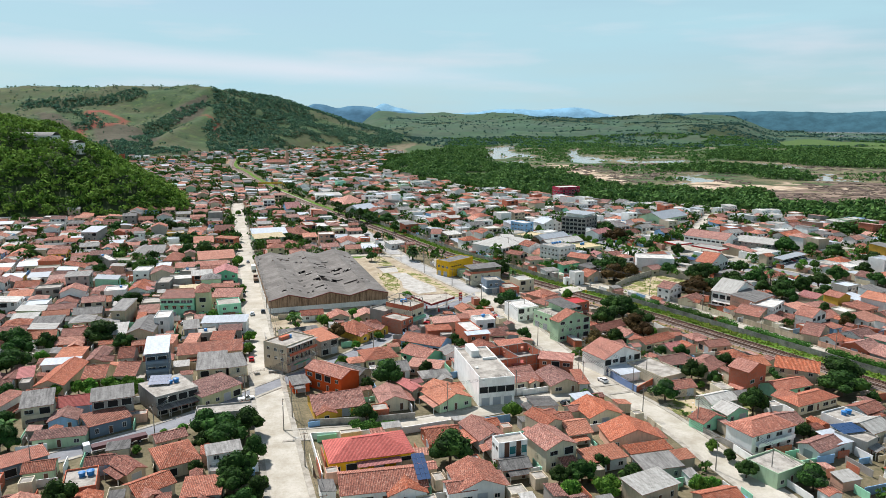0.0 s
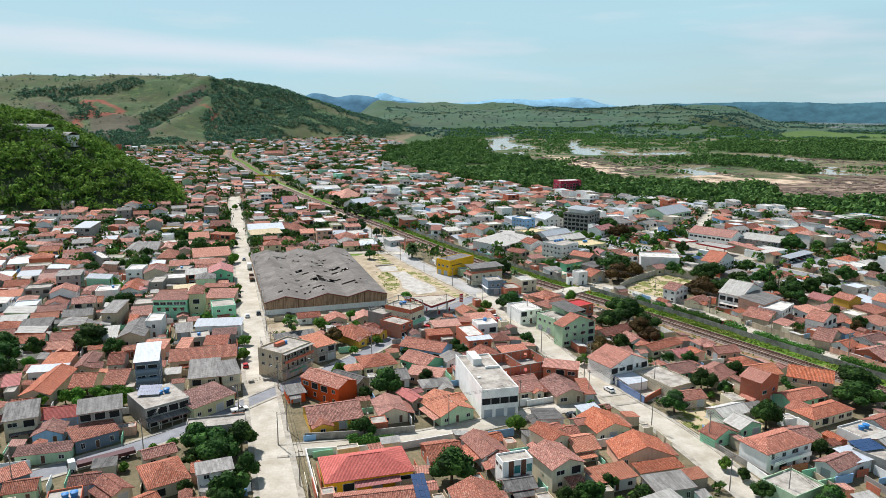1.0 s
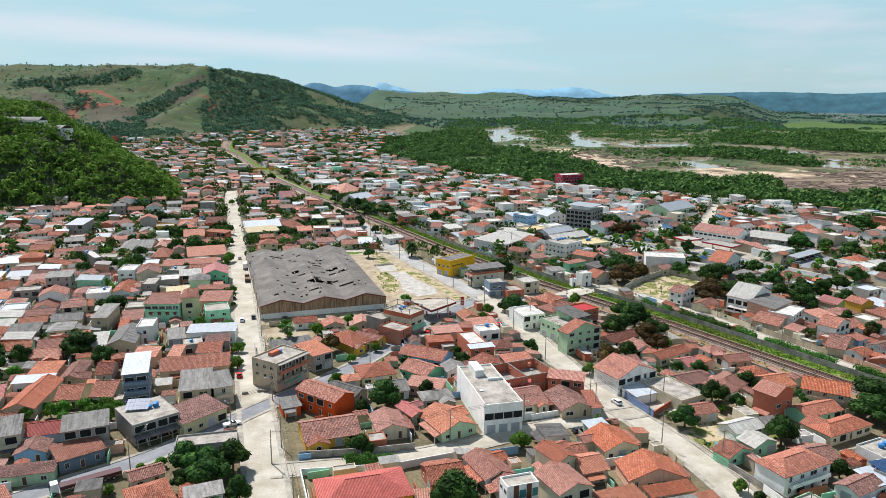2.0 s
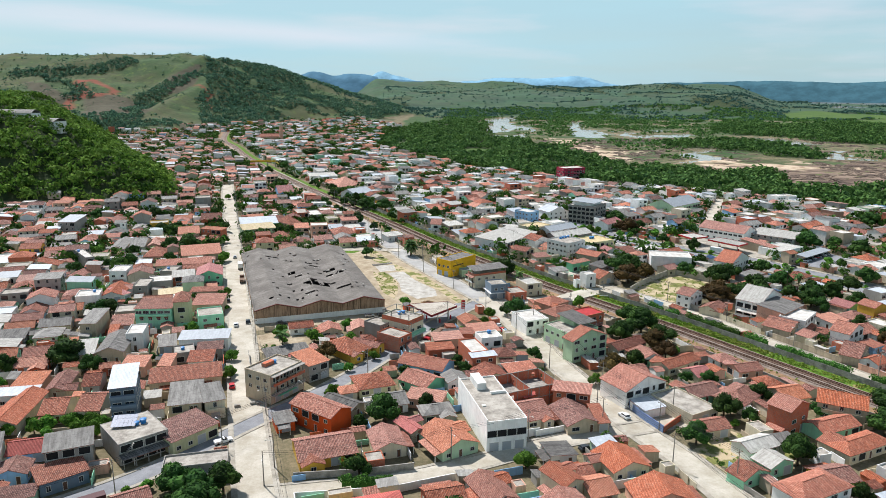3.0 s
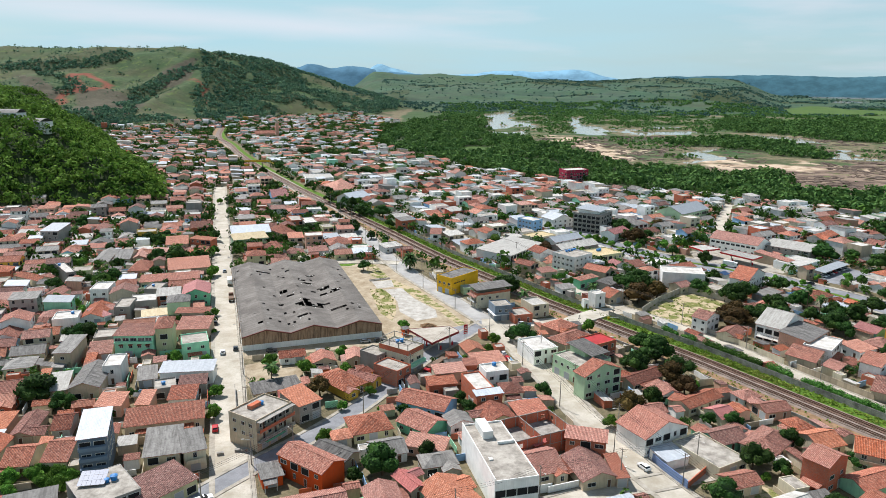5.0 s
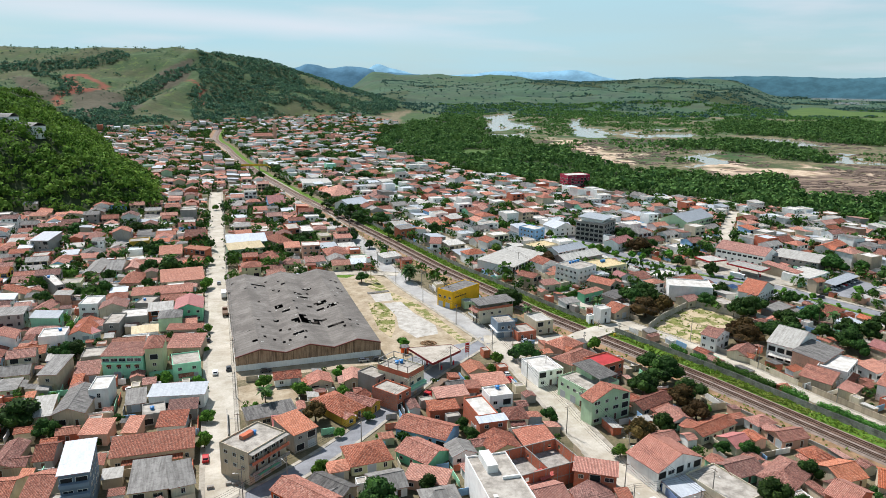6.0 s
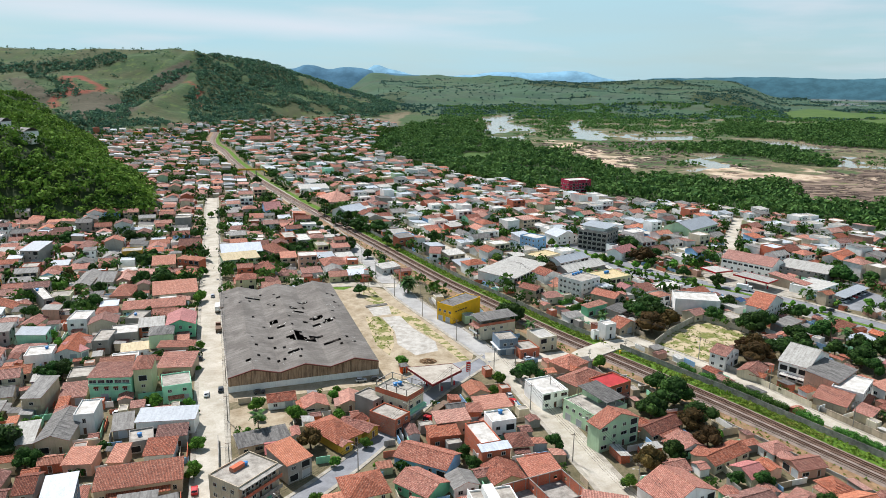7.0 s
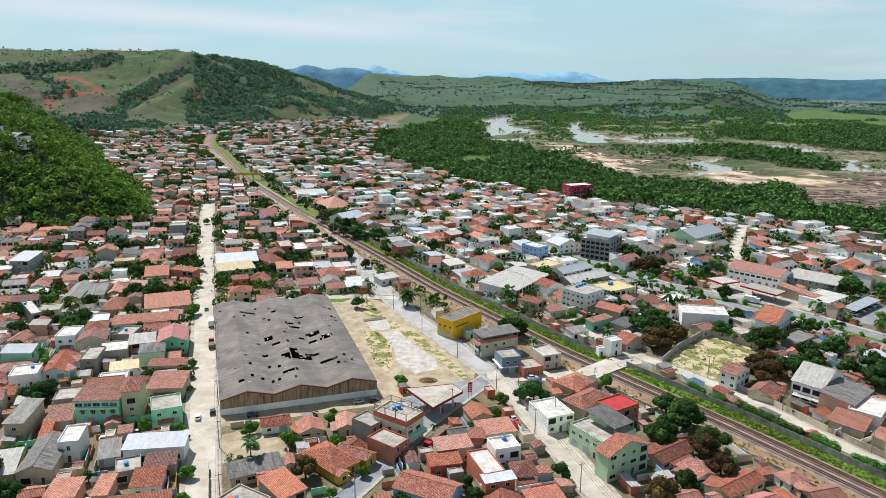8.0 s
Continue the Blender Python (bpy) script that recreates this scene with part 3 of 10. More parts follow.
def build_ground():
    xs = spread(-3400, 4300, (-1200, 1000), 275, 60)
    ys = spread(-420, 4950, (400, 2200), 225, 64)
    gx, gy = np.meshgrid(xs, ys)
    z = ground(gx, gy)
    nx, ny = len(xs), len(ys)
    co = np.stack([gx.ravel(), gy.ravel(), z.ravel() - 0.02], 1)
    i = np.arange((ny - 1) * (nx - 1))
    r, c = i // (nx - 1), i % (nx - 1)
    a = r * nx + c
    quads = np.stack([a, a + 1, a + nx + 1, a + nx], 1)
    me = bpy.data.meshes.new("ground")
    me.vertices.add(len(co))
    me.vertices.foreach_set("co", co.ravel())
    me.loops.add(quads.size)
    me.loops.foreach_set("vertex_index", quads.ravel())
    me.polygons.add(len(quads))
    me.polygons.foreach_set("loop_start", np.arange(0, quads.size, 4))
    me.polygons.foreach_set("use_smooth", np.ones(len(quads), bool))
    me.update()
    # what covers the land: town soil (r), river sand and rock (g), woods (b), red scars (a)
    x, y = co[:, 0], co[:, 1]
    d, _, side = along(x, y, BANK)
    out = np.where(side > 0, d, 0)
    dr, sr, _ = along(x, y, RIDGE)
    town = (side <= 0) * (z.ravel() < 4) * (y < 2300) * 1.0
    rough_edge = 14 * fbm(x, y, 40, 61, 3)
    jx, jy = x + rough_edge, y + 2 * rough_edge
    river = 0.8 * step(120, 190, out) * (np.hypot(x * 0.75, y) < 2150) * step(-0.3, 0.35, fbm(x, y, 60, 61, 3) + 0.25 * step(1500, 1000, y))
    meadow, rock, sand, bare = (np.zeros(len(x)) for _ in range(4))
    for poly in MEADOWS:
        meadow = np.maximum(meadow, inside(jx, jy, poly) * 1.0)
    for poly in SAND:
        sand = np.maximum(sand, inside(jx, jy, poly) * step(-0.35, 0.1, fbm(x, y, 38, 63, 3)))
    rock = inside(jx, jy, ROCK) * 1.0
    for poly in BARE:
        bare = np.maximum(bare, inside(x, y, poly) * 1.0)
    wood = inside(x, y, SPUR_AREA) * 1.0 + inside(jx, jy, GALLERY) * (side > 0) + sum(inside(jx, jy, p) for p in ISLETS)
    wood = wood + 0.75 * hill_wood(x, y) * (side <= 0)
    wood = np.clip(wood + (fbm(x, y, 260, 91, 4) > 0.3) * (np.hypot(x, y) > 2000) * (dr > 700), 0, 1) * (1 - meadow) * (1 - 0.85 * np.maximum(rock, sand))
    river = river * (1 - meadow)
    scar = np.zeros(len(x))
    for line, w in SCARS:
        scar = np.maximum(scar, step(w * 1.5, w * 0.8, along(x, y, line)[0]))
    at = me.color_attributes.new("cover", "FLOAT_COLOR", "POINT")
    at.data.foreach_set("color", np.stack([town, river, np.clip(wood, 0, 1), scar], 1).astype(np.float32).ravel())
    at = me.color_attributes.new("shores", "FLOAT_COLOR", "POINT")
    at.data.foreach_set("color", np.stack([meadow, rock, sand, bare], 1).astype(np.float32).ravel())
    # how much distance haze tints the far pasture
    at = me.color_attributes.new("far_haze", "FLOAT_COLOR", "POINT")
    far_haze = step(1950, 2500, np.hypot(x * 0.8, y)) * (x + 0.12 * y > 0) * (0.75 + 0.25 * fbm(x, y, 300, 97, 3)) * (1 - 0.6 * meadow)
    at.data.foreach_set("color", np.stack([far_haze, far_haze, far_haze, far_haze], 1).astype(np.float32).ravel())
    m = Mat("land", 0.95, 0.0, 0.15)
    vh = m.node("VertexColor")
    vh.layer_name = "far_haze"
    vs = m.node("VertexColor")
    vs.layer_name = "shores"
    shore = m.node("SeparateColor")
    m.put(shore.inputs["Color"], vs.outputs["Color"])
    vc = m.node("VertexColor")
    vc.layer_name = "cover"
    sep = m.node("SeparateColor")
    m.put(sep.inputs["Color"], vc.outputs["Color"])
    p = m.world_pos()
    n0 = m.noise(0.05, 6.0, p, 0.7)
    n1, n2, n3 = m.noise(0.014, 8.0, p, 0.68), m.noise(0.08, 9.0, p, 0.72), m.noise(0.9, 4.0, p, 0.6)
    grass = m.mix(m.ramp(n1, ((0.35, (0, 0, 0, 1)), (0.65, (1, 1, 1, 1)))), srgb("37522b"), srgb("4b583a"))
    grass = m.mix(m.math("MULTIPLY", m.ramp(n2, ((0.46, (0, 0, 0, 1)), (0.62, (1, 1, 1, 1)))), 0.6), grass, srgb("2c4524"))
    soil = m.mix(m.ramp(n2, GREYS), srgb("94866c"), srgb("5d5440"))
    soil = m.mix(m.math("MULTIPLY", m.ramp(n3, GREYS), 0.6), soil, srgb("3c4226"))
    silt = m.mix(m.ramp(n2, ((0.4, (0, 0, 0, 1)), (0.6, (1, 1, 1, 1)))), srgb("93806a"), srgb("465030"))
    silt = m.mix(m.math("MULTIPLY", m.ramp(n3, ((0.5, (0, 0, 0, 1)), (0.6, (1, 1, 1, 1)))), 0.6), silt, srgb("4d4a34"))
    pale = m.mix(m.ramp(n2, ((0.42, (0, 0, 0, 1)), (0.66, (1, 1, 1, 1)))), srgb("c4b198"), srgb("8d7259"))
    strata = m.node("Mapping", Scale=(0.02, 0.09, 0.1), Rotation=(0, 0, radians(-24)))
    m.put(strata.inputs["Vector"], p)
    ledge = m.noise(1.0, 8.0, strata.outputs["Vector"], 0.7)
    stone = m.mix(m.ramp(ledge, ((0.42, (0, 0, 0, 1)), (0.58, (1, 1, 1, 1)))), srgb("8d7a69"), srgb("4a3c34"))
    stone = m.mix(m.ramp(n2, ((0.56, (0, 0, 0, 1)), (0.66, (1, 1, 1, 1)))), stone, srgb("5d6a38"))
    lea = m.mix(m.ramp(n1, ((0.4, (0, 0, 0, 1)), (0.6, (1, 1, 1, 1)))), srgb("50642f"), srgb("435b2c"))
    brown = m.mix(m.ramp(n2, ((0.36, (0, 0, 0, 1)), (0.66, (1, 1, 1, 1)))), srgb("565040"), srgb("403f2f"))
    wood_c = m.mix(m.ramp(n2, GREYS), srgb("233a1b"), srgb("454a30"))
    dry = m.ramp(m.noise(0.0045, 4.0, p, 0.5), ((0.5, (0, 0, 0, 1)), (0.58, (1, 1, 1, 1))))
    grass = m.mix(m.math("MULTIPLY", dry, 0.5), grass, srgb("5a523c"))
    terraces = m.node("Mapping", Scale=(0.012, 0.05, 0.05), Rotation=(0, 0, radians(12)))
    m.put(terraces.inputs["Vector"], p)
    track = m.ramp(m.noise(1.0, 5.0, terraces.outputs["Vector"], 0.6), ((0.47, (0, 0, 0, 1)), (0.5, (1, 1, 1, 1)), (0.53, (0, 0, 0, 1))))
    grass = m.mix(m.math("MULTIPLY", track, 0.5), grass, srgb("34432a"))
    grass = m.mix(m.math("MULTIPLY", m.ramp(n0, ((0.56, (0, 0, 0, 1)), (0.62, (1, 1, 1, 1)))), 0.55), grass, srgb("5d6e35"))
    # blue-green haze put into the colour of the far pasture
    haze_c = m.mix(m.ramp(n1, ((0.4, (0, 0, 0, 1)), (0.62, (1, 1, 1, 1)))), srgb("415c4a"), srgb("2d453f"))
    grass = m.mix(m.math("MULTIPLY", vh.outputs["Alpha"], 0.8), grass, haze_c)
    col = m.mix(sep.outputs["Red"], grass, soil)
    col = m.mix(sep.outputs["Green"], col, silt)
    col = m.mix(sep.outputs["Blue"], col, wood_c)
    col = m.mix(shore.outputs["Red"], col, lea)
    col = m.mix(shore.outputs["Green"], col, stone)
    col = m.mix(shore.outputs["Blue"], col, pale)
    col = m.mix(vs.outputs["Alpha"], col, brown)
    col = m.mix(vc.outputs["Alpha"], col, srgb("7f4938"))
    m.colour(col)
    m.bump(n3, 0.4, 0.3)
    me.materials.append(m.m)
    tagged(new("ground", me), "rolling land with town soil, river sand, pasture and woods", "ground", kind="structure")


build_ground()


def water():
    mb = MB()
    mb.face([(-150, 780, WATER_Z), (4300, 780, WATER_Z), (4300, 4950, WATER_Z), (-150, 4950, WATER_Z)])
    m = Mat("silty river water", 0.12, 0.0, 0.5)
    m.colour(m.mix(m.ramp(m.noise(0.01, 4.0, m.world_pos()), GREYS), srgb("a08d76"), srgb("8a8478")))
    m.bump(m.noise(0.6, 4.0, m.world_pos()), 0.05, 0.1)
    thing("water", mb, m.m, Matrix(), "shallow silty river water between rocks and islets", "water", kind="structure")


water()


def far_range(name, dist, a0, a1, seed, lift, peaks, c):
    """A range of hills on the skyline, from bearing a0 to a1 (degrees right of straight ahead)."""
    mb = MB()
    n = 160
    rows = []
    for i in range(n + 1):
        a = radians(a0 + (a1 - a0) * i / n)
        deg = math.degrees(a)
        h = lift * min(1.0, 5 * i / n, 5 * (n - i) / n) + 5 * float(fbm(np.array([deg * 16.0]), np.array([0.0]), 22, seed)[0])
        for pa, ph, pw in peaks:
            h += ph * math.exp(-((deg - pa) / pw) ** 2)
        s, co = math.sin(a), math.cos(a)
        rows.append(((s * (dist - 260), co * (dist - 260), -20), (s * (dist - 90), co * (dist - 90), h * 0.6), (s * dist, co * dist, h), (s * (dist + 180), co * (dist + 180), -5)))
    mb.v = [p for row in rows for p in row]
    for i in range(n):
        for k in range(3):
            mb.f.append((4 * i + k, 4 * i + 4 + k, 4 * i + 5 + k, 4 * i + 1 + k))
            mb.mi.append(0)
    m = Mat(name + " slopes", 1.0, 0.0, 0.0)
    # the blue of distance haze is part of the slope colour c
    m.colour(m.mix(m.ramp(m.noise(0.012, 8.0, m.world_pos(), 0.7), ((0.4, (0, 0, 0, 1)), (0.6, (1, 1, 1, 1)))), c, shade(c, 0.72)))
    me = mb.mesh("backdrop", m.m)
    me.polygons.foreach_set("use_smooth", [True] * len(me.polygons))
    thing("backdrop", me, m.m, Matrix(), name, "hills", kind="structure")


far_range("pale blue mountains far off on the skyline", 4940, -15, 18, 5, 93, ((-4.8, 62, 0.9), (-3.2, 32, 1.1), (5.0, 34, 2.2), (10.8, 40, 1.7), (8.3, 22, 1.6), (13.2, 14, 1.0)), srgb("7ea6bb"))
far_range("hills on the skyline, coloured dark haze blue", 4895, -16, 6, 25, 89, ((-9.7, 60, 1.2), (-7.6, 30, 1.0), (-6.3, 42, 1.2), (-11.8, 36, 1.4), (-4.6, 24, 1.4), (-2.2, 10, 1.6)), srgb("55788c"))
far_range("dark wooded plateau on the skyline, tinted haze blue", 4860, 9, 46, 8, 86, ((16, 8, 3), (24, 22, 4.5), (33, 28, 5), (40, 20, 4)), srgb("456772"))

# ---- streets, rails, walls ----
GX0, GY0, GN, GM = -780, 90, 1500, 1800
USED = np.zeros((GM, GN), bool)  # what is built on, metre by metre


def cells(x, y, hl, hd, turn):
    """The metre cells under a turned rectangle: a window of the map and a mask in it."""
    r = math.hypot(hl, hd) + 1
    i0, i1 = max(0, int(x - r - GX0)), min(GN, int(x + r - GX0) + 1)
    j0, j1 = max(0, int(y - r - GY0)), min(GM, int(y + r - GY0) + 1)
    if i0 >= i1 or j0 >= j1:
        return None, None
    gx, gy = np.meshgrid(np.arange(i0, i1) + GX0 + 0.5 - x, np.arange(j0, j1) + GY0 + 0.5 - y)
    c, s = math.cos(turn), math.sin(turn)
    mask = (abs(gx * c + gy * s) < hl) & (abs(gy * c - gx * s) < hd)
    return (slice(j0, j1), slice(i0, i1)), mask


def take(x, y, hl, hd, turn):
    where, mask = cells(x, y, hl, hd, turn)
    if where:
        USED[where] |= mask


def take_line(line, half):
    for (ax, ay), (bx, by) in zip(line, line[1:]):
        L = math.dist((ax, ay), (bx, by))
        take((ax + bx) / 2, (ay + by) / 2, L / 2 + half * 0.3, half, math.atan2(by - ay, bx - ax))


def free(x, y, hl, hd, turn):
    where, mask = cells(x, y, hl, hd, turn)
    return where is not None and not (USED[where] & mask).any()


def resample(line, gap):
    """Points along a polyline, gap metres apart."""
    out, rest = [], 0.0
    for (ax, ay), (bx, by) in zip(line, line[1:]):
        L = math.dist((ax, ay), (bx, by))
        while rest < L:
            out.append((ax + (bx - ax) * rest / L, ay + (by - ay) * rest / L))
            rest += gap
        rest -= L
    return out


def offset(line, off):
    """The polyline moved off metres to its right."""
    out = []
    for k, p in enumerate(line):
        a, b = Vector(line[max(0, k - 1)][:2]), Vector(line[min(len(line) - 1, k + 1)][:2])
        w = (b - a).normalized()
        out.append((p[0] + w.y * off, p[1] - w.x * off))
    return out


def smooth(line, n=3):
    for _ in range(n):
        out = [line[0]]
        for a, b in zip(line, line[1:]):
            out += [(a[0] * 0.75 + b[0] * 0.25, a[1] * 0.75 + b[1] * 0.25), (a[0] * 0.25 + b[0] * 0.75, a[1] * 0.25 + b[1] * 0.75)]
        line = out + [line[-1]]
    return line


def ribbon(line, o0, o1, z0, z1=None, th=0.0):
    """A strip between two offsets of a polyline, at height z0 to z1, with sides if th."""
    a, b = offset(line, o0), offset(line, o1)
    z1 = z0 if z1 is None else z1
    mb = MB()
    for i in range(len(line) - 1):
        q = [(*a[i], z0), (*b[i], z1), (*b[i + 1], z1), (*a[i + 1], z0)]
        if th:
            mb.slabs(q, th)
        else:
            mb.face(q)
    return mb


def lane(name, line, half, mat, label, walk_w=1.6, z=0.02, keep=None):
    """A street with kerbed pavements on both sides."""
    line = smooth(line)
    take_line(line, keep or half + walk_w + 0.3)
    thing(name, ribbon(line, -half, half, z), mat, Matrix(), label, "road", kind="structure")
    if walk_w:
        for s in (-1, 1):
            o = sorted((s * half, s * (half + walk_w)))
            thing("pavement", ribbon(line, o[0], o[1], z + 0.13, None, 0.15), M_PAVE, Matrix(), "narrow worn pavement with a raised kerb", "pavement", kind="structure")
    return line


# ---- houses ----
def opening(kind, w, h):
    """A window or door: frame, reveal and leaf in one piece; the wall is at y = 0, outside towards -y."""
    mb = MB()
    f, x, y = 0.1, w / 2, 0.06
    rings = []
    for gx, g0, g1, dy in ((x + f, -f, h + f, 0.03), (x + f, -f, h + f, -y), (x, 0, h, -y), (x, 0, h, -0.012)):
        rings.append([(-gx, dy, g0), (gx, dy, g0), (gx, dy, g1), (-gx, dy, g1)])
    mb.v = [p for r in rings for p in r]
    for k in range(3):
        for i in range(4):
            j = (i + 1) % 4
            mb.f.append((4 * k + i, 4 * k + j, 4 * k + 4 + j, 4 * k + 4 + i))
            mb.mi.append(0)
    leaf = MB()
    leaf.face(rings[3])
    if kind == "window":
        leaf.box(-0.03, -0.03, 0.01, 0.03, -0.013, h - 0.01, 1)
    # a dark opening is closed by a flat black sheet, the shade inside
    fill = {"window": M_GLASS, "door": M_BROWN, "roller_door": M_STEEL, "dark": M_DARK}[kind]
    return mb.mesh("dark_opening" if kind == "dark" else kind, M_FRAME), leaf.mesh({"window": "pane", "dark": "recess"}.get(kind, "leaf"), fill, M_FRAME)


def fit(root, kind, m, whole=False):
    """Hangs an opening on a wall: its frame, and the pane or leaf in it (in one piece if whole)."""
    if whole:
        part({"tall": "window", "wide": "window", "dark": "dark_opening"}.get(kind, kind), WHOLE[kind], None, root).matrix_basis = m
        return
    frame_, leaf = OPEN[kind]
    ob = part({"tall": "window", "wide": "window", "dark": "dark_opening"}.get(kind, kind), frame_, None, root)
    ob.matrix_basis = m
    part({"door": "leaf", "roller_door": "shutter", "dark": "recess"}.get(kind, "pane"), leaf, None, ob)


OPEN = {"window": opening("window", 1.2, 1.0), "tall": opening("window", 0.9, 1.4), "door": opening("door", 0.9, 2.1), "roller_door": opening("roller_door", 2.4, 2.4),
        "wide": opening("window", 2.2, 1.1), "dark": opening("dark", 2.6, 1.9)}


def whole_opening(kind):
    """Frame and leaf of an opening joined."""
    mb, mats = MB(), []
    for me in OPEN[kind]:
        n = len(mb.v)
        mb.v += [tuple(v.co) for v in me.vertices]
        for f in me.polygons:
            mb.f.append(tuple(n + i for i in f.vertices))
            mb.mi.append(len(mats) + f.material_index)
        mats += list(me.materials)
    return mb.mesh(kind, *mats)


WHOLE = {k: whole_opening(k) for k in OPEN}


def roof_gable(mb, w, d, h, rise, over, th=0.13):
    """Two slopes, the ridge along x."""
    W, D = w / 2 + over, d / 2 + over
    low = h - rise * over / (d / 2)
    for s in (-1, 1):
        q = [(-W, s * D, low), (W, s * D, low), (W, 0, h + rise), (-W, 0, h + rise)]
        mb.slabs(q if s < 0 else q[::-1], th, 0, 1)
    mb.box(-W, -0.14, h + rise - 0.06, W, 0.14, h + rise + 0.07)


def roof_hip(mb, w, d, h, rise, over, th=0.13):
    W, D = w / 2 + over, d / 2 + over
    low = h - rise * over / (d / 2)
    r = max(0.15, w / 2 - d / 2)
    a, b = (-r, 0, h + rise), (r, 0, h + rise)
    c = [(-W, -D, low), (W, -D, low), (W, D, low), (-W, D, low)]
    mb.slabs([c[0], c[1], b, a], th, 0, 1)
    mb.slabs([c[2], c[3], a, b], th, 0, 1)
    mb.slabs([c[1], c[2], b], th, 0, 1)
    mb.slabs([c[3], c[0], a], th, 0, 1)
    mb.box(-r, -0.13, h + rise - 0.05, r, 0.13, h + rise + 0.07)


def roof_shed(mb, w, d, h, rise, over, th=0.1):
    W, D = w / 2 + over, d / 2 + over
    mb.slabs([(-W, -D, h), (W, -D, h), (W, D, h + rise), (-W, D, h + rise)], th, 0, 1)


def walls_for(kind, w, d, h, rise):
    """Outer walls as one closed shell with the gable or parapet on it."""
    mb = MB()
    x, y = w / 2, d / 2
    if kind == "gable":
        p = [(-x, -y, -1), (x, -y, -1), (x, y, -1), (-x, y, -1), (-x, -y, h), (x, -y, h), (x, y, h), (-x, y, h), (-x, 0, h + rise - 0.1), (x, 0, h + rise - 0.1)]
        mb.solid(p, [(0, 1, 5, 4), (2, 3, 7, 6), (1, 2, 6, 9, 5), (3, 0, 4, 8, 7), (4, 5, 9, 8), (6, 7, 8, 9)])
    elif kind == "shed":
        p = [(-x, -y, -1), (x, -y, -1), (x, y, -1), (-x, y, -1), (-x, -y, h - 0.1), (x, -y, h - 0.1), (x, y, h + rise - 0.1), (-x, y, h + rise - 0.1)]
        mb.solid(p, [(0, 1, 5, 4), (1, 2, 6, 5), (2, 3, 7, 6), (3, 0, 4, 7), (4, 5, 6, 7)])
    elif kind == "flat":
        mb.box(-x, -y, -1, x, y, h - 0.02)
        t, k = 0.18, rise
        for b in ((-x, -y, x, -y + t), (-x, y - t, x, y), (-x, -y + t, -x + t, y - t), (x - t, -y + t, x, y - t)):
            mb.box(b[0], b[1], h - 0.02, b[2], b[3], h + k)
    else:
        mb.box(-x, -y, -1, x, y, h - 0.05)
    return mb


ROOF_WORDS = {"gable": "gable roof", "hip": "hipped roof", "shed": "lean-to roof", "flat": "flat roof"}
TILED = ("terracotta", "orange", "red", "dark", "pale")
RISE = {"gable": 0.2, "hip": 0.2, "shed": 0.1}


def roof_for(roof, w, d, h, rise, over):
    mb = MB()
    if roof == "flat":
        mb.box(-w / 2 + 0.19, -d / 2 + 0.19, h - 0.1, w / 2 - 0.19, d / 2 - 0.19, h + 0.05)
    else:
        {"gable": roof_gable, "hip": roof_hip, "shed": roof_shed}[roof](mb, w, d, h, rise, over)
    return mb


def openings_for(w, d, h, fronts, per, doors, rng):
    """Places and kinds of the openings of a house: kind, pose."""
    storeys = max(1, round(h / 3.0))
    for side, (nx, ny, L, at, tn) in {"-y": (0, -1, w, d / 2, 0), "+y": (0, 1, w, d / 2, 180), "+x": (1, 0, d, w / 2, 90), "-x": (-1, 0, d, w / 2, -90)}.items():
        if side not in fronts:
            continue
        k = per or max(1, int(L / 3.3))
        for s in range(storeys):
            for i in range(k):
                u = (i + 0.5) / k * L - L / 2
                kind = rng.choice(("window", "window", "tall", "wide" if L / k > 3 else "tall"))
                z = s * 2.95 + 1.0
                if L / k > 2.95 and rng.random() < (0.34 if s else 0.14):
                    kind, z = "dark", s * 2.95 + 0.5
                if s == 0 and doors and i == k // 2:
                    kind = rng.choice(("door", "roller_door", "door")) if L / k > 2.9 else "door"
                    z = 0.15
                if z + {"window": 1.2, "wide": 1.3, "tall": 1.55, "door": 2.2, "roller_door": 2.5, "dark": 2.1}[kind] > h + 0.1:
                    continue
                yield kind, pose(nx * at - ny * u, ny * at + nx * u, z, 0, 0, tn)


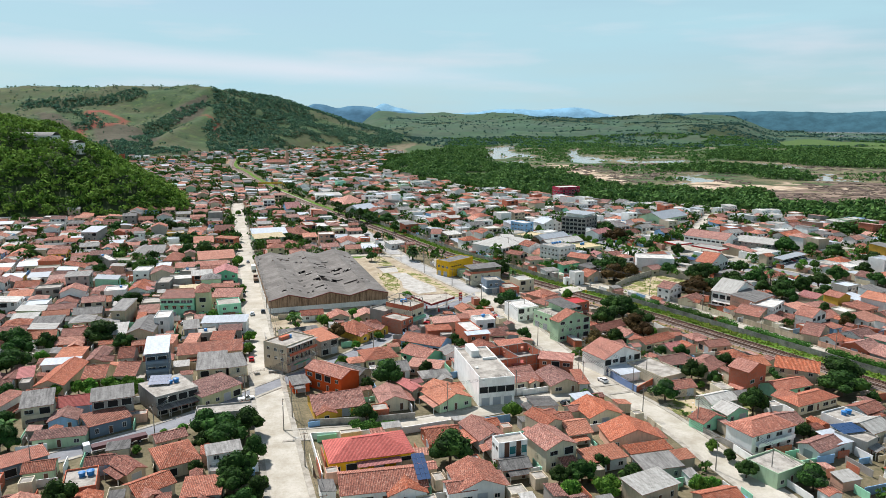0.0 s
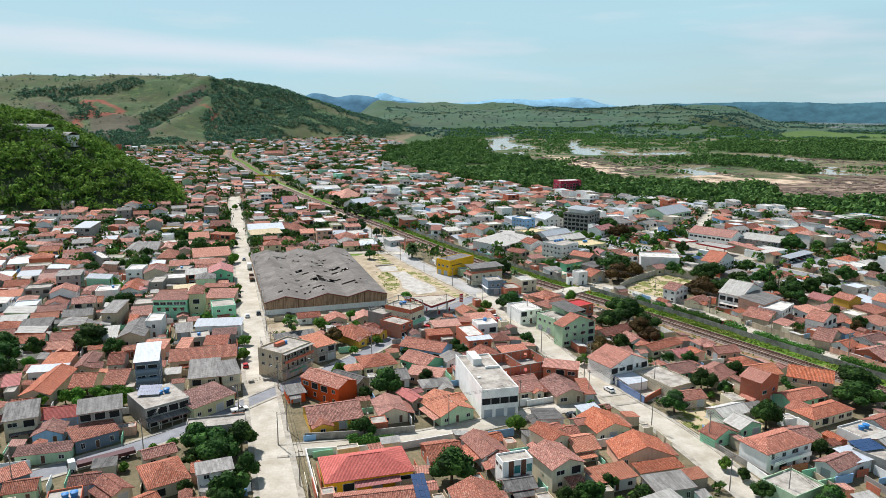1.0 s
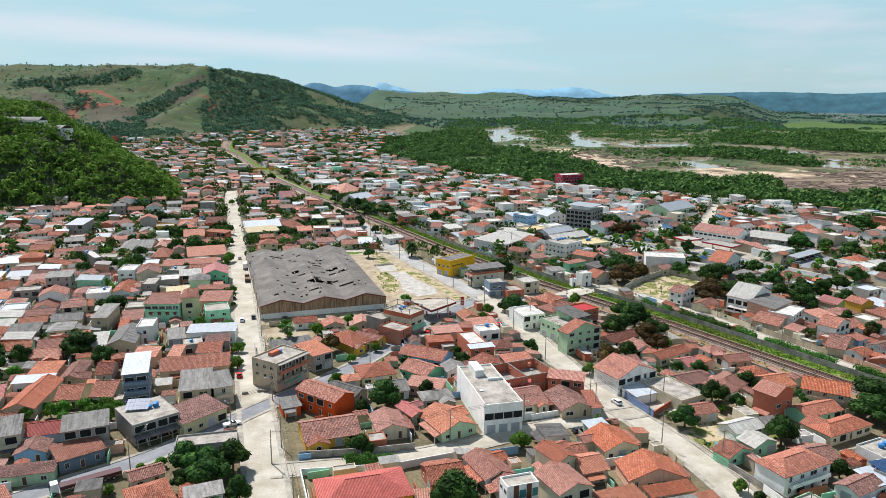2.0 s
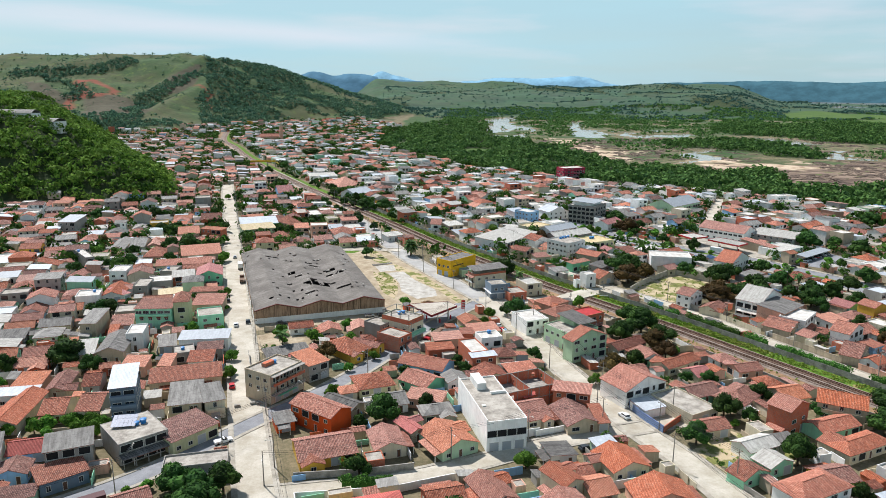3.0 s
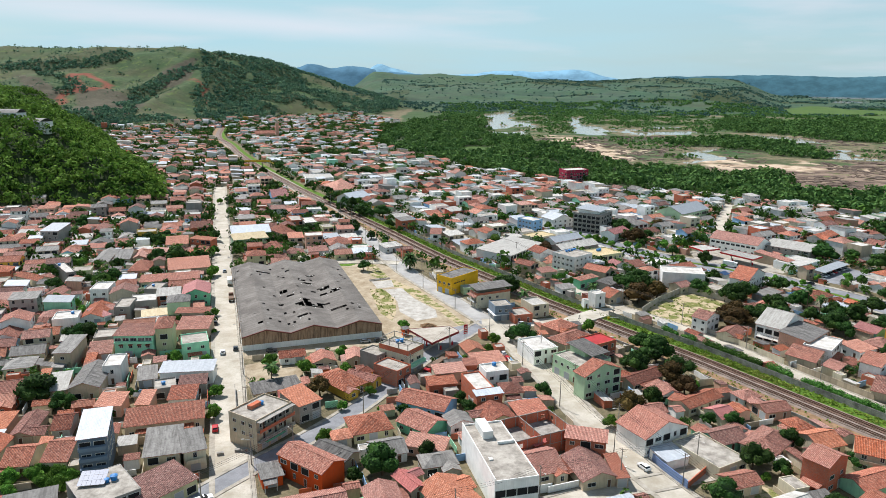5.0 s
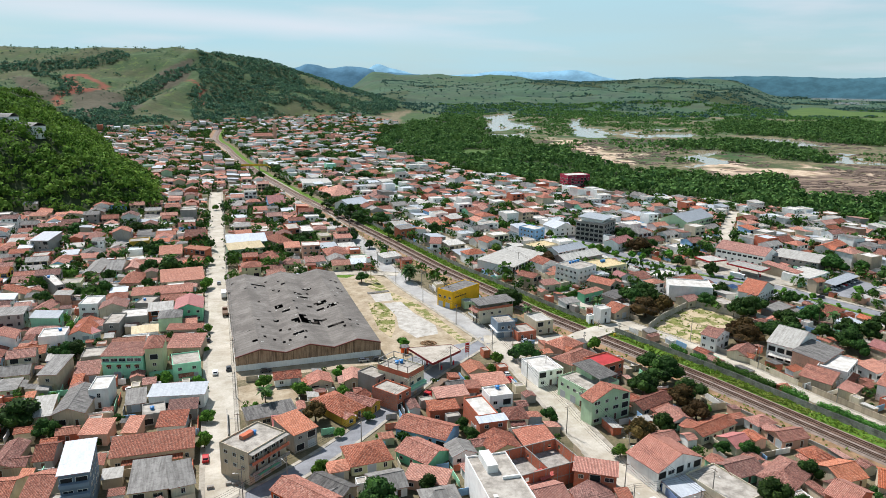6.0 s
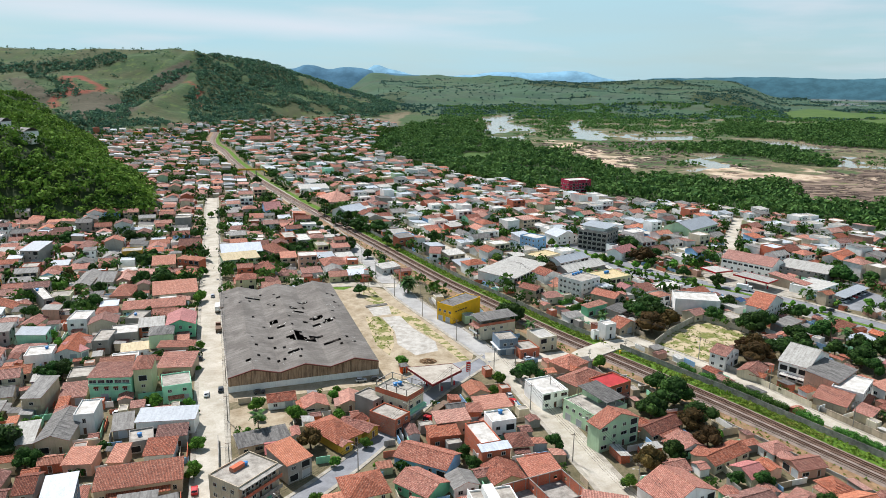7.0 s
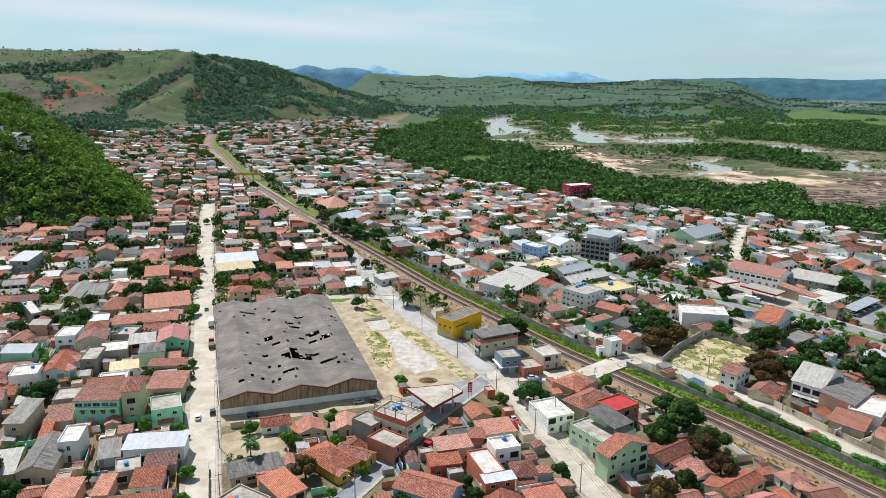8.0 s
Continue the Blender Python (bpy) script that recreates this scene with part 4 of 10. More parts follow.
def house(x, y, turn, w, d, h=3.0, roof="gable", wall="cream", tiles="terracotta", rise=None, over=0.45, fronts="-y+x", per=None, doors=True, label="", balcony=False, z=0.0, name="house", category="house", group="houses of the town", whole=False):
    """A house at x, y (its middle) turned by degrees; w along the ridge, d across it, h to the eaves. fronts: which sides have openings."""
    rise = rise if rise is not None else 0.5 if roof == "flat" else d * RISE[roof]
    what = ("clay-tile " if tiles in TILED else "") + ROOF_WORDS[roof]
    words = {1: "single-storey", 2: "two-storey", 3: "three-storey", 4: "four-storey"}.get(max(1, round(h / 3.0)), "tall")
    colour = {"brick": "bare red-brick", "grey": "bare grey-rendered"}.get(wall, wall + "-painted")
    sort = {"fibre": "grey fibre-cement", "old fibre": "darkened fibre-cement", "light fibre": "pale fibre-cement", "screed": "concrete", "white screed": "whitewashed", "white": "white metal", "redpaint": "red-painted", "tan": "tan metal"}.get(tiles, tiles)
    root = thing(name, None, None, pose(x, y, z, 0, 0, turn), label or f"{colour} {words} house with a {sort} {what}", category, group)
    part("wall", walls_for(roof, w, d, h, rise), WALLS[wall], root)
    part("roof", roof_for(roof, w, d, h, rise, over), ROOFS[tiles] if roof == "flat" else (ROOFS[tiles], M_TRIM), root)
    rng = random.Random(int(abs(x) * 31 + abs(y) * 17))
    for kind, m in openings_for(w, d, h, fronts, per, doors, rng):
        fit(root, kind, m, whole)
    if balcony:
        for s in range(1, max(1, round(h / 3.0))):
            mb = MB()
            mb.box(-w * 0.42, -d / 2 - 1.3, s * 2.95 - 0.15, w * 0.42, -d / 2 - 0.01, s * 2.95)
            mb.box(-w * 0.42, -d / 2 - 1.3, s * 2.95, w * 0.42, -d / 2 - 1.18, s * 2.95 + 0.95)
            part("balcony", mb, WALLS[wall], root)
    if roof in ("gable", "hip") and w > 7.5 and group == "houses of the town" and rng.random() < 0.55:
        # a lower cross wing under its own tiles
        deep, wide = rng.uniform(1.6, 3.2), w * rng.uniform(0.36, 0.5)
        side, u = rng.choice((-1, -1, 1)), rng.choice((-1, 1)) * (w - wide) / 2 * 0.92
        c, s = math.cos(radians(turn)), math.sin(radians(turn))
        v = side * (d / 2 + deep / 2)
        if free(x + u * c - v * s, y + u * s + v * c, wide / 2, deep / 2 - 0.1, radians(turn)):
            long = deep + d * 0.36
            m = pose(u, side * (d / 2 + deep - long / 2), 0, 0, 0, 90)
            part("wing_wall", walls_for("gable", long, wide, h - 0.3, wide * 0.19), WALLS[wall], root).matrix_basis = m
            part("wing_roof", roof_for("gable", long, wide, h - 0.3, wide * 0.19, over * 0.8), (ROOFS[tiles], M_TRIM), root).matrix_basis = m
            fit(root, rng.choice(("window", "tall")), pose(u, side * (d / 2 + deep), 1.0, 0, 0, 0 if side < 0 else 180))
            take(x + u * c - v * s, y + u * s + v * c, wide / 2, deep / 2, radians(turn))
    # a tiled or sheeted porch where there is room in front
    deep, wide, c, s = 2.3, w * rng.uniform(0.45, 0.9), math.cos(radians(turn)), math.sin(radians(turn))
    side = rng.choice((-1, 1)) if roof != "flat" else -1
    px, py = x - s * side * (d / 2 + deep / 2), y + c * side * (d / 2 + deep / 2)
    if group == "houses of the town" and w > 5 and rng.random() < 0.62 and free(px, py, wide / 2, deep / 2 - 0.15, radians(turn)):
        u = rng.uniform(-1, 1) * (w - wide) / 2
        top = min(h - 0.25, 2.75)
        mb = MB()
        q = [(u - wide / 2, side * (d / 2 + deep), top - 0.45), (u + wide / 2, side * (d / 2 + deep), top - 0.45), (u + wide / 2, side * (d / 2 + 0.02), top), (u - wide / 2, side * (d / 2 + 0.02), top)]
        mb.slabs(q if side < 0 else q[::-1], 0.1, 0, 1)
        part("porch_roof", mb, (ROOFS[tiles if roof != "flat" else rng.choice(("terracotta", "fibre", "orange"))], M_TRIM), root)
        for e in (-1, 1):
            mb = MB()
            mb.box(u + e * (wide / 2 - 0.2) - 0.09, side * (d / 2 + deep - 0.25) - 0.09, -0.2, u + e * (wide / 2 - 0.2) + 0.09, side * (d / 2 + deep - 0.25) + 0.09, top - 0.5)
            part("porch_post", mb, M_FRAME, root)
        take(px, py, wide / 2, deep / 2, radians(turn))
    take(x, y, w / 2 + 0.3, d / 2 + 0.3, radians(turn))
    return root


def tank(x, y, z, r=0.75, mat=None):
    """A plastic rooftop water tank with its domed lid."""
    t = thing("water_tank", None, None, pose(x, y, z), "blue plastic water tank standing on a flat roof", "water tank", "rooftop water tanks")
    mb = MB()
    mb.tube((0, 0, 0), (0, 0, r * 1.3), r * 0.82, r, 12)
    part("body", mb, mat or M_TANK, t)
    mb = MB()
    mb.tube((0, 0, r * 1.31), (0, 0, r * 1.55), r * 1.03, r * 0.45, 12)
    part("lid", mb, mat or M_TANK, t)
    return t


def face(w, d, side, u, z, out=0.0):
    """The pose on a wall of a house: u along it from its middle, z up; local -y points outwards."""
    return {"-y": pose(u, -d / 2 - out, z), "+y": pose(-u, d / 2 + out, z, 0, 0, 180), "+x": pose(w / 2 + out, u, z, 0, 0, 90), "-x": pose(-w / 2 - out, -u, z, 0, 0, -90)}[side]


def dress(root, w, d, side, kind, us, zs):
    """Openings of one kind on one wall, at the given places along it and heights."""
    for z in zs:
        for u in us:
            fit(root, kind, face(w, d, side, u, z))


def block(root, name, box, mat, label=""):
    mb = MB()
    mb.box(*box)
    return part(name, mb, mat, root, label)

# ---- the plan: streets, railway ----
STREET_A = [(-20, 105), (-35.5, 151), (-58, 222), (-82, 301), (-115, 407), (-205, 702)]
STREET_B = [(92, 100), (74, 161), (65, 197), (55, 217), (45, 246), (32, 300), (20, 338), (-4, 386), (-25, 428), (-49, 501), (-74, 559), (-125, 681), (-204, 840), (-285, 1010), (-330, 1110)]
STREET_C = [(-175, 110), (-122, 152), (-97, 173), (-76, 190), (-57, 219), (-40, 240), (-28, 259), (-18, 279), (-7, 303), (8, 325), (18, 340)]
CROSS = [(-44, 183), (-15, 188), (11, 199), (31, 210), (55, 217), (80, 226)]
CROSSING = [(16, 340), (37, 339), (56, 344), (70, 355), (84, 358)]
STREET_E = [(160, 225), (140, 262), (123, 293), (113, 315), (98, 340), (80, 362), (69, 380), (59, 410), (46, 438), (25, 478), (-30, 590)]
AVENUE = [(226, 330), (209, 358), (196, 378), (186, 392), (172, 414), (152, 434), (134, 448), (114, 466), (96, 503), (77, 539), (62, 561)]
SIDE = [(160, 462), (180, 500), (200, 553), (240, 632)]
NORTH = [(-84, 432), (-50, 440), (-25, 437)]
RAIL = [(200, 134), (150, 213), (114.5, 269.5), (101.5, 290), (94, 302), (61, 349), (45, 372), (26, 405), (3, 442), (-14, 474), (-37, 519), (-71, 582), (-104, 643), (-144, 719), (-194, 820), (-268, 986), (-312, 1105), (-360, 1200), (-410, 1400)]
lane("road", STREET_A, 4.3, M_ROADDUST, "long straight dusty concrete street", 1.5)
lane("road", STREET_B[:7], 4.0, M_ROADDUST, "pale concrete street leading to the level crossing", 1.5, 0.03)
lane("road", STREET_B[6:], 4.3, M_BLUEROAD, "grey asphalt street running beside the railway", 1.5, 0.026)
lane("road", STREET_C, 2.9, M_ASPHALT, "grey asphalt road through the town", 1.2, 0.04)
lane("road", CROSS, 3.0, M_ROADDUST, "short pale cross street", 1.0, 0.035)
lane("road", CROSSING, 4.4, M_ROADDUST, "street over the level crossing", 0, 0.05)
lane("road", STREET_E, 2.7, M_ROADDUST, "narrow pale street along the railway wall", 0.8, 0.03)
lane("road", AVENUE, 9.5, M_ASPHALT, "wide asphalt avenue with planted median", 2.6, 0.03)
thing("median", ribbon(smooth(AVENUE), -1.3, 1.3, 0.2, None, 0.22), M_GRASS, Matrix(), "narrow kerbed grass median of the avenue", "median", kind="structure")
lane("road", SIDE, 3.2, M_ROADDUST, "pale side street climbing away from the avenue", 1.0, 0.04)
lane("road", NORTH, 3.0, M_ROADDUST, "pale cross street behind the warehouse", 1.0, 0.035)


def railway():
    line = smooth(RAIL)
    take_line(line, 12.2)
    thing("rail_bed", ribbon(line, -5.5, 5.0, 0.05, None, 0.3), M_GRAVEL, Matrix(), "pale ballast bed of the railway", "rail bed", kind="structure")
    thing("grass_strip", ribbon(line, 4.6, 9.9, 0.06), M_GRASS, Matrix(), "bright green grass strip beside the track", "grass", kind="structure")
    thing("earth_strip", ribbon(line, -11.5, -5.5, 0.06), M_EARTH, Matrix(), "bare earth strip beside the track", "earth", kind="structure")
    for c, mat in ((-2.3, M_GRAVEL), (2.1, M_BALLAST)):
        track = thing("railway_track", ribbon(line, c - 1.5, c + 1.5, 0.28, None, 0.25), mat, Matrix(), "metre-gauge railway track on ballast", "railway track", "railway tracks")
        for s in (-0.53, 0.53):
            part("rail", ribbon(line, c + s - 0.07, c + s + 0.07, 0.6, None, 0.16), M_RAIL, track)
        mb = MB()
        left, right = offset(line, c - 1.05), offset(line, c + 1.05)
        for k in range(len(line) - 1):
            n = int(math.dist(line[k], line[k + 1]) / 0.62)
            if line[k][1] > 620:
                continue
            for i in range(n):
                t = i / n
                a = Vector(left[k]).lerp(Vector(left[k + 1]), t)
                b = Vector(right[k]).lerp(Vector(right[k + 1]), t)
                u = (Vector(line[k + 1]) - Vector(line[k])).normalized() * 0.12
                mb.slabs([(*(a - u), 0.42), (*(b - u), 0.42), (*(b + u), 0.42), (*(a + u), 0.42)], 0.14)
        part("sleeper_layer", mb, M_SLEEPER, track)["kind"] = "stuff"
    # precast wall along the right-hand side, low retaining wall along the left
    w = thing("railway_wall", None, None, Matrix(), "grey precast concrete railway wall with posts", "wall", "railway walls")
    seg = offset(line, 10.0)
    for a, b in zip(seg, seg[1:]):
        n = max(1, round(math.dist(a, b) / 2.6))
        if not 150 < a[1] < 600 or math.dist(a, (70, 352)) < 9:
            continue
        for i in range(n):
            p, q = Vector(a).lerp(Vector(b), i / n), Vector(a).lerp(Vector(b), (i + 1) / n)
            part("panel", PANEL, None, w).matrix_basis = pose(p.x, p.y, 0, 0, 0, math.degrees(math.atan2(q.y - p.y, q.x - p.x))) @ Matrix.Diagonal(((q - p).length / 2.6, 1, 1, 1))
    low = [p for p in line if p[1] < 335]
    thing("retaining_wall", ribbon(low, -11.6, -11.3, 1.1, None, 1.4), M_CONCWALL, Matrix(), "low stained retaining wall beside the railway", "wall", kind="structure")


def panel_mesh():
    mb = MB()
    mb.box(0, -0.09, -0.2, 0.18, 0.09, 2.4)
    for k in range(4):
        mb.box(0.18, -0.04, k * 0.55, 2.6, 0.04, k * 0.55 + 0.53)
    mb.box(0.18, -0.07, 2.2, 2.6, 0.07, 2.3)
    return mb.mesh("panel", M_CONCWALL)


PANEL = panel_mesh()
railway()

# ---- open ground ----
def patch(name, pts, z, mat, label, category="ground"):
    mb = MB()
    mb.face([(x, y, z) for x, y in pts])
    thing(name, mb, mat, Matrix(), label, category, kind="structure")


patch("yard", [(-79, 296), (-24, 314), (-8, 322), (10, 334), (12, 346), (-4, 376), (-27, 426), (-44, 441), (-84, 438), (-114, 428)], 0.012, M_DIRT, "bare pale earth yard round the warehouse")
patch("grass_patch", [(-36.7, 385.6), (-30.9, 388.1), (-23, 372), (-21.5, 351.3), (-22.6, 340.8), (-28.7, 351.2)], 0.024, M_DRYGRASS, "patch of rough grass beside the warehouse", "grass")
patch("grass_patch", [(-50, 449), (-38, 432), (-27, 405), (-11, 383), (0, 359), (9.5, 337), (7.5, 331), (-2, 354), (-14, 374), (-24, 390), (-32, 402), (-40, 414), (-43, 430)], 0.022, M_DRYGRASS, "strip of dry grass along the street", "grass")
patch("grass_patch", [(-59, 439), (-54, 440), (-51, 436), (-54, 431), (-58, 432)], 0.024, M_GRASS, "small oval of green grass behind the warehouse", "grass")
patch("vacant_lot", [(-73, 292), (-65, 297), (-62, 293), (-53, 290), (-49, 284), (-51, 278), (-66, 273.5), (-69, 276)], 0.022, M_DIRT, "vacant lot of bare pale earth with bushes")
patch("grass_patch", [(-83, 436), (-55, 441), (-47, 436), (-52, 429), (-60, 430), (-84, 433)], 0.02, M_GRASS, "green verge behind the warehouse", "grass")
patch("concrete_pad", [(-37, 400), (-27, 403), (-25, 391), (-33, 388)], 0.03, M_PAD, "old bare concrete floor slab", "slab")
patch("concrete_pad", [(-29, 386), (-21, 389), (-14, 372), (-4, 356), (-3, 346), (-12, 341), (-20, 353), (-22, 368)], 0.034, M_PAD, "cracked pale concrete floor slab", "slab")
patch("forecourt", [(-20, 313), (-8, 304), (2, 314), (14, 332), (10, 337), (-6, 328)], 0.068, M_ASPHALT, "oil-stained filling-station forecourt", "forecourt")
patch("vacant_lot", [(86, 352), (99, 367), (119, 387), (134, 369), (120, 351), (104, 338), (98, 339)], 0.02, M_DRYGRASS, "walled vacant lot with dry grass", "grass")
patch("vacant_lot", [(67, 205), (82, 216), (96, 203), (84, 190), (74, 189)], 0.02, M_DRYGRASS, "vacant lot with rough grass", "grass")
patch("forecourt", [(146, 446), (163, 437), (184, 421), (197, 431), (206, 442), (183, 469), (168, 476), (150, 470)], 0.045, M_PAVE, "pale concrete forecourt of the avenue filling station", "forecourt")
patch("car_park", [(195, 408), (207, 398), (232, 422), (226, 438), (212, 430)], 0.045, M_ASPHALT, "asphalt car park beside the avenue", "car park")
for gx in range(140, 240, 2):
    for gy in range(390, 480, 2):
        if inside(gx, gy, [(146, 446), (163, 437), (184, 421), (197, 431), (206, 442), (183, 469), (168, 476), (150, 470)]) or inside(gx, gy, [(195, 408), (207, 398), (232, 422), (226, 438), (212, 430)]):
            take(gx, gy, 1.2, 1.2, 0)
for lot in ((109, 361, 21, 15, 0.85), (79, 203, 8, 8, 0.5), (0, 318, 14, 9, 0.4), (-30, 421, 22, 12, 0.3), (-50, 309, 30, 5, 0.3), (-61, 285, 9, 8, 0.3), (20, 372, 17, 9, 0.45), (2, 398, 16, 8, 0.85), (33, 348, 16, 8, 0.3), (-27, 308, 8, 6, 0.3)):
    take(*lot)
for gx in range(-60, 30, 2):
    for gy in range(296, 446, 2):
        if inside(gx, gy, [(-79, 294), (-24, 312), (-4, 318), (16, 338), (6, 366), (-24, 428), (-30, 444), (-60, 440), (-58, 422), (-27, 324)]):
            take(gx, gy, 1.2, 1.2, 0)


def wall_run(pts, h=2.2, mat=None, label="stained concrete boundary wall", th=0.16):
    """A boundary wall with a coping; one panel a stretch."""
    root = thing("boundary_wall", None, None, Matrix(), label, "wall", "boundary walls")
    for (ax, ay), (bx, by) in zip(pts, pts[1:]):
        L = math.dist((ax, ay), (bx, by))
        mb = MB()
        mb.box(0, -th / 2, -0.3, L, th / 2, h)
        mb.box(-0.05, -th / 2 - 0.05, h, L + 0.05, th / 2 + 0.05, h + 0.08)
        part("wall_panel", mb, mat or M_CONCWALL, root).matrix_basis = pose(ax, ay, 0, 0, 0, math.degrees(math.atan2(by - ay, bx - ax)))


wall_run([(88.5, 353), (100, 368), (119, 387), (135, 369)], 2.8, M_LOTWALL, "long pale concrete wall round a vacant lot")
wall_run([(-38, 189.5), (-21, 191.5), (-8, 194.5)], 1.9, M_CONCWALL, "low stained wall in front of a tiled house")
for y0, y1, tint, tone in ((228, 262, "salmon", "salmon-washed"), (266, 292, "beige", "stained beige"), (296, 316, "cream", "faded cream"), (320, 333, "grey", "grey rendered")):
    wall_run([p for p in offset(smooth(STREET_E, 5), 3.75) if y0 <= p[1] <= y1], 2.2, WALLS[tint], tone + " yard wall along the railway street")
wall_run([(-36, 180.5), (-13, 183.5), (4, 190)], 2.0, WALLS["white"], "whitewashed garden wall along the cross street")
wall_run([(-36, 180.5), (-29, 158)], 2.0, WALLS["white"], "whitewashed garden wall along the street")
wall_run([(25.5, 212.2), (36.5, 216.2), (48, 222)], 1.8, WALLS["white"], "white front wall of a tiled house")
wall_run([(56.4, 230.5), (58.0, 224), (62.0, 214.4)], 2.3, plaster("faded blue plaster", srgb("6f83a8"), 0.35), "faded blue painted wall of a corner yard")
wall_run([(62.2, 214.6), (69.5, 222)], 1.9, WALLS["brick"], "low bare brick wall of a corner yard")
patch("yard", [(57.5, 229), (59, 224), (62.3, 215.5), (68.8, 222), (64.5, 231)], 0.016, M_PAD, "paved corner yard")
wall_run([(71, 190), (79, 172), (84, 160)], 1.7, M_CONCWALL, "grey wall along the diagonal street")
wall_run([(30, 306), (26.5, 317)], 1.8, M_CONCWALL, "low wall beside a mango tree")
wall_run([(-71, 272), (-66, 256)], 1.7, M_CONCWALL, "low wall along the long street")


# ---- the derelict warehouse ----
def warehouse():
    W, D, H, R = 54.5, 104.0, 5.6, 2.3
    root = thing("warehouse", None, None, pose(-77.3, 305.2, 0, 0, 0, 18.1), "long derelict warehouse with three broken grey sheet roofs", "warehouse")
    take(-77.3 + 27 * 0.95 - 52 * 0.31, 305.2 + 27 * 0.31 + 52 * 0.95, 27.5, 52.5, radians(18.1))
    bay = W / 3
    zig = [(0, H)]
    for k in range(3):
        zig += [(bay * (k + 0.5), H + R), (bay * (k + 1), H)]
    for y0, name in ((0.0, "front_wall"), (D - 0.25, "back_wall")):
        mb = MB()
        rim = [(x, z - 0.1) for x, z in zig]
        k = len(rim)
        pts = [(0, y0, 2.3), (W, y0, 2.3)] + [(x, y0, z) for x, z in rim[::-1]] + [(0, y0 + 0.25, 2.3), (W, y0 + 0.25, 2.3)] + [(x, y0 + 0.25, z) for x, z in rim[::-1]]
        n = k + 2
        mb.solid(pts, [tuple(range(n)), tuple(range(2 * n - 1, n - 1, -1))] + [((i + 1) % n, i, n + i, n + (i + 1) % n) for i in range(n)])
        part(name, mb, M_STAINED, root, "brown rain-stained rendered gable wall")
        mb = MB()
        mb.box(-0.04, y0 - 0.05, -0.3, W + 0.04, y0 + 0.29, 2.3)
        part("wall_base", mb, M_LIMED, root, "whitewashed lower wall")
    for x0 in (0.0, W - 0.25):
        mb = MB()
        mb.box(x0, 0.26, 2.3, x0 + 0.25, D - 0.26, H - 0.1)
        part("side_wall", mb, M_STAINED, root)
        mb = MB()
        mb.box(x0 - 0.04, 0.3, -0.3, x0 + 0.29, D - 0.3, 2.3)
        part("wall_base", mb, M_LIMED, root, "whitewashed lower wall")
    mb = MB()
    mb.box(0.3, 0.3, 0.05, W - 0.3, D - 0.3, 0.12)
    part("warehouse_floor", mb, M_DARKFLOOR, root)
    rng = random.Random(8)
    holes = [(12, 93, 2.2, 1.0), (14, 88, 4.2, 1.0), (31, 27, 4.6, 2.4), (28, 29, 3.0, 2.0), (26, 15, 2.8, 1.6), (41.5, 21, 2.6, 1.8), (25, 45, 3.6, 1.2), (39, 52, 2.6, 1.3), (18, 35, 1.2, 0.8), (31, 67, 1.4, 2.0), (33, 62, 2.0, 1.2),
             (21, 52, 1.3, 1.6), (46, 63, 1.2, 0.7), (8, 9, 1.5, 1.2), (29, 34, 1.8, 1.6), (40, 44, 4.0, 1.4), (44, 47, 2.0, 0.9), (36, 31, 2.6, 0.9), (36, 76, 2.2, 0.6), (20, 9, 1.4, 1.2), (26, 83, 1.2, 0.8), (49, 22, 1.2, 0.6), (34, 48, 1.4, 1.0)]
    near = []
    bits = []
    for long, wide in ((1.3, 0.5), (0.8, 0.4), (1.8, 0.35)):
        mb = MB()
        mb.slabs([(-long / 2, -wide / 2, 0), (long / 2, -wide * 0.3, 0), (long * 0.4, wide / 2, 0), (-long * 0.35, wide * 0.4, 0)], 0.03)
        bits.append(mb.mesh("broken_sheet", ROOFS["light fibre"]))
    for k in range(6):
        mb = MB()
        up = k % 2 == 0
        xa = bay * (k // 2) + (0 if up else bay / 2)
        n, rows = 8, 46
        dx, dy = bay / 2 / n, (D + 0.8) / rows
        for i in range(n):
            for j in range(rows):
                x0, y0 = xa + i * dx, -0.4 + j * dy
                cx, cy = x0 + dx / 2, y0 + dy / 2
                if any(abs(cx - hx) < a and abs(cy - hy) < b for hx, hy, a, b in holes) and rng.random() < 0.93:
                    continue
                if rng.random() < 0.006:
                    continue
                fa, fb = (i / n, (i + 1) / n) if up else (1 - i / n, 1 - (i + 1) / n)
                lift = rng.uniform(0, 0.015)
                tip = rng.uniform(0.05, 0.5) if rng.random() < 0.012 else 0.0
                za, zb = H + R * fa + lift, H + R * fb + lift
                if j < 6:
                    near.append((x0, y0, za, math.degrees(math.atan2(zb - za, dx)), math.degrees(math.atan2(tip, dy))))
                    continue
                mb.face([(x0 - 0.03, y0 - 0.05, za + tip), (x0 + dx + 0.03, y0 - 0.05, zb + tip), (x0 + dx + 0.03, y0 + dy + 0.05, zb), (x0 - 0.03, y0 + dy + 0.05, za)])
        part("roof_slope", mb, M_OLDSHEET, root, "weathered fibre-cement sheets with broken gaps")["kind"] = "stuff"
    mb = MB()
    mb.box(-0.03, -0.06, 0, bay / 16 * 1.04 + 0.03, (D + 0.8) / 46 + 0.05, 0.025)
    one = mb.mesh("roof_sheet", M_OLDSHEET)
    for x0, y0, z0, slope, tip in near:
        part("roof_sheet", one, None, root).matrix_basis = pose(x0, y0, z0, tip, -slope, 0)
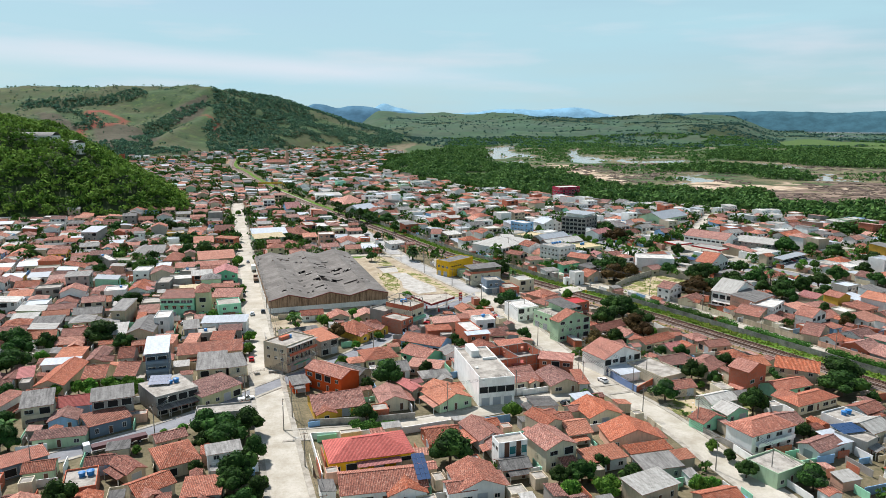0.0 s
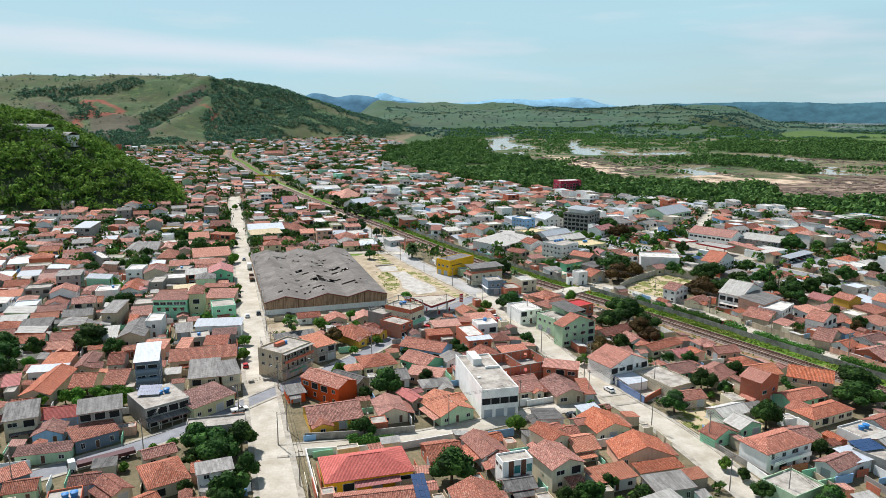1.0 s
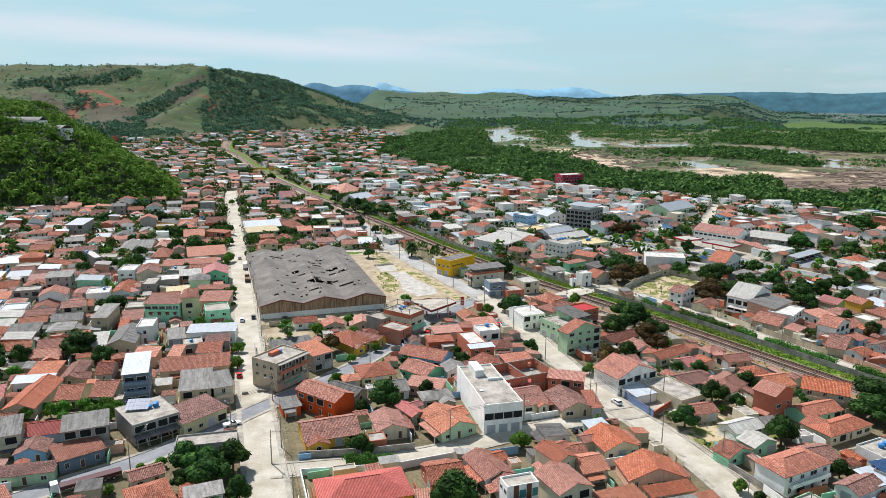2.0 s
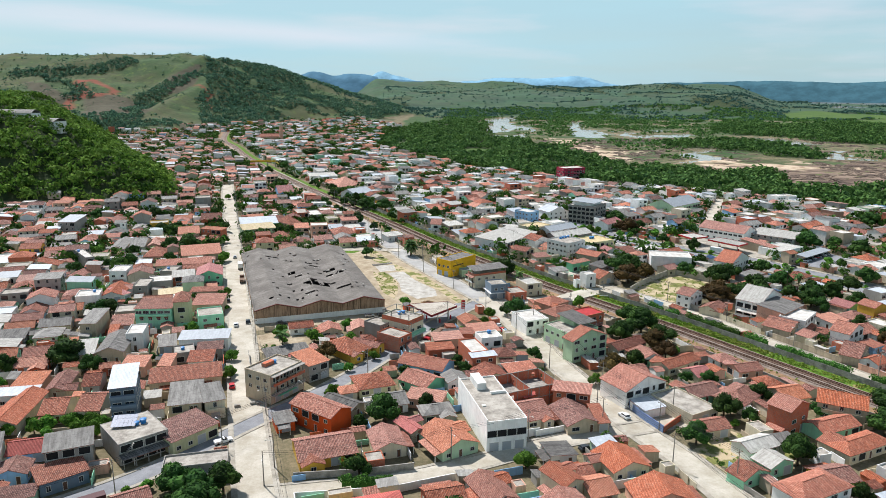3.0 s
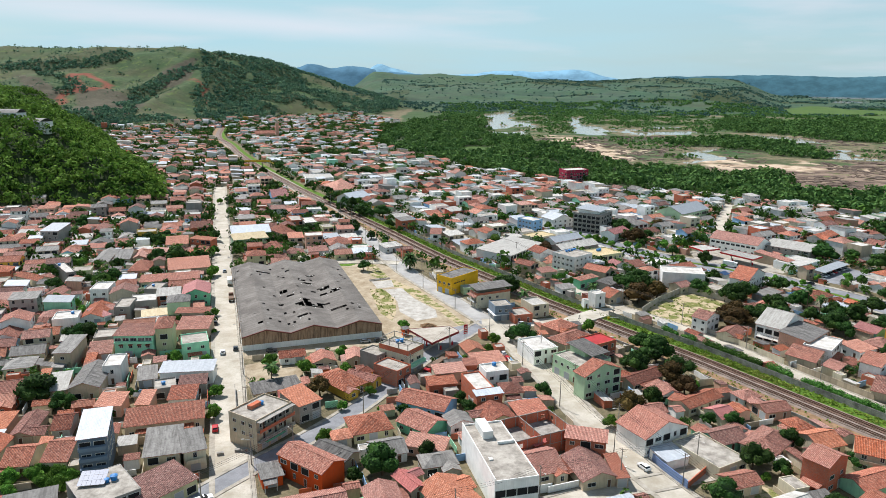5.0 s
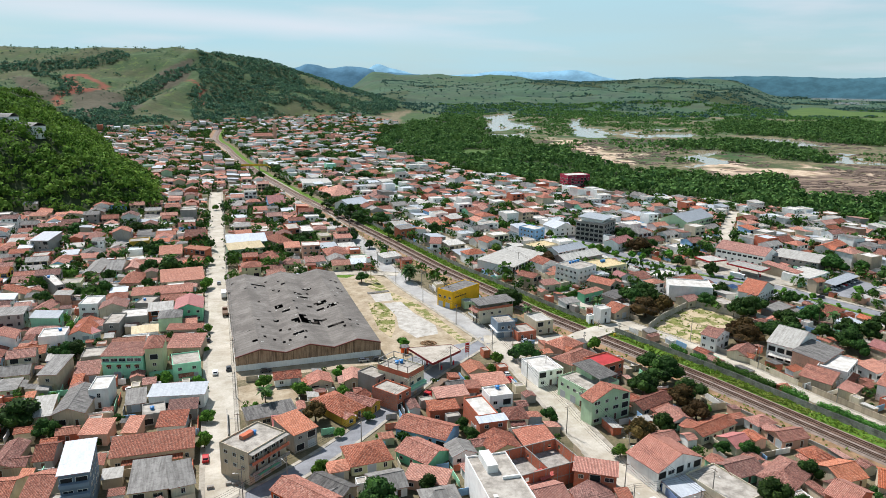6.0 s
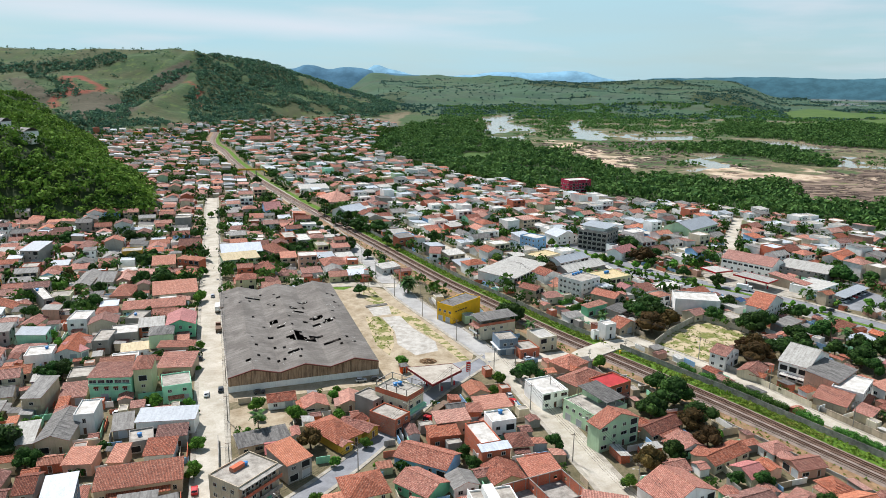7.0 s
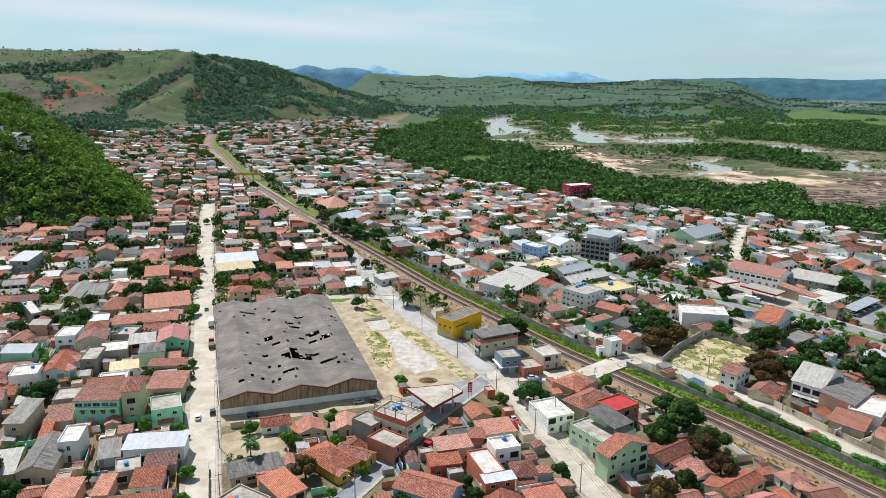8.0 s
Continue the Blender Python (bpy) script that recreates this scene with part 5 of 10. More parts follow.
    for _ in range(46):
        hx, hy, a, b = rng.choice(holes)
        x, y = min(W - 1, max(1, hx + rng.uniform(-3, 3))), hy + rng.uniform(-3.5, 3.0)
        z = H + R * (1 - abs(((x / bay) % 1) - 0.5) * 2)
        part("broken_sheet", bits[rng.randrange(3)], None, root).matrix_basis = pose(x, y, z + 0.08, 0, -14 if (x / bay) % 1 < 0.5 else 14, 0) @ pose(0, 0, 0, rng.uniform(-4, 8), 0, rng.uniform(0, 180))
    for k in range(3):
        mb = MB()
        mb.box(bay * (k + 0.5) - 0.2, -0.4, H + R + 0.03, bay * (k + 0.5) + 0.2, D + 0.4, H + R + 0.1)
        part("ridge_cap", mb, M_OLDSHEET, root)
    for (xa, za), (xb, zb) in zip(zig, zig[1:]):
        mb = MB()
        mb.solid([(xa, -0.5, za - 0.3), (xb, -0.5, zb - 0.3), (xb, -0.5, zb + 0.14), (xa, -0.5, za + 0.14), (xa, -0.06, za - 0.3), (xb, -0.06, zb - 0.3), (xb, -0.06, zb + 0.14), (xa, -0.06, za + 0.14)],
                 [(0, 1, 2, 3), (5, 4, 7, 6), (3, 2, 6, 7), (4, 5, 1, 0), (0, 3, 7, 4), (1, 5, 6, 2)])
        part("fascia", mb, M_FASCIA, root, "dull red gable fascia")
    for k in range(9):
        mb = MB()
        x = 1.0 + k * (W - 2) / 8
        z = H - 0.2 + R * (1 - abs(((x / bay) % 1) - 0.5) * 2)
        mb.box(x - 0.18, -0.12, 2.3, x + 0.18, -0.005, z - 0.35)
        part("pilaster", mb, M_STAINED, root)


def stained():
    """Bare brown render with long dark rain streaks."""
    m = Mat("brown stained render", 0.9)
    p = m.world_pos()
    col = m.mix(m.ramp(m.noise(0.3, 5.0, p, 0.65), GREYS), srgb("b39579"), srgb("91745b"))
    mp = m.node("Mapping", Scale=(1.5, 1.5, 0.1))
    m.put(mp.inputs["Vector"], p)
    col = m.mix(m.math("MULTIPLY", m.ramp(m.noise(1.0, 6.0, mp.outputs["Vector"], 0.7), ((0.45, (0, 0, 0, 1)), (0.62, (1, 1, 1, 1)))), 0.8), col, srgb("4b3a2e"))
    m.colour(col)
    m.bump(m.noise(5.0, 4.0, p), 0.3, 0.02)
    return m.m


M_STAINED = stained()
M_FASCIA = plain("dull fascia board", srgb("6b3a31"), 0.7)
M_LIMED = plaster("limewashed base", srgb("efede6"), 0.25)
M_DARKFLOOR = slab("rubble floor", srgb("3a342e"), srgb("211d1a"), 0.4)


def old_sheets():
    """Fibre-cement sheets gone grey-brown: soft sheet-to-sheet changes, streaks down the slope, dark fungus."""
    m = Mat("weathered warehouse sheets", 0.9)
    co, p = m.coord(), m.world_pos()
    col = m.mix(m.ramp(m.noise(0.11, 6.0, p, 0.62), ((0.38, (0, 0, 0, 1)), (0.62, (1, 1, 1, 1)))), srgb("857f77"), srgb("67615a"))
    mp = m.node("Mapping", Scale=(0.16, 1.3, 0.16))
    m.put(mp.inputs["Vector"], co)
    col = m.mix(m.math("MULTIPLY", m.ramp(m.noise(1.0, 5.0, mp.outputs["Vector"], 0.65), ((0.45, (0, 0, 0, 1)), (0.66, (1, 1, 1, 1)))), 0.7), col, srgb("504b46"))
    vm = m.node("Mapping", Scale=(0.44, 0.44, 0.05))
    m.put(vm.inputs["Vector"], co)
    vo = m.node("TexVoronoi", Scale=1.0, Randomness=0.3)
    m.put(vo.inputs["Vector"], vm.outputs["Vector"])
    sp = m.node("SeparateColor")
    m.put(sp.inputs["Color"], vo.outputs["Color"])
    col = m.mix(m.math("MULTIPLY", sp.outputs["Red"], 0.34), col, srgb("5a544e"))
    col = m.mix(m.math("MULTIPLY", m.ramp(m.noise(1.6, 5.0, p, 0.7), ((0.5, (0, 0, 0, 1)), (0.72, (1, 1, 1, 1)))), 0.4), col, srgb("4a4540"))
    wave = m.node("TexWave", Scale=0.9, Distortion=0.0)
    wave.bands_direction = "Y"
    m.put(wave.inputs["Vector"], co)
    m.colour(col)
    m.bump(wave.outputs["Fac"], 0.3, 0.05)
    return m.m


M_OLDSHEET = old_sheets()
warehouse()


# ---- filling stations, footbridge, church tower ----
M_DARKRED = plain("dark red paint", srgb("7d1c20"), 0.5, wear=0.2)
M_CANOPYTOP = slab("dusty canopy sheets", srgb("b9b0a2"), srgb("958c7e"), 0.25)


def canopy(pts, z, label, columns, fascia, top):
    root = thing("filling_station_canopy", None, None, Matrix(), label, "canopy", "filling-station canopies")
    mb = MB()
    mb.slabs([(x, y, z) for x, y in pts], 0.5)
    part("canopy_roof", mb, top, root)
    for (ax, ay), (bx, by) in zip(pts, pts[1:] + pts[:1]):
        L = math.dist((ax, ay), (bx, by))
        mb = MB()
        mb.box(-0.05, -0.12, -0.75, L + 0.05, -0.01, 0.12)
        part("fascia", mb, fascia, root, "red fascia band").matrix_basis = pose(ax, ay, z, 0, 0, math.degrees(math.atan2(by - ay, bx - ax)))
    for x, y in columns:
        mb = MB()
        mb.box(x - 0.2, y - 0.2, 0, x + 0.2, y + 0.2, z - 0.5)
        part("column", mb, M_FRAME, root)
        mb = MB()
        mb.box(x + 0.5, y - 0.35, 0.2, x + 1.1, y + 0.35, 1.8)
        part("fuel_pump", mb, M_RED, root)


canopy([(-5, 301), (5.4, 313.6), (2, 319.4), (-14.5, 315.5)], 5.7, "dusty pale filling-station canopy with a dark red fascia", [(-2.5, 308), (2, 313), (-8, 312.5)], M_DARKRED, M_CANOPYTOP)
canopy([(150.9, 450.1), (162.4, 455), (157, 464.5), (146.5, 461)], 5.3, "grey filling-station canopy with a red fascia", [(153, 454), (155.5, 460)], M_RED, ROOFS["light fibre"])
canopy([(171.4, 430.6), (179.8, 437.5), (168.4, 453), (159.6, 447.2)], 5.3, "long grey filling-station canopy with a red fascia", [(166, 446), (173.5, 437)], M_RED, ROOFS["light fibre"])
take(155, 457, 9, 6, 0.6)
take(170, 442, 12, 7, -0.9)


def totem(x, y):
    root = thing("price_sign", None, None, pose(x, y, 0, 0, 0, 20), "tall red filling-station price sign on two posts", "sign")
    for s in (-0.55, 0.55):
        mb = MB()
        mb.box(s - 0.08, -0.08, 0, s + 0.08, 0.08, 6.2)
        part("post", mb, M_FRAME, root)
    mb = MB()
    mb.box(-0.8, -0.16, 2.2, 0.8, 0.16, 6.0)
    part("sign_panel", mb, M_RED, root)
    for k in range(4):
        mb = MB()
        mb.box(-0.55, -0.19, 2.6 + k * 0.75, 0.55, -0.165, 2.9 + k * 0.75)
        part("lettering_bar", mb, M_WHITE, root)


totem(8.3, 320.5)


def footbridge():
    root = thing("footbridge", None, None, pose(-206, 846, 0, 0, 0, 5), "yellow steel footbridge over the railway", "footbridge")
    mb = MB()
    mb.box(-14, -1.3, 5.6, 14, 1.3, 5.9)
    part("deck", mb, M_YELLOW, root)
    for s in (-1.3, 1.3):
        mb = MB()
        mb.box(-14, s - 0.08, 5.9, 14, s + 0.08, 7.3)
        part("parapet", mb, M_YELLOW, root)
    for x in (-14, -5, 5, 14):
        mb = MB()
        mb.box(x - 0.35, -1.2, 0, x + 0.35, 1.2, 5.6)
        part("pier", mb, M_CONC, root)
    for s in (-1, 1):
        mb = MB()
        mb.slabs([(s * 14, -1.2, 5.8), (s * 14, 1.2, 5.8), (s * 24, 1.2, 0.2), (s * 24, -1.2, 0.2)][::s], 0.3)
        part("stair", mb, M_YELLOW, root)


footbridge()


def church():
    root = thing("church", None, None, pose(-280, 1190, 0, 0, 0, 20), "church with a tall square bell tower and red roof", "church")
    part("nave", walls_for("gable", 30, 14, 9, 4), WALLS["salmon"], root)
    part("roof", roof_for("gable", 30, 14, 9, 4, 0.4), (ROOFS["terracotta"], M_TRIM), root)
    mb = MB()
    mb.box(17, -2.6, 0, 22, 2.6, 24)
    part("tower", mb, WALLS["salmon"], root)
    mb = MB()
    mb.tube((19.5, 0, 24), (19.5, 0, 31), 3.4, 0.1, 4)
    part("spire", mb, WALLS["beige"], root)
    take(-280, 1190, 24, 9, 0.3)


church()


def vaulted_hall(x, y, turn, w, d, h, rise, label):
    """A hall with a barrel roof of pale sheets."""
    root = thing("hall", None, None, pose(x, y, gz(x, y), 0, 0, turn), label, "hall", "hillside halls")
    arc = [(-d / 2 - 0.5 + (d + 1) * k / 10, h + rise * math.sin(math.pi * k / 10)) for k in range(11)]
    arc += [(v, z - 0.12) for v, z in arc[::-1]]
    n = len(arc)
    mb = MB()
    mb.solid([(-w / 2 - 0.4, v, z) for v, z in arc] + [(w / 2 + 0.4, v, z) for v, z in arc], [tuple(range(n - 1, -1, -1)), tuple(range(n, 2 * n))] + [(i, (i + 1) % n, n + (i + 1) % n, n + i)[::-1] for i in range(n)])
    part("roof", mb, ROOFS["fibre"], root)
    block(root, "wall", (-w / 2, -d / 2, -6, w / 2, d / 2, h - 0.14), WALLS["white"])
    for u in np.arange(-w / 2 + 2.5, w / 2 - 1, 3.6):
        fit(root, "wide", pose(float(u), -d / 2, 1.2))


def hill_building():
    vaulted_hall(-389, 686, -4, 40, 13, 3.6, 3.0, "long white hall with a pale barrel roof on the wooded hill")
    vaulted_hall(-351, 674, -26, 26, 12, 3.4, 2.6, "white hall with a pale barrel roof among hillside trees")
    house(-338, 664, -20, 8, 6, 4.5, "shed", "white", "light fibre", z=gz(-338, 664), label="white outbuilding beside the hillside hall", name="outbuilding", category="building")


hill_building()


# ---- street poles, wires, street lamps ----
def pole_mesh():
    mb = MB()
    mb.tube((0, 0, -0.3), (0, 0, 9.5), 0.17, 0.1, 6)
    return mb.mesh("pole", M_POLE)


def arm_mesh():
    mb = MB()
    mb.box(-0.95, -0.05, 8.9, 0.95, 0.05, 9.02)
    return mb.mesh("crossarm", M_SLEEPER)


def lamp_mesh():
    mb = MB()
    mb.tube((0.1, 0, 7.6), (1.7, 0, 8.1), 0.04, 0.03, 5)
    mb.box(1.6, -0.13, 8.02, 2.2, 0.13, 8.14)
    return mb.mesh("lamp_arm", M_FRAME)


POLE, ARM, LAMP = pole_mesh(), arm_mesh(), lamp_mesh()


def poles(line, off, gap, lo, hi, lamps=True):
    """Concrete power poles along a street with sagging wires between them."""
    pts = offset(smooth(line), off)
    out, left = [], 0.0
    for a, b in zip(pts, pts[1:]):
        L = math.dist(a, b)
        t = left
        while t < L:
            p = Vector(a).lerp(Vector(b), t / L)
            if lo < p.y < hi:
                out.append((p, math.degrees(math.atan2(b[1] - a[1], b[0] - a[0]))))
            t += gap
        left = t - L
    for p, turn in out:
        root = thing("power_pole", None, None, pose(p.x, p.y, 0, 0, 0, turn - 90), "slim grey concrete power pole with crossarm and lamp", "power pole", "power poles")
        part("pole", POLE, None, root)
        part("crossarm", ARM, None, root)
        if lamps:
            part("lamp_arm", LAMP, None, root).matrix_basis = pose(0, 0, 0, 0, 0, 180 if off > 0 else 0)
    for (p, tp), (q, tq) in zip(out, out[1:]):
        root = None
        for s in (-0.8, 0.0, 0.8):
            w = Vector((math.cos(radians(tp - 90)), math.sin(radians(tp - 90)))) * s
            mb = MB()
            for k in range(9):
                u = p.lerp(q, k / 8) + w
                z = 9.1 - 3.2 * k / 8 * (1 - k / 8)
                mb.v += [(u.x - 0.03, u.y, z), (u.x + 0.03, u.y, z), (u.x, u.y, z + 0.05)]
                if k:
                    n = 3 * k
                    for i in range(3):
                        mb.f.append((n - 3 + i, n - 3 + (i + 1) % 3, n + (i + 1) % 3, n + i))
                        mb.mi.append(0)
            if root is None:
                root = thing("power_line", mb, M_WIRE, Matrix(), "black power lines sagging between street poles", "power line", "power lines")
            else:
                part("wire", mb, M_WIRE, root)


poles(STREET_A, 5.2, 31, 120, 620)
poles(STREET_B, 4.9, 30, 120, 620)
poles(STREET_B, -4.9, 34, 150, 560, False)
poles(STREET_C, 4.2, 30, 120, 320)
poles(CROSS, -3.6, 24, 150, 320)
poles(STREET_E, 3.2, 32, 220, 560)

# ---- buildings placed one by one ----
house(62.3, 146.8, 19, 9.1, 6.1, 3.2, "gable", "beige", "terracotta", fronts="-y")
house(-54.5, 148.6, 10, 8.2, 7.4, 4.0, "shed", "grey", "terracotta", fronts="-y")
house(48.2, 151.3, 28, 11.1, 6.6, 4.0, "shed", "beige", "light fibre", fronts="-y")
house(-68.1, 151.8, 46, 8.8, 7.1, 3.2, "gable", "cream", "terracotta", fronts="-y")
house(-84.2, 152.2, 22, 7.1, 10.1, 3.8, "flat", "brick", "screed", fronts="-y")
house(-14.1, 152.9, 12, 19.6, 10.5, 3.8, "gable", "white", "terracotta", fronts="-y")
house(7.8, 154.0, 105, 11.1, 10.7, 4.0, "gable", "white", "terracotta", fronts="-x")
house(-77.2, 160.6, 141, 9.1, 4.5, 3.2, "gable", "beige", "dark", fronts="-x")
house(82.0, 161.4, 29, 10.7, 9.0, 3.6, "flat", "pale green", "screed", fronts="-y")
house(52.9, 161.7, 15, 10.0, 6.3, 3.6, "shed", "grey", "fibre", fronts="-y")
house(-104.6, 163.7, 43, 10.0, 5.7, 3.5, "shed", "slate", "terracotta", fronts="-y")
house(-54.7, 164.7, 23, 7.9, 4.7, 5.5, "shed", "white", "fibre", fronts="-y", balcony=True)
house(-67.5, 166.0, 34, 9.2, 12.2, 3.5, "hip", "cream", "terracotta", fronts="-y")
house(40.4, 166.5, 20, 10.7, 6.0, 3.2, "shed", "white", "pale", fronts="-y")
modern_house = house(17.1, 167.8, 18, 7.8, 4.5, 6.5, "flat", "white", "screed", fronts="")
house(27.7, 169.8, 115, 10.3, 9.0, 6.0, "gable", "cream", "terracotta", fronts="-x", balcony=True)
house(-19.3, 170.1, 17, 20.9, 12.6, 3.6, "hip", "vivid yellow", "red", fronts="-y")
house(53.1, 170.6, 16, 11.7, 3.8, 3.0, "shed", "cream", "terracotta", fronts="-y")
house(98.8, 172.5, 30, 10.1, 5.8, 3.5, "gable", "white", "terracotta", fronts="-x")
house(110.0, 175.9, 35, 6.2, 8.3, 4.0, "flat", "grey", "screed", fronts="-y")
house(105.4, 176.0, 21, 7.8, 6.3, 3.5, "shed", "white", "white", fronts="-y")
house(-73.2, 177.4, 34, 7.6, 5.4, 3.0, "gable", "cream", "terracotta", fronts="-y")
house(-102.6, 177.9, 15, 12.8, 4.6, 3.0, "shed", "pale green", "dark", fronts="-y")
house(85.7, 178.6, 26, 16.2, 8.5, 6.0, "hip", "white", "orange", fronts="-y", balcony=True)
house(50.9, 179.6, 97, 9.2, 14.0, 3.2, "gable", "salmon", "orange", fronts="-x")
house(10.8, 181.2, 115, 12.0, 7.7, 3.2, "gable", "white", "orange", fronts="-x")
house(35.9, 182.0, 18, 6.8, 8.5, 3.5, "gable", "cream", "pale", fronts="-y")
house(117.3, 182.5, 28, 8.9, 7.6, 4.0, "gable", "cream", "light fibre", fronts="-y")
house(27.8, 182.7, 122, 8.8, 5.8, 6.0, "gable", "cream", "orange", fronts="-x", balcony=True)
house(-94.7, 187.4, 40, 10.8, 7.9, 3.6, "shed", "slate", "terracotta", fronts="-y")
house(75.6, 189.7, 118, 5.1, 8.9, 3.0, "gable", "mint", "terracotta", fronts="-x")
house(114.9, 189.9, 25, 9.7, 8.0, 3.2, "flat", "white", "screed", fronts="-y")
house(-62.8, 191.8, 14, 15.5, 6.4, 4.0, "flat", "grey", "screed", fronts="-y")
house(-117.3, 193.8, 25, 7.9, 10.5, 6.0, "shed", "cream", "old fibre", fronts="-y", balcony=True)
house(84.0, 194.5, 115, 5.6, 8.2, 3.4, "gable", "mint", "light fibre", fronts="-x")
house(45.0, 195.1, 108, 10.8, 10.2, 3.2, "gable", "cream", "orange", fronts="-x")
workshop_loft = house(-96.5, 195.9, 24, 10.8, 8.4, 7.0, "shed", "grey", "fibre", fronts="")
house(124.5, 196.4, 28, 8.4, 6.2, 3.2, "gable", "white", "terracotta", fronts="-y")
house(-128.8, 196.8, 86, 10.9, 4.6, 5.0, "shed", "white", "terracotta", fronts="-y")
house(-32.2, 201.4, 20, 14.9, 12.5, 3.0, "gable", "yellow", "terracotta", fronts="-y")
house(83.4, 203.5, 24, 10.3, 6.6, 3.2, "gable", "white", "light fibre", fronts="-y")
house(111.6, 204.0, 26, 17.3, 6.9, 3.2, "hip", "cream", "orange", fronts="-y")
open_workshop = house(-83.9, 205.1, 42, 12.8, 14.6, 6.0, "flat", "grey", "screed", rise=0.12, fronts="")
house(-15.9, 205.2, 107, 11.0, 8.4, 3.2, "gable", "cream", "orange", fronts="-x")
house(0.7, 206.6, 120, 13.5, 11.0, 3.2, "gable", "pale green", "pale", fronts="-x")
house(-72.0, 209.6, 52, 14.0, 10.6, 4.0, "shed", "olive", "dark", fronts="-y")
house(-10.1, 212.5, 126, 8.8, 4.2, 3.4, "gable", "beige", "red", fronts="-x")
house(109.9, 214.8, 22, 14.0, 7.2, 3.2, "gable", "mint", "orange", fronts="-y")
house(-46.3, 217.0, 24, 5.2, 6.3, 3.0, "shed", "orange", "fibre", fronts="-y")
house(98.3, 217.1, 125, 6.7, 9.8, 8.3, "gable", "brick", "orange", fronts="-x")
house(61.3, 227.6, 24, 7.6, 7.0, 2.9, "shed", "white", "white", rise=0.4, over=0.3, fronts="")
take(62, 221, 6, 8, 0.45)
house(-35.9, 218.7, -36, 16.1, 8.1, 6.2, "gable", "orange", "terracotta", fronts="-y")
white_hall = house(13.1, 218.8, 14, 11.4, 29.2, 8.4, "flat", "white", "screed", fronts="")
house(44.7, 219.9, 6, 3.1, 10.1, 3.0, "shed", "beige", "orange", fronts="-y")
house(37.7, 220.6, 105, 13.1, 9.8, 3.0, "gable", "beige", "dark", fronts="-x")
house(-141.3, 221.9, 104, 10.0, 3.7, 3.2, "gable", "cream", "dark", fronts="-x")
house(-125.3, 221.9, 97, 21.7, 8.5, 3.5, "gable", "cream", "orange", fronts="-x")
house(-137.5, 222.5, 25, 4.2, 8.5, 3.2, "shed", "beige", "red", fronts="-y")
house(24.9, 222.9, 21, 8.1, 12.8, 3.2, "gable", "cream", "orange", fronts="-y")
house(-114.4, 224.0, 9, 6.7, 11.6, 3.2, "gable", "cream", "terracotta", fronts="-y")
slate_block = house(-94.1, 224.1, 18, 6.7, 14.2, 12.0, "shed", "slate", "white", fronts="")
house(118.7, 225.7, -29, 12.7, 10.5, 5.6, "gable", "beige", "orange", fronts="-y", balcony=True)
house(-77.0, 225.9, 16, 8.9, 13.4, 6.0, "shed", "beige", "fibre", fronts="-y", balcony=True)
house(-69.6, 226.7, 25, 5.6, 10.8, 6.0, "shed", "cream", "fibre", fronts="-y", balcony=True)
house(-104.8, 227.0, 4, 6.5, 12.5, 3.2, "gable", "cream", "terracotta", fronts="-y")
house(-30.7, 227.5, 146, 11.9, 6.0, 3.2, "gable", "beige", "old fibre", fronts="-x")
house(72.3, 228.1, 29, 10.9, 16.5, 3.3, "flat", "cream", "screed", fronts="-y")
house(25.3, 231.3, 39, 4.9, 3.3, 4.2, "shed", "brick", "red", fronts="-y")
house(-130.6, 231.5, 12, 11.2, 5.0, 4.0, "shed", "white", "white", fronts="-y")
house(39.0, 231.6, -15, 11.0, 6.0, 6.0, "shed", "brick", "orange", fronts="-y")
house(-5.7, 231.9, -16, 11.1, 6.4, 3.2, "shed", "salmon", "pale", fronts="-y")
house(91.9, 234.6, 43, 15.0, 9.4, 3.2, "hip", "cream", "terracotta", fronts="-y")
house(79.9, 237.5, 22, 10.6, 8.5, 3.0, "gable", "mint", "terracotta", fronts="-y")
house(59.5, 238.5, 119, 11.4, 16.5, 6.0, "gable", "white", "orange", fronts="-x", balcony=True)
house(-122.4, 241.1, 101, 14.0, 5.8, 3.2, "gable", "beige", "dark", fronts="-x")
house(-132.3, 241.6, 8, 8.3, 9.8, 3.2, "shed", "salmon", "pale", fronts="-y")
grey_block = house(-54.2, 240.2, 58, 14.0, 11.0, 9.2, "flat", "beige", "screed", fronts="")
house(-112.8, 243.1, 13, 4.8, 10.2, 3.2, "gable", "grey", "dark", fronts="-y")
house(-23.3, 243.4, 21, 11.6, 11.3, 3.2, "hip", "olive", "terracotta", fronts="-y")
house(-7.5, 244.9, -39, 11.5, 9.6, 3.2, "gable", "green", "terracotta", fronts="-y")
house(-84.2, 245.9, 17, 21.7, 9.9, 4.0, "shed", "beige", "terracotta", fronts="-y")
house(84.9, 252.2, 24, 6.2, 7.6, 3.0, "gable", "cream", "red", fronts="-y")
house(-45.5, 254.5, 43, 7.7, 11.3, 6.0, "shed", "grey", "pale", fronts="-y")
house(-104.4, 255.2, 6, 7.6, 8.0, 4.0, "shed", "salmon", "pale", fronts="-y")
house(-94.4, 256.7, 6, 3.8, 8.7, 4.0, "shed", "salmon", "pale", fronts="-y")
house(-6.2, 258.4, -26, 16.5, 9.9, 3.5, "gable", "blue", "terracotta", fronts="-y")
house(13.2, 258.6, 16, 8.6, 3.4, 6.0, "shed", "brick", "white", fronts="-y")
house(81.0, 261.1, 33, 16.2, 6.4, 3.2, "gable", "cream", "terracotta", fronts="-y")
house(-84.4, 261.6, 10, 7.9, 8.5, 3.5, "shed", "white", "dark", fronts="-y")
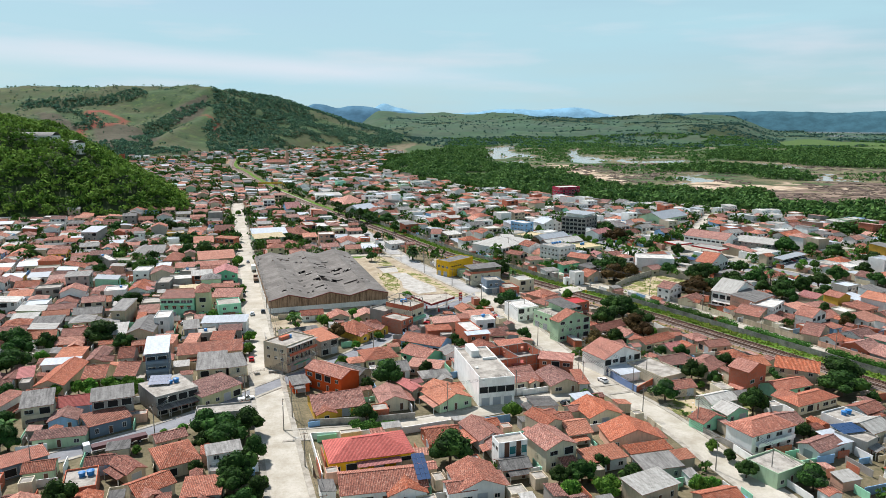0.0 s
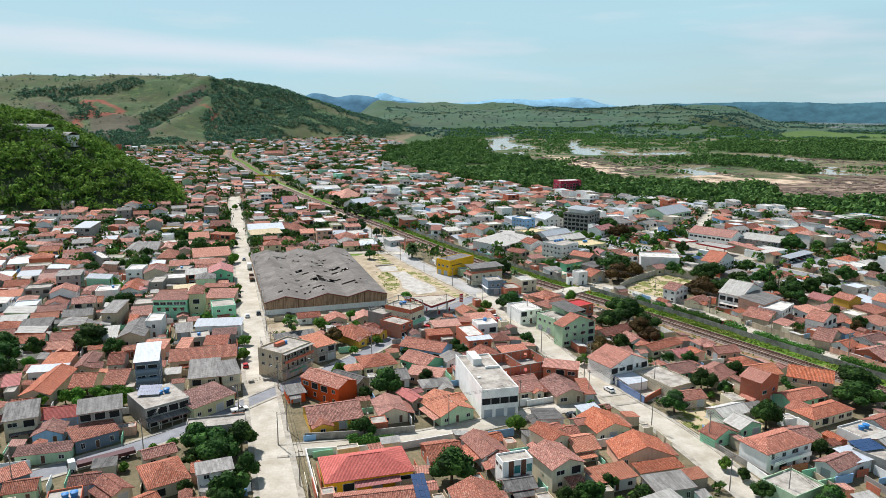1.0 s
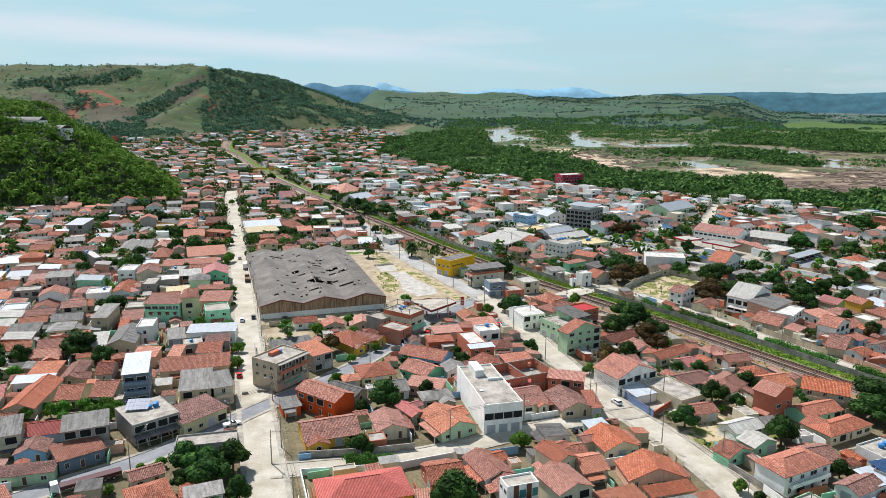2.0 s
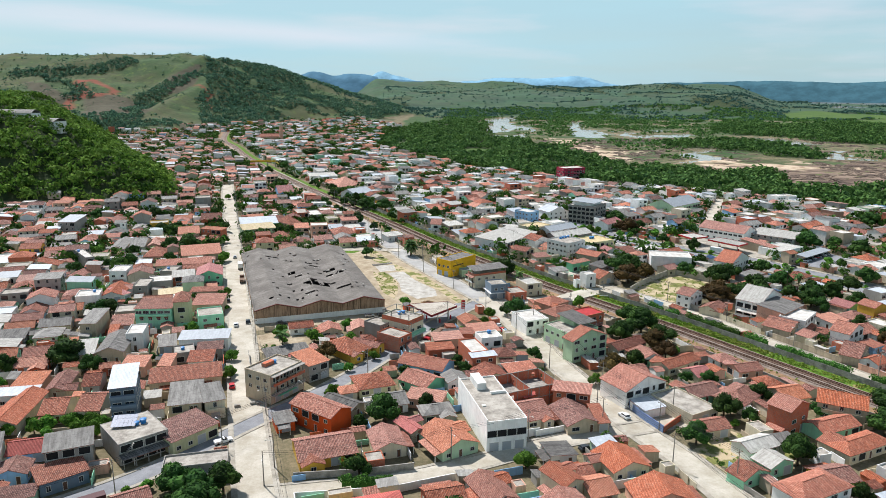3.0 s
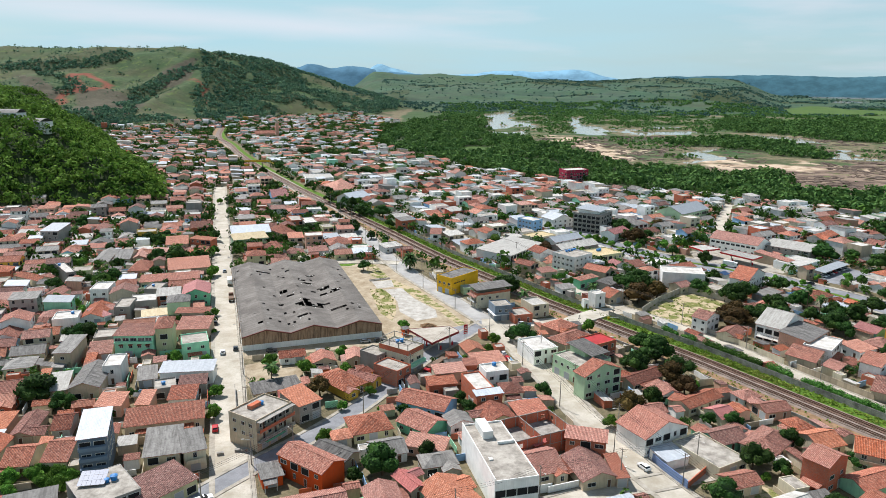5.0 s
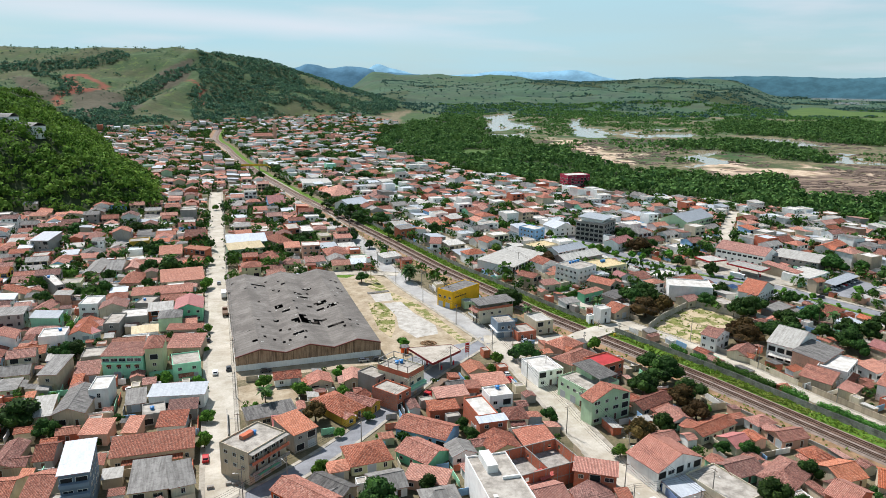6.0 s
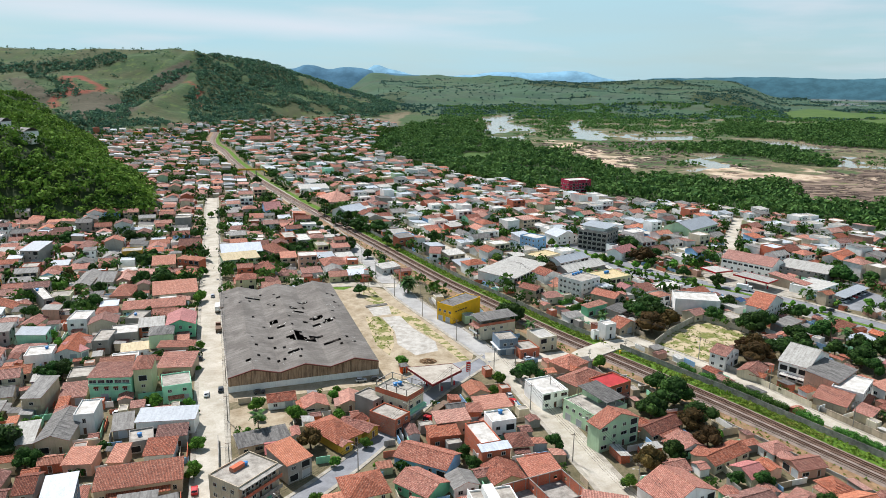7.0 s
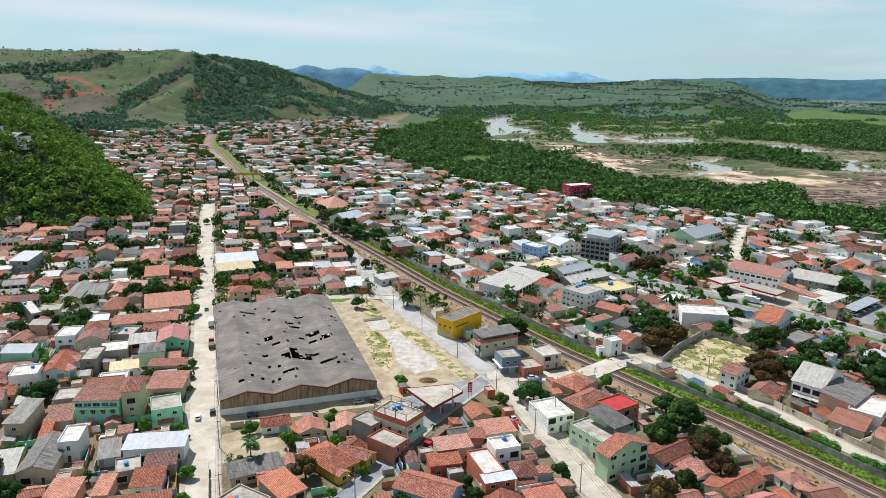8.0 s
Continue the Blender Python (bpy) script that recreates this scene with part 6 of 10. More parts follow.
house(10.2, 266.6, 19, 6.4, 13.0, 6.0, "flat", "brick", "white screed", fronts="-y")
house(21.2, 267.6, 10, 6.7, 8.0, 3.6, "hip", "cream", "dark", fronts="-y")
house(-127.0, 267.7, 18, 5.5, 12.5, 4.0, "shed", "beige", "light fibre", fronts="-y")
house(-92.7, 268.1, 22, 6.8, 8.0, 3.5, "flat", "grey", "screed", fronts="-y")
house(-56.5, 268.8, 26, 15.1, 7.4, 3.0, "shed", "beige", "old fibre", fronts="-y")
house(-84.1, 270.3, 14, 8.3, 6.4, 4.0, "shed", "grey", "dark", fronts="-y")
house(148.3, 271.0, 138, 6.3, 14.7, 3.5, "gable", "beige", "terracotta", fronts="-x")
house(-1.7, 271.4, 13, 9.2, 5.8, 4.0, "shed", "brick", "terracotta", fronts="-y")
house(50.8, 271.5, 119, 5.2, 15.7, 8.4, "gable", "pale green", "orange", fronts="-x")
house(-118.8, 272.2, 101, 18.9, 9.1, 4.5, "gable", "beige", "old fibre", fronts="-x")
house(-35.6, 274.1, 45, 9.5, 16.1, 3.2, "hip", "yellow", "terracotta", fronts="-y")
house(16.3, 276.3, 17, 8.1, 7.1, 6.5, "flat", "white", "white screed", fronts="-y")
house(-28.3, 277.1, 149, 11.6, 4.9, 3.2, "gable", "yellow", "dark", fronts="-x")
house(-102.2, 277.5, 20, 5.6, 9.8, 3.0, "shed", "grey", "fibre", fronts="-y")
house(67.3, 278.5, 34, 15.0, 7.0, 3.0, "gable", "beige", "dark", fronts="-y")
house(1.0, 279.0, 15, 10.6, 6.5, 5.0, "shed", "cream", "pale", fronts="-y")
house(-88.7, 279.0, 8, 17.3, 7.7, 5.0, "shed", "white", "white", fronts="-y")
house(-114.3, 280.3, 12, 5.9, 10.7, 6.5, "flat", "white", "white screed", fronts="-y")
house(-18.6, 280.4, 53, 7.3, 10.7, 5.5, "flat", "brick", "screed", fronts="-y")
house(8.6, 285.9, 5, 4.3, 5.1, 4.5, "shed", "brick", "orange", fronts="-y")
terrace_block = house(48.3, 286.3, 33, 14.8, 13.9, 6.6, "flat", "pale green", "screed", fronts="")
house(154.5, 287.3, 129, 6.9, 12.7, 6.0, "gable", "white", "terracotta", fronts="-x", balcony=True)
house(140.2, 289.0, 43, 8.7, 5.1, 3.0, "shed", "cream", "orange", fronts="-y")
house(-127.7, 290.5, 16, 2.8, 7.2, 3.0, "shed", "brick", "terracotta", fronts="-y")
house(14.9, 291.1, 15, 11.5, 7.9, 4.0, "shed", "cream", "pale", fronts="-y")
house(-25.6, 291.8, 51, 6.7, 8.7, 6.0, "flat", "grey", "screed", fronts="-y")
corner_block = house(-16.1, 292.0, 55, 8.9, 13.4, 8.6, "flat", "cream", "screed", fronts="")
house(-44.6, 292.8, 108, 7.9, 7.7, 3.2, "gable", "cream", "orange", fronts="-x")
house(-136.6, 294.0, 4, 5.8, 14.2, 6.5, "shed", "beige", "fibre", fronts="-y", balcony=True)
house(-33.3, 296.0, 101, 8.8, 6.2, 3.2, "gable", "beige", "pale", fronts="-x")
house(-56.8, 296.7, 18, 9.0, 6.6, 3.0, "gable", "white", "dark", fronts="-y")
house(-128.3, 299.5, 18, 7.8, 10.6, 3.2, "shed", "salmon", "terracotta", fronts="-y")
house(136.2, 299.9, 131, 10.6, 12.8, 3.0, "gable", "beige", "terracotta", fronts="-x")
house(34.6, 301.4, 22, 10.0, 12.7, 5.5, "flat", "white", "white screed", fronts="-y")
house(-94.4, 302.8, 22, 9.5, 10.7, 6.0, "flat", "mint", "screed", fronts="-y")
green_block = house(-115.9, 303.8, 4, 14.0, 10.5, 8.8, "shed", "mint", "terracotta", fronts="")
house(57.5, 304.2, 32, 11.4, 9.0, 6.2, "flat", "brick", "redpaint", fronts="-y")
house(143.8, 304.3, 48, 15.8, 9.9, 5.6, "flat", "white", "white screed", fronts="-y")
house(-106.7, 307.0, 14, 5.8, 12.2, 11.0, "hip", "olive", "terracotta", fronts="-y")
house(48.7, 310.3, 39, 15.9, 9.0, 5.2, "hip", "beige", "terracotta", fronts="-y")
brick_verandas = house(140.8, 313.1, 41, 18.0, 11.2, 6.5, "shed", "salmon", "old fibre", fronts="-y", balcony=True)
house(116.8, 323.2, 46, 10.6, 7.6, 3.0, "gable", "cream", "terracotta", fronts="-y")
house(-101.1, 323.3, 6, 12.1, 12.0, 4.5, "shed", "beige", "terracotta", fronts="-y")
house(46.9, 325.7, 38, 11.5, 9.6, 4.5, "hip", "salmon", "terracotta", fronts="-y")
veranda_house = house(137.4, 325.8, 133, 10.6, 21.3, 7.0, "gable", "white", "light fibre", fronts="-x", balcony=True)
house(-156.5, 330.4, 17, 9.5, 10.0, 5.0, "flat", "white", "white screed", fronts="-y")
lot_house = house(109.8, 333.5, 130, 6.4, 10.5, 6.2, "gable", "white", "terracotta", fronts="-x", balcony=True)
house(-147.0, 338.4, 59, 3.4, 11.2, 3.5, "shed", "white", "red", fronts="-y")
house(-123.8, 338.9, 21, 9.6, 7.0, 3.5, "shed", "white", "tan", fronts="-y")
house(-107.9, 341.1, 5, 13.6, 5.5, 4.0, "shed", "beige", "terracotta", fronts="-y")
house(-149.6, 341.6, 102, 17.9, 8.8, 3.5, "gable", "white", "orange", fronts="-x")
house(32.3, 343.7, 20, 8.6, 9.2, 3.4, "flat", "brick", "screed", fronts="-y")
house(-138.9, 345.9, 10, 6.3, 13.4, 5.5, "flat", "grey", "screed", fronts="-y")
slate_shop = house(24.4, 346.4, 15, 7.9, 8.7, 6.4, "flat", "slate", "screed", fronts="")
house(40.3, 352.1, 22, 8.2, 10.8, 5.5, "flat", "cream", "light fibre", fronts="-y")
house(-134.3, 354.7, 18, 10.6, 11.0, 5.0, "flat", "grey", "white screed", fronts="-y")
house(148.6, 361.9, 43, 12.7, 3.2, 3.4, "gable", "white", "orange", fronts="-y")
house(-125.9, 361.9, 19, 9.8, 9.6, 5.5, "shed", "brick", "light fibre", fronts="-y")
house(-114.7, 366.2, 106, 16.0, 11.5, 6.0, "gable", "green", "red", fronts="-x")
house(-158.5, 367.1, 9, 8.0, 11.9, 6.5, "flat", "white", "white screed", fronts="-y")
house(-180.2, 367.2, 91, 12.7, 7.0, 3.5, "gable", "cream", "orange", fronts="-x")
house(174.7, 370.3, 35, 16.2, 9.5, 4.0, "hip", "cream", "terracotta", fronts="-y")
house(79.7, 371.5, 122, 7.7, 12.3, 3.5, "gable", "beige", "terracotta", fronts="-x")
gallery_house = house(21.2, 364.6, 26, 17.4, 7.0, 6.2, "flat", "cream", "screed", rise=0.2, fronts="", label="cream two-storey house with a roofed brick gallery on top")
house(-136.1, 372.6, 1, 7.3, 10.7, 5.0, "flat", "grey", "screed", fronts="-y")
house(154.2, 374.3, 37, 15.6, 6.4, 3.5, "shed", "grey", "fibre", fronts="-y")
house(83.3, 392.1, 45, 12.1, 7.6, 3.5, "shed", "grey", "old fibre", fronts="-y")
house(-136.7, 392.6, 17, 27.0, 10.0, 3.5, "shed", "beige", "terracotta", fronts="-y")
house(-205.1, 392.6, 151, 18.7, 6.6, 3.5, "gable", "cream", "terracotta", fronts="-x")
house(152.4, 392.9, 135, 9.0, 21.0, 7.2, "gable", "white", "orange", fronts="-x", balcony=True)
yellow_block = house(6.8, 388.6, 48, 20.0, 9.4, 8.2, "flat", "vivid yellow", "old fibre", rise=0.3, fronts="")
house(71.6, 394.6, 36, 13.1, 4.4, 4.6, "shed", "green", "pale", fronts="-y")
house(121.5, 399.0, -11, 20.5, 13.2, 7.4, "flat", "white", "white screed", fronts="")
house(-192.4, 399.5, 40, 4.3, 22.6, 6.0, "flat", "grey", "white screed", fronts="-y")
house(80.7, 407.0, 137, 12.9, 9.0, 6.0, "gable", "beige", "orange", fronts="-x", balcony=True)
house(54.0, 412.0, 19, 8.6, 7.3, 3.5, "shed", "cream", "orange", fronts="-y")
house(124.6, 413.9, 28, 16.9, 8.1, 5.6, "gable", "white", "orange", fronts="-y", balcony=True)
house(-159.7, 414.1, 9, 9.5, 17.5, 3.5, "hip", "salmon", "terracotta", fronts="-y")
house(-136.2, 418.3, 21, 20.6, 18.0, 3.5, "shed", "beige", "pale", fronts="-y")
house(44.7, 418.8, 138, 10.0, 7.6, 5.6, "gable", "beige", "dark", fronts="-x", balcony=True)
white_flats = house(70.3, 426.0, 41, 15.4, 14.9, 9.2, "flat", "white", "screed", fronts="")
house(106.0, 426.3, 25, 9.9, 9.8, 3.5, "shed", "white", "dark", fronts="-y")
house(197.5, 433.5, 36, 22.0, 15.0, 3.8, "flat", "white", "light fibre", fronts="-y")
house(116.7, 430.8, 25, 16.2, 9.6, 3.5, "flat", "white", "white screed", fronts="-y")
house(-188.1, 434.5, 102, 27.1, 8.0, 3.5, "gable", "cream", "fibre", fronts="-x")
house(-177.4, 437.1, 6, 8.0, 17.1, 3.4, "gable", "cream", "fibre", fronts="-y")
house(188.0, 441.0, 36, 7.0, 20.0, 4.0, "shed", "beige", "orange", fronts="-y")
house(-170.5, 439.9, 105, 17.8, 6.4, 3.5, "gable", "salmon", "pale", fronts="-x")
house(89.7, 441.7, 30, 18.1, 14.9, 6.0, "flat", "olive", "tan", fronts="-y")
house(-139.8, 447.1, 6, 12.0, 7.1, 3.0, "shed", "beige", "terracotta", fronts="-y")
house(-98.8, 459.7, 121, 17.2, 7.5, 3.5, "gable", "beige", "dark", fronts="-x")
open_shed = house(39.5, 457.0, 55, 40.0, 22.0, 5.2, "shed", "white", "light fibre", rise=1.2, fronts="")
house(207.5, 462.2, -43, 25.9, 16.0, 5.6, "shed", "grey", "light fibre", fronts="-y")
house(78.1, 463.2, 35, 30.1, 11.5, 5.0, "gable", "grey", "light fibre", fronts="-y")
house(-31.7, 465.0, 33, 11.5, 8.2, 3.5, "shed", "white", "light fibre", fronts="-y")
house(-144.5, 468.1, -20, 14.9, 5.9, 6.0, "shed", "brick", "pale", fronts="-y")
house(-160.5, 468.7, 19, 12.1, 16.0, 4.0, "shed", "beige", "pale", fronts="-y")
house(-78.4, 469.9, 14, 10.4, 10.1, 8.6, "flat", "salmon", "white screed", fronts="-y")
house(-63.9, 471.6, 20, 13.1, 15.7, 4.0, "hip", "white", "terracotta", fronts="-y")
long_hall = house(181.3, 473.2, -46, 29.1, 17.1, 7.0, "gable", "white", "orange", fronts="")
house(-118.3, 473.7, 25, 20.1, 12.7, 6.0, "shed", "pale green", "tan", fronts="-y")
house(73.7, 476.9, 37, 23.8, 11.0, 6.0, "gable", "white", "white", fronts="-y", balcony=True)
house(-90.9, 476.9, 16, 8.7, 10.8, 6.0, "shed", "beige", "pale", fronts="-y", balcony=True)
house(-238.7, 479.3, 2, 10.3, 16.8, 9.0, "shed", "grey", "white", fronts="-y")
house(60.5, 488.9, 39, 17.8, 12.5, 5.0, "flat", "cream", "tan", fronts="-y")
house(-4.2, 490.2, -6, 6.5, 12.2, 6.4, "gable", "white", "orange", fronts="-y", balcony=True)
house(241.7, 490.5, 38, 23.0, 9.0, 6.0, "gable", "white", "orange", fronts="-y", balcony=True)
house(-122.3, 491.9, 19, 23.4, 16.9, 6.0, "shed", "mint", "white", fronts="-y")
house(-102.8, 492.7, 41, 9.2, 20.1, 6.0, "hip", "beige", "terracotta", fronts="-y", balcony=True)
house(-231.9, 501.8, -9, 10.7, 8.2, 4.0, "gable", "white", "fibre", fronts="-y")
house(112.6, 503.7, 47, 18.7, 9.9, 5.0, "gable", "white", "red", fronts="-y")
house(-222.1, 506.2, 11, 8.3, 15.4, 4.0, "hip", "orange", "orange", fronts="-y")
house(-76.4, 506.3, 24, 7.1, 10.6, 6.0, "flat", "olive", "screed", fronts="-y")
house(-158.0, 506.6, 12, 12.4, 14.0, 6.0, "gable", "brick", "dark", fronts="-y")
blue_flats = house(58.8, 520.1, 41, 9.9, 13.7, 9.0, "flat", "blue", "white screed", fronts="")
house(-91.2, 524.1, 21, 8.5, 19.1, 6.0, "flat", "grey", "white screed", fronts="-y")
house(-25.5, 526.2, 32, 10.9, 8.5, 7.0, "shed", "brick", "fibre", fronts="-y")
frame_block = house(103.0, 528.9, 55, 20.5, 19.6, 12.4, "flat", "grey", "white screed", fronts="")
house(-101.5, 530.5, 22, 8.6, 17.7, 6.0, "flat", "brick", "screed", fronts="-y")
house(80.7, 542.5, 115, 14.6, 16.3, 6.0, "gable", "white", "white", fronts="-x", balcony=True)
house(179.8, 572.2, 41, 37.1, 21.0, 7.0, "gable", "pale green", "white", fronts="-y")
house(-137.6, 591.5, 15, 9.4, 11.5, 6.0, "shed", "white", "orange", fronts="-y", balcony=True)
house(-72.6, 625.0, 51, 21.7, 16.3, 6.0, "gable", "white", "white", fronts="-y", balcony=True)
house(-135.0, 629.2, 21, 12.6, 22.0, 6.0, "gable", "blue", "red", fronts="-y")
house(-90.8, 685.7, 27, 23.9, 33.8, 4.0, "hip", "cream", "pale", fronts="-y")
house(-121.1, 742.6, 16, 26.6, 30.5, 5.0, "flat", "white", "light fibre", fronts="-y")
house(133.0, 764.0, 22, 25.0, 15.0, 11.0, "flat", "pink", "white screed", fronts="-y-x")
tank(-84.5, 153.5, 3.85, 0.8)
tank(-82.8, 154.2, 3.85, 0.9)
tank(114.9, 190.5, 3.25, 0.8)
tank(116.6, 191.3, 3.25, 0.9)
tank(-83.6, 206.4, 6.05, 0.7)
tank(-82.3, 207.6, 6.05, 0.9)
tank(-54.4, 242.4, 9.25, 0.7)
tank(-93.2, 268.0, 3.55, 0.7)
tank(16.5, 278.4, 6.55, 0.8)
tank(-155.3, 332.9, 5.05, 0.7)
tank(-137.3, 372.7, 5.05, 0.7)
tank(-197.7, 404.0, 6.05, 0.8)
tank(88.0, 443.8, 6.05, 0.9)
tank(89.5, 444.7, 6.05, 0.9)

# ---- what sets single buildings apart ----
# the tall white hall on the cross street
dress(white_hall, 11.4, 29.2, "-y", "dark", (-4.2, -1.4, 1.4, 4.2), (4.2,))
dress(white_hall, 11.4, 29.2, "-y", "roller_door", (-3.6, 0.0, 3.6), (0.15,))
block(white_hall, "parapet", (-5.7, -14.6, 8.9, -5.5, 14.6, 9.5), WALLS["white"])
block(white_hall, "stair_tower", (-2.2, 6.0, 8.45, 0.6, 13.8, 10.6), WALLS["white"])
block(white_hall, "roof_step", (0.8, 2.5, 8.45, 5.4, 3.0, 9.2), WALLS["white"])
block(white_hall, "hatch", (-3.9, -4.8, 8.45, -2.8, -3.5, 8.75), M_FRAME)
# the modern house with brown cladding
for u in (-1.7, 1.5):
    block(modern_house, "cladding_panel", (u - 0.65, -2.31, 2.9, u + 0.65, -2.26, 6.9), M_CLAD)
block(modern_house, "glass_front", (-0.9, -2.3, 3.6, 0.7, -2.262, 5.6), M_TEAL)
block(modern_house, "glass_front", (2.3, -2.3, 3.6, 3.7, -2.262, 5.6), M_TEAL)
# black sheet on the wall for the shade inside the porch
block(modern_house, "porch_opening", (-3.0, -2.3, 0.1, 3.5, -2.262, 2.5), M_DARK)
dress(modern_house, 7.8, 4.5, "-x", "window", (-1.2, 1.0), (4.6,))
# slate block: openings on every floor, the top ones blacked in as shade
dress(slate_block, 6.7, 14.2, "-y", "dark", (-1.7, 1.7), (8.9,))
dress(slate_block, 6.7, 14.2, "-y", "wide", (-1.6, 1.6), (6.2, 3.4))
dress(slate_block, 6.7, 14.2, "-y", "roller_door", (0.0,), (0.15,))
dress(slate_block, 6.7, 14.2, "+x", "window", (-4.5, -1.5, 1.5, 4.5), (3.8, 6.6, 9.4))
for s in (3.0, 5.95, 8.85):
    block(slate_block, "balcony", (-3.3, -8.3, s - 0.15, 3.3, -7.11, s + 0.8), WALLS["slate"])
# grey corner block: open brick gallery under the slab, shops below
for z in (6.1, 3.1):
    dress(grey_block, 14.0, 11.0, "-y", "door", (-4.2, 0.2, 4.0), (z,))
    dress(grey_block, 14.0, 11.0, "-y", "window", (-2.0, 2.2), (z + 0.9,))
    block(grey_block, "balcony", (-6.9, -6.9, z - 0.2, 6.9, -5.51, z - 0.02), M_CONC)
    block(grey_block, "balcony_rail", (-6.9, -6.9, z - 0.02, 6.9, -6.78, z + 0.9), WALLS["brick"] if z > 5 else M_CONC)
for u in (-6.0, -3.0, 0.0, 3.0, 6.0):
    block(grey_block, "column", (u - 0.12, -6.9, 7.0, u + 0.12, -6.66, 9.1), M_CONC)
block(grey_block, "overhang", (-7.0, -7.1, 9.1, 7.0, -5.51, 9.3), M_CONC)
dress(grey_block, 14.0, 11.0, "-y", "roller_door", (-4.0, -0.6, 3.6), (0.15,))
block(grey_block, "awning", (-5.0, -7.4, 2.6, 2.5, -5.52, 2.68), WALLS["green"], "faded green shop awning")
block(grey_block, "roof_wall", (-2.6, 1.0, 9.25, 1.4, 2.6, 10.4), WALLS["brick"])
# flat black sheets stand for the shaded depth of the top gallery
dress(grey_block, 14.0, 11.0, "-y", "dark", (-4.5, -1.5, 1.5, 4.5), (7.0,))
dress(grey_block, 14.0, 11.0, "+x", "dark", (-3.4, 0.0, 3.4), (7.0,))
dress(grey_block, 14.0, 11.0, "-x", "window", (-3.2, 0.2, 3.2), (4.0, 7.0))
# terrace block: dark roof on posts over half of the top floor
mb = MB()
mb.slabs([(-1.5, -6.4, 9.3), (7.2, -6.4, 9.3), (7.2, 6.8, 10.2), (-1.5, 6.8, 10.2)], 0.1)
part("upper_roof", mb, ROOFS["old fibre"], terrace_block)
for x, y in ((-1.3, -6.2), (7.0, -6.2), (-1.3, 6.5), (7.0, 6.5), (2.8, -6.2)):
    block(terrace_block, "post", (x - 0.1, y - 0.1, 6.6, x + 0.1, y + 0.1, 9.25), M_CONC)
block(terrace_block, "upper_wall", (0.5, -1.0, 6.65, 7.2, 6.6, 9.25), WALLS["pale green"])
dress(terrace_block, 14.8, 13.9, "-x", "window", (-5, -2, 1, 4), (4.2,))
dress(terrace_block, 14.8, 13.9, "-x", "roller_door", (-4.5, 0.5), (0.15,))
dress(terrace_block, 14.8, 13.9, "-x", "door", (4.2,), (0.15,))
# corner block at the filling station: brick parapet, bare frame on the roof
for k in range(4):
    for x in (-4.2, 4.2):
        block(corner_block, "post", (x - 0.12, -6.4 + k * 4.2, 9.1, x + 0.12, -6.16 + k * 4.2, 11.0), M_CONC)
for x in (-4.2, 4.2):
    block(corner_block, "roof_beam", (x - 0.1, -6.4, 11.0, x + 0.1, 6.5, 11.2), M_CONC)
for y in (-6.3, 6.4):
    block(corner_block, "roof_beam", (-4.1, y - 0.1, 11.0, 4.1, y + 0.1, 11.18), M_CONC)
block(corner_block, "brick_band", (-4.5, -6.76, 7.2, 4.5, -6.72, 9.0), WALLS["brick"])
block(corner_block, "brick_band", (-4.5, -6.7, 7.2, -4.47, 6.7, 9.0), WALLS["brick"])
dress(corner_block, 8.9, 13.4, "-y", "wide", (-2.6, 1.6), (4.2,))
dress(corner_block, 8.9, 13.4, "-y", "roller_door", (-2.6, 1.6), (0.15,))
dress(corner_block, 8.9, 13.4, "-x", "window", (-4, 0, 4), (4.2,))
block(corner_block, "balcony", (-4.4, -8.0, 2.9, 4.4, -6.72, 3.9), WALLS["mint"])
block(corner_block, "awning", (-4.6, -8.6, 2.7, 4.6, -6.75, 2.8), M_FRAME)
tank(-17.5, 293.5, 8.7, 0.8)
tank(-16.0, 294.4, 8.7, 0.8)
# yellow block beside the railway street: small dark windows and a band of dark lettering bars
dress(yellow_block, 20.0, 9.4, "-x", "window", (-3.0, 0.0, 3.0), (4.6,))
dress(yellow_block, 20.0, 9.4, "-x", "roller_door", (-2.6, 1.8), (0.15,))
for k in range(5):
    block(yellow_block, "lettering_bar", (-8.2 + k * 1.7, -4.76, 5.2, -7.0 + k * 1.7, -4.71, 5.8), M_DARK)
# cream house with a brick gallery under a raised sheet roof
block(gallery_house, "brick_parapet", (-8.7, -3.55, 6.2, 8.7, -3.35, 7.3), WALLS["brick"])
block(gallery_house, "brick_parapet", (-8.75, -3.3, 6.2, -8.55, 3.4, 7.3), WALLS["brick"])
for u in (-8.5, -4.2, 0.0, 4.2, 8.5):
    for v in (-3.4, 3.3):
        block(gallery_house, "post", (u - 0.11, v - 0.11, 6.2, u + 0.11, v + 0.11, 9.0), M_CONC)
block(gallery_house, "inner_wall", (-8.2, 0.6, 6.25, 8.2, 0.8, 8.8), WALLS["beige"])
mb = MB()
mb.slabs([(-9.4, -4.3, 9.0), (9.4, -4.3, 9.0), (9.4, 4.2, 9.7), (-9.4, 4.2, 9.7)], 0.1)
part("upper_roof", mb, ROOFS["old fibre"], gallery_house)
dress(gallery_house, 17.4, 7.0, "-y", "window", (-6.2, -2.2, 1.8), (4.0,))
dress(gallery_house, 17.4, 7.0, "-x", "door", (-1.5, 1.5), (3.1, 0.15))
block(gallery_house, "balcony", (-10.3, -3.4, 2.9, -8.72, 3.4, 3.1), M_CONC)
block(gallery_house, "balcony_rail", (-10.3, -3.4, 3.1, -10.18, 3.4, 4.0), WALLS["white"])
mb = MB()
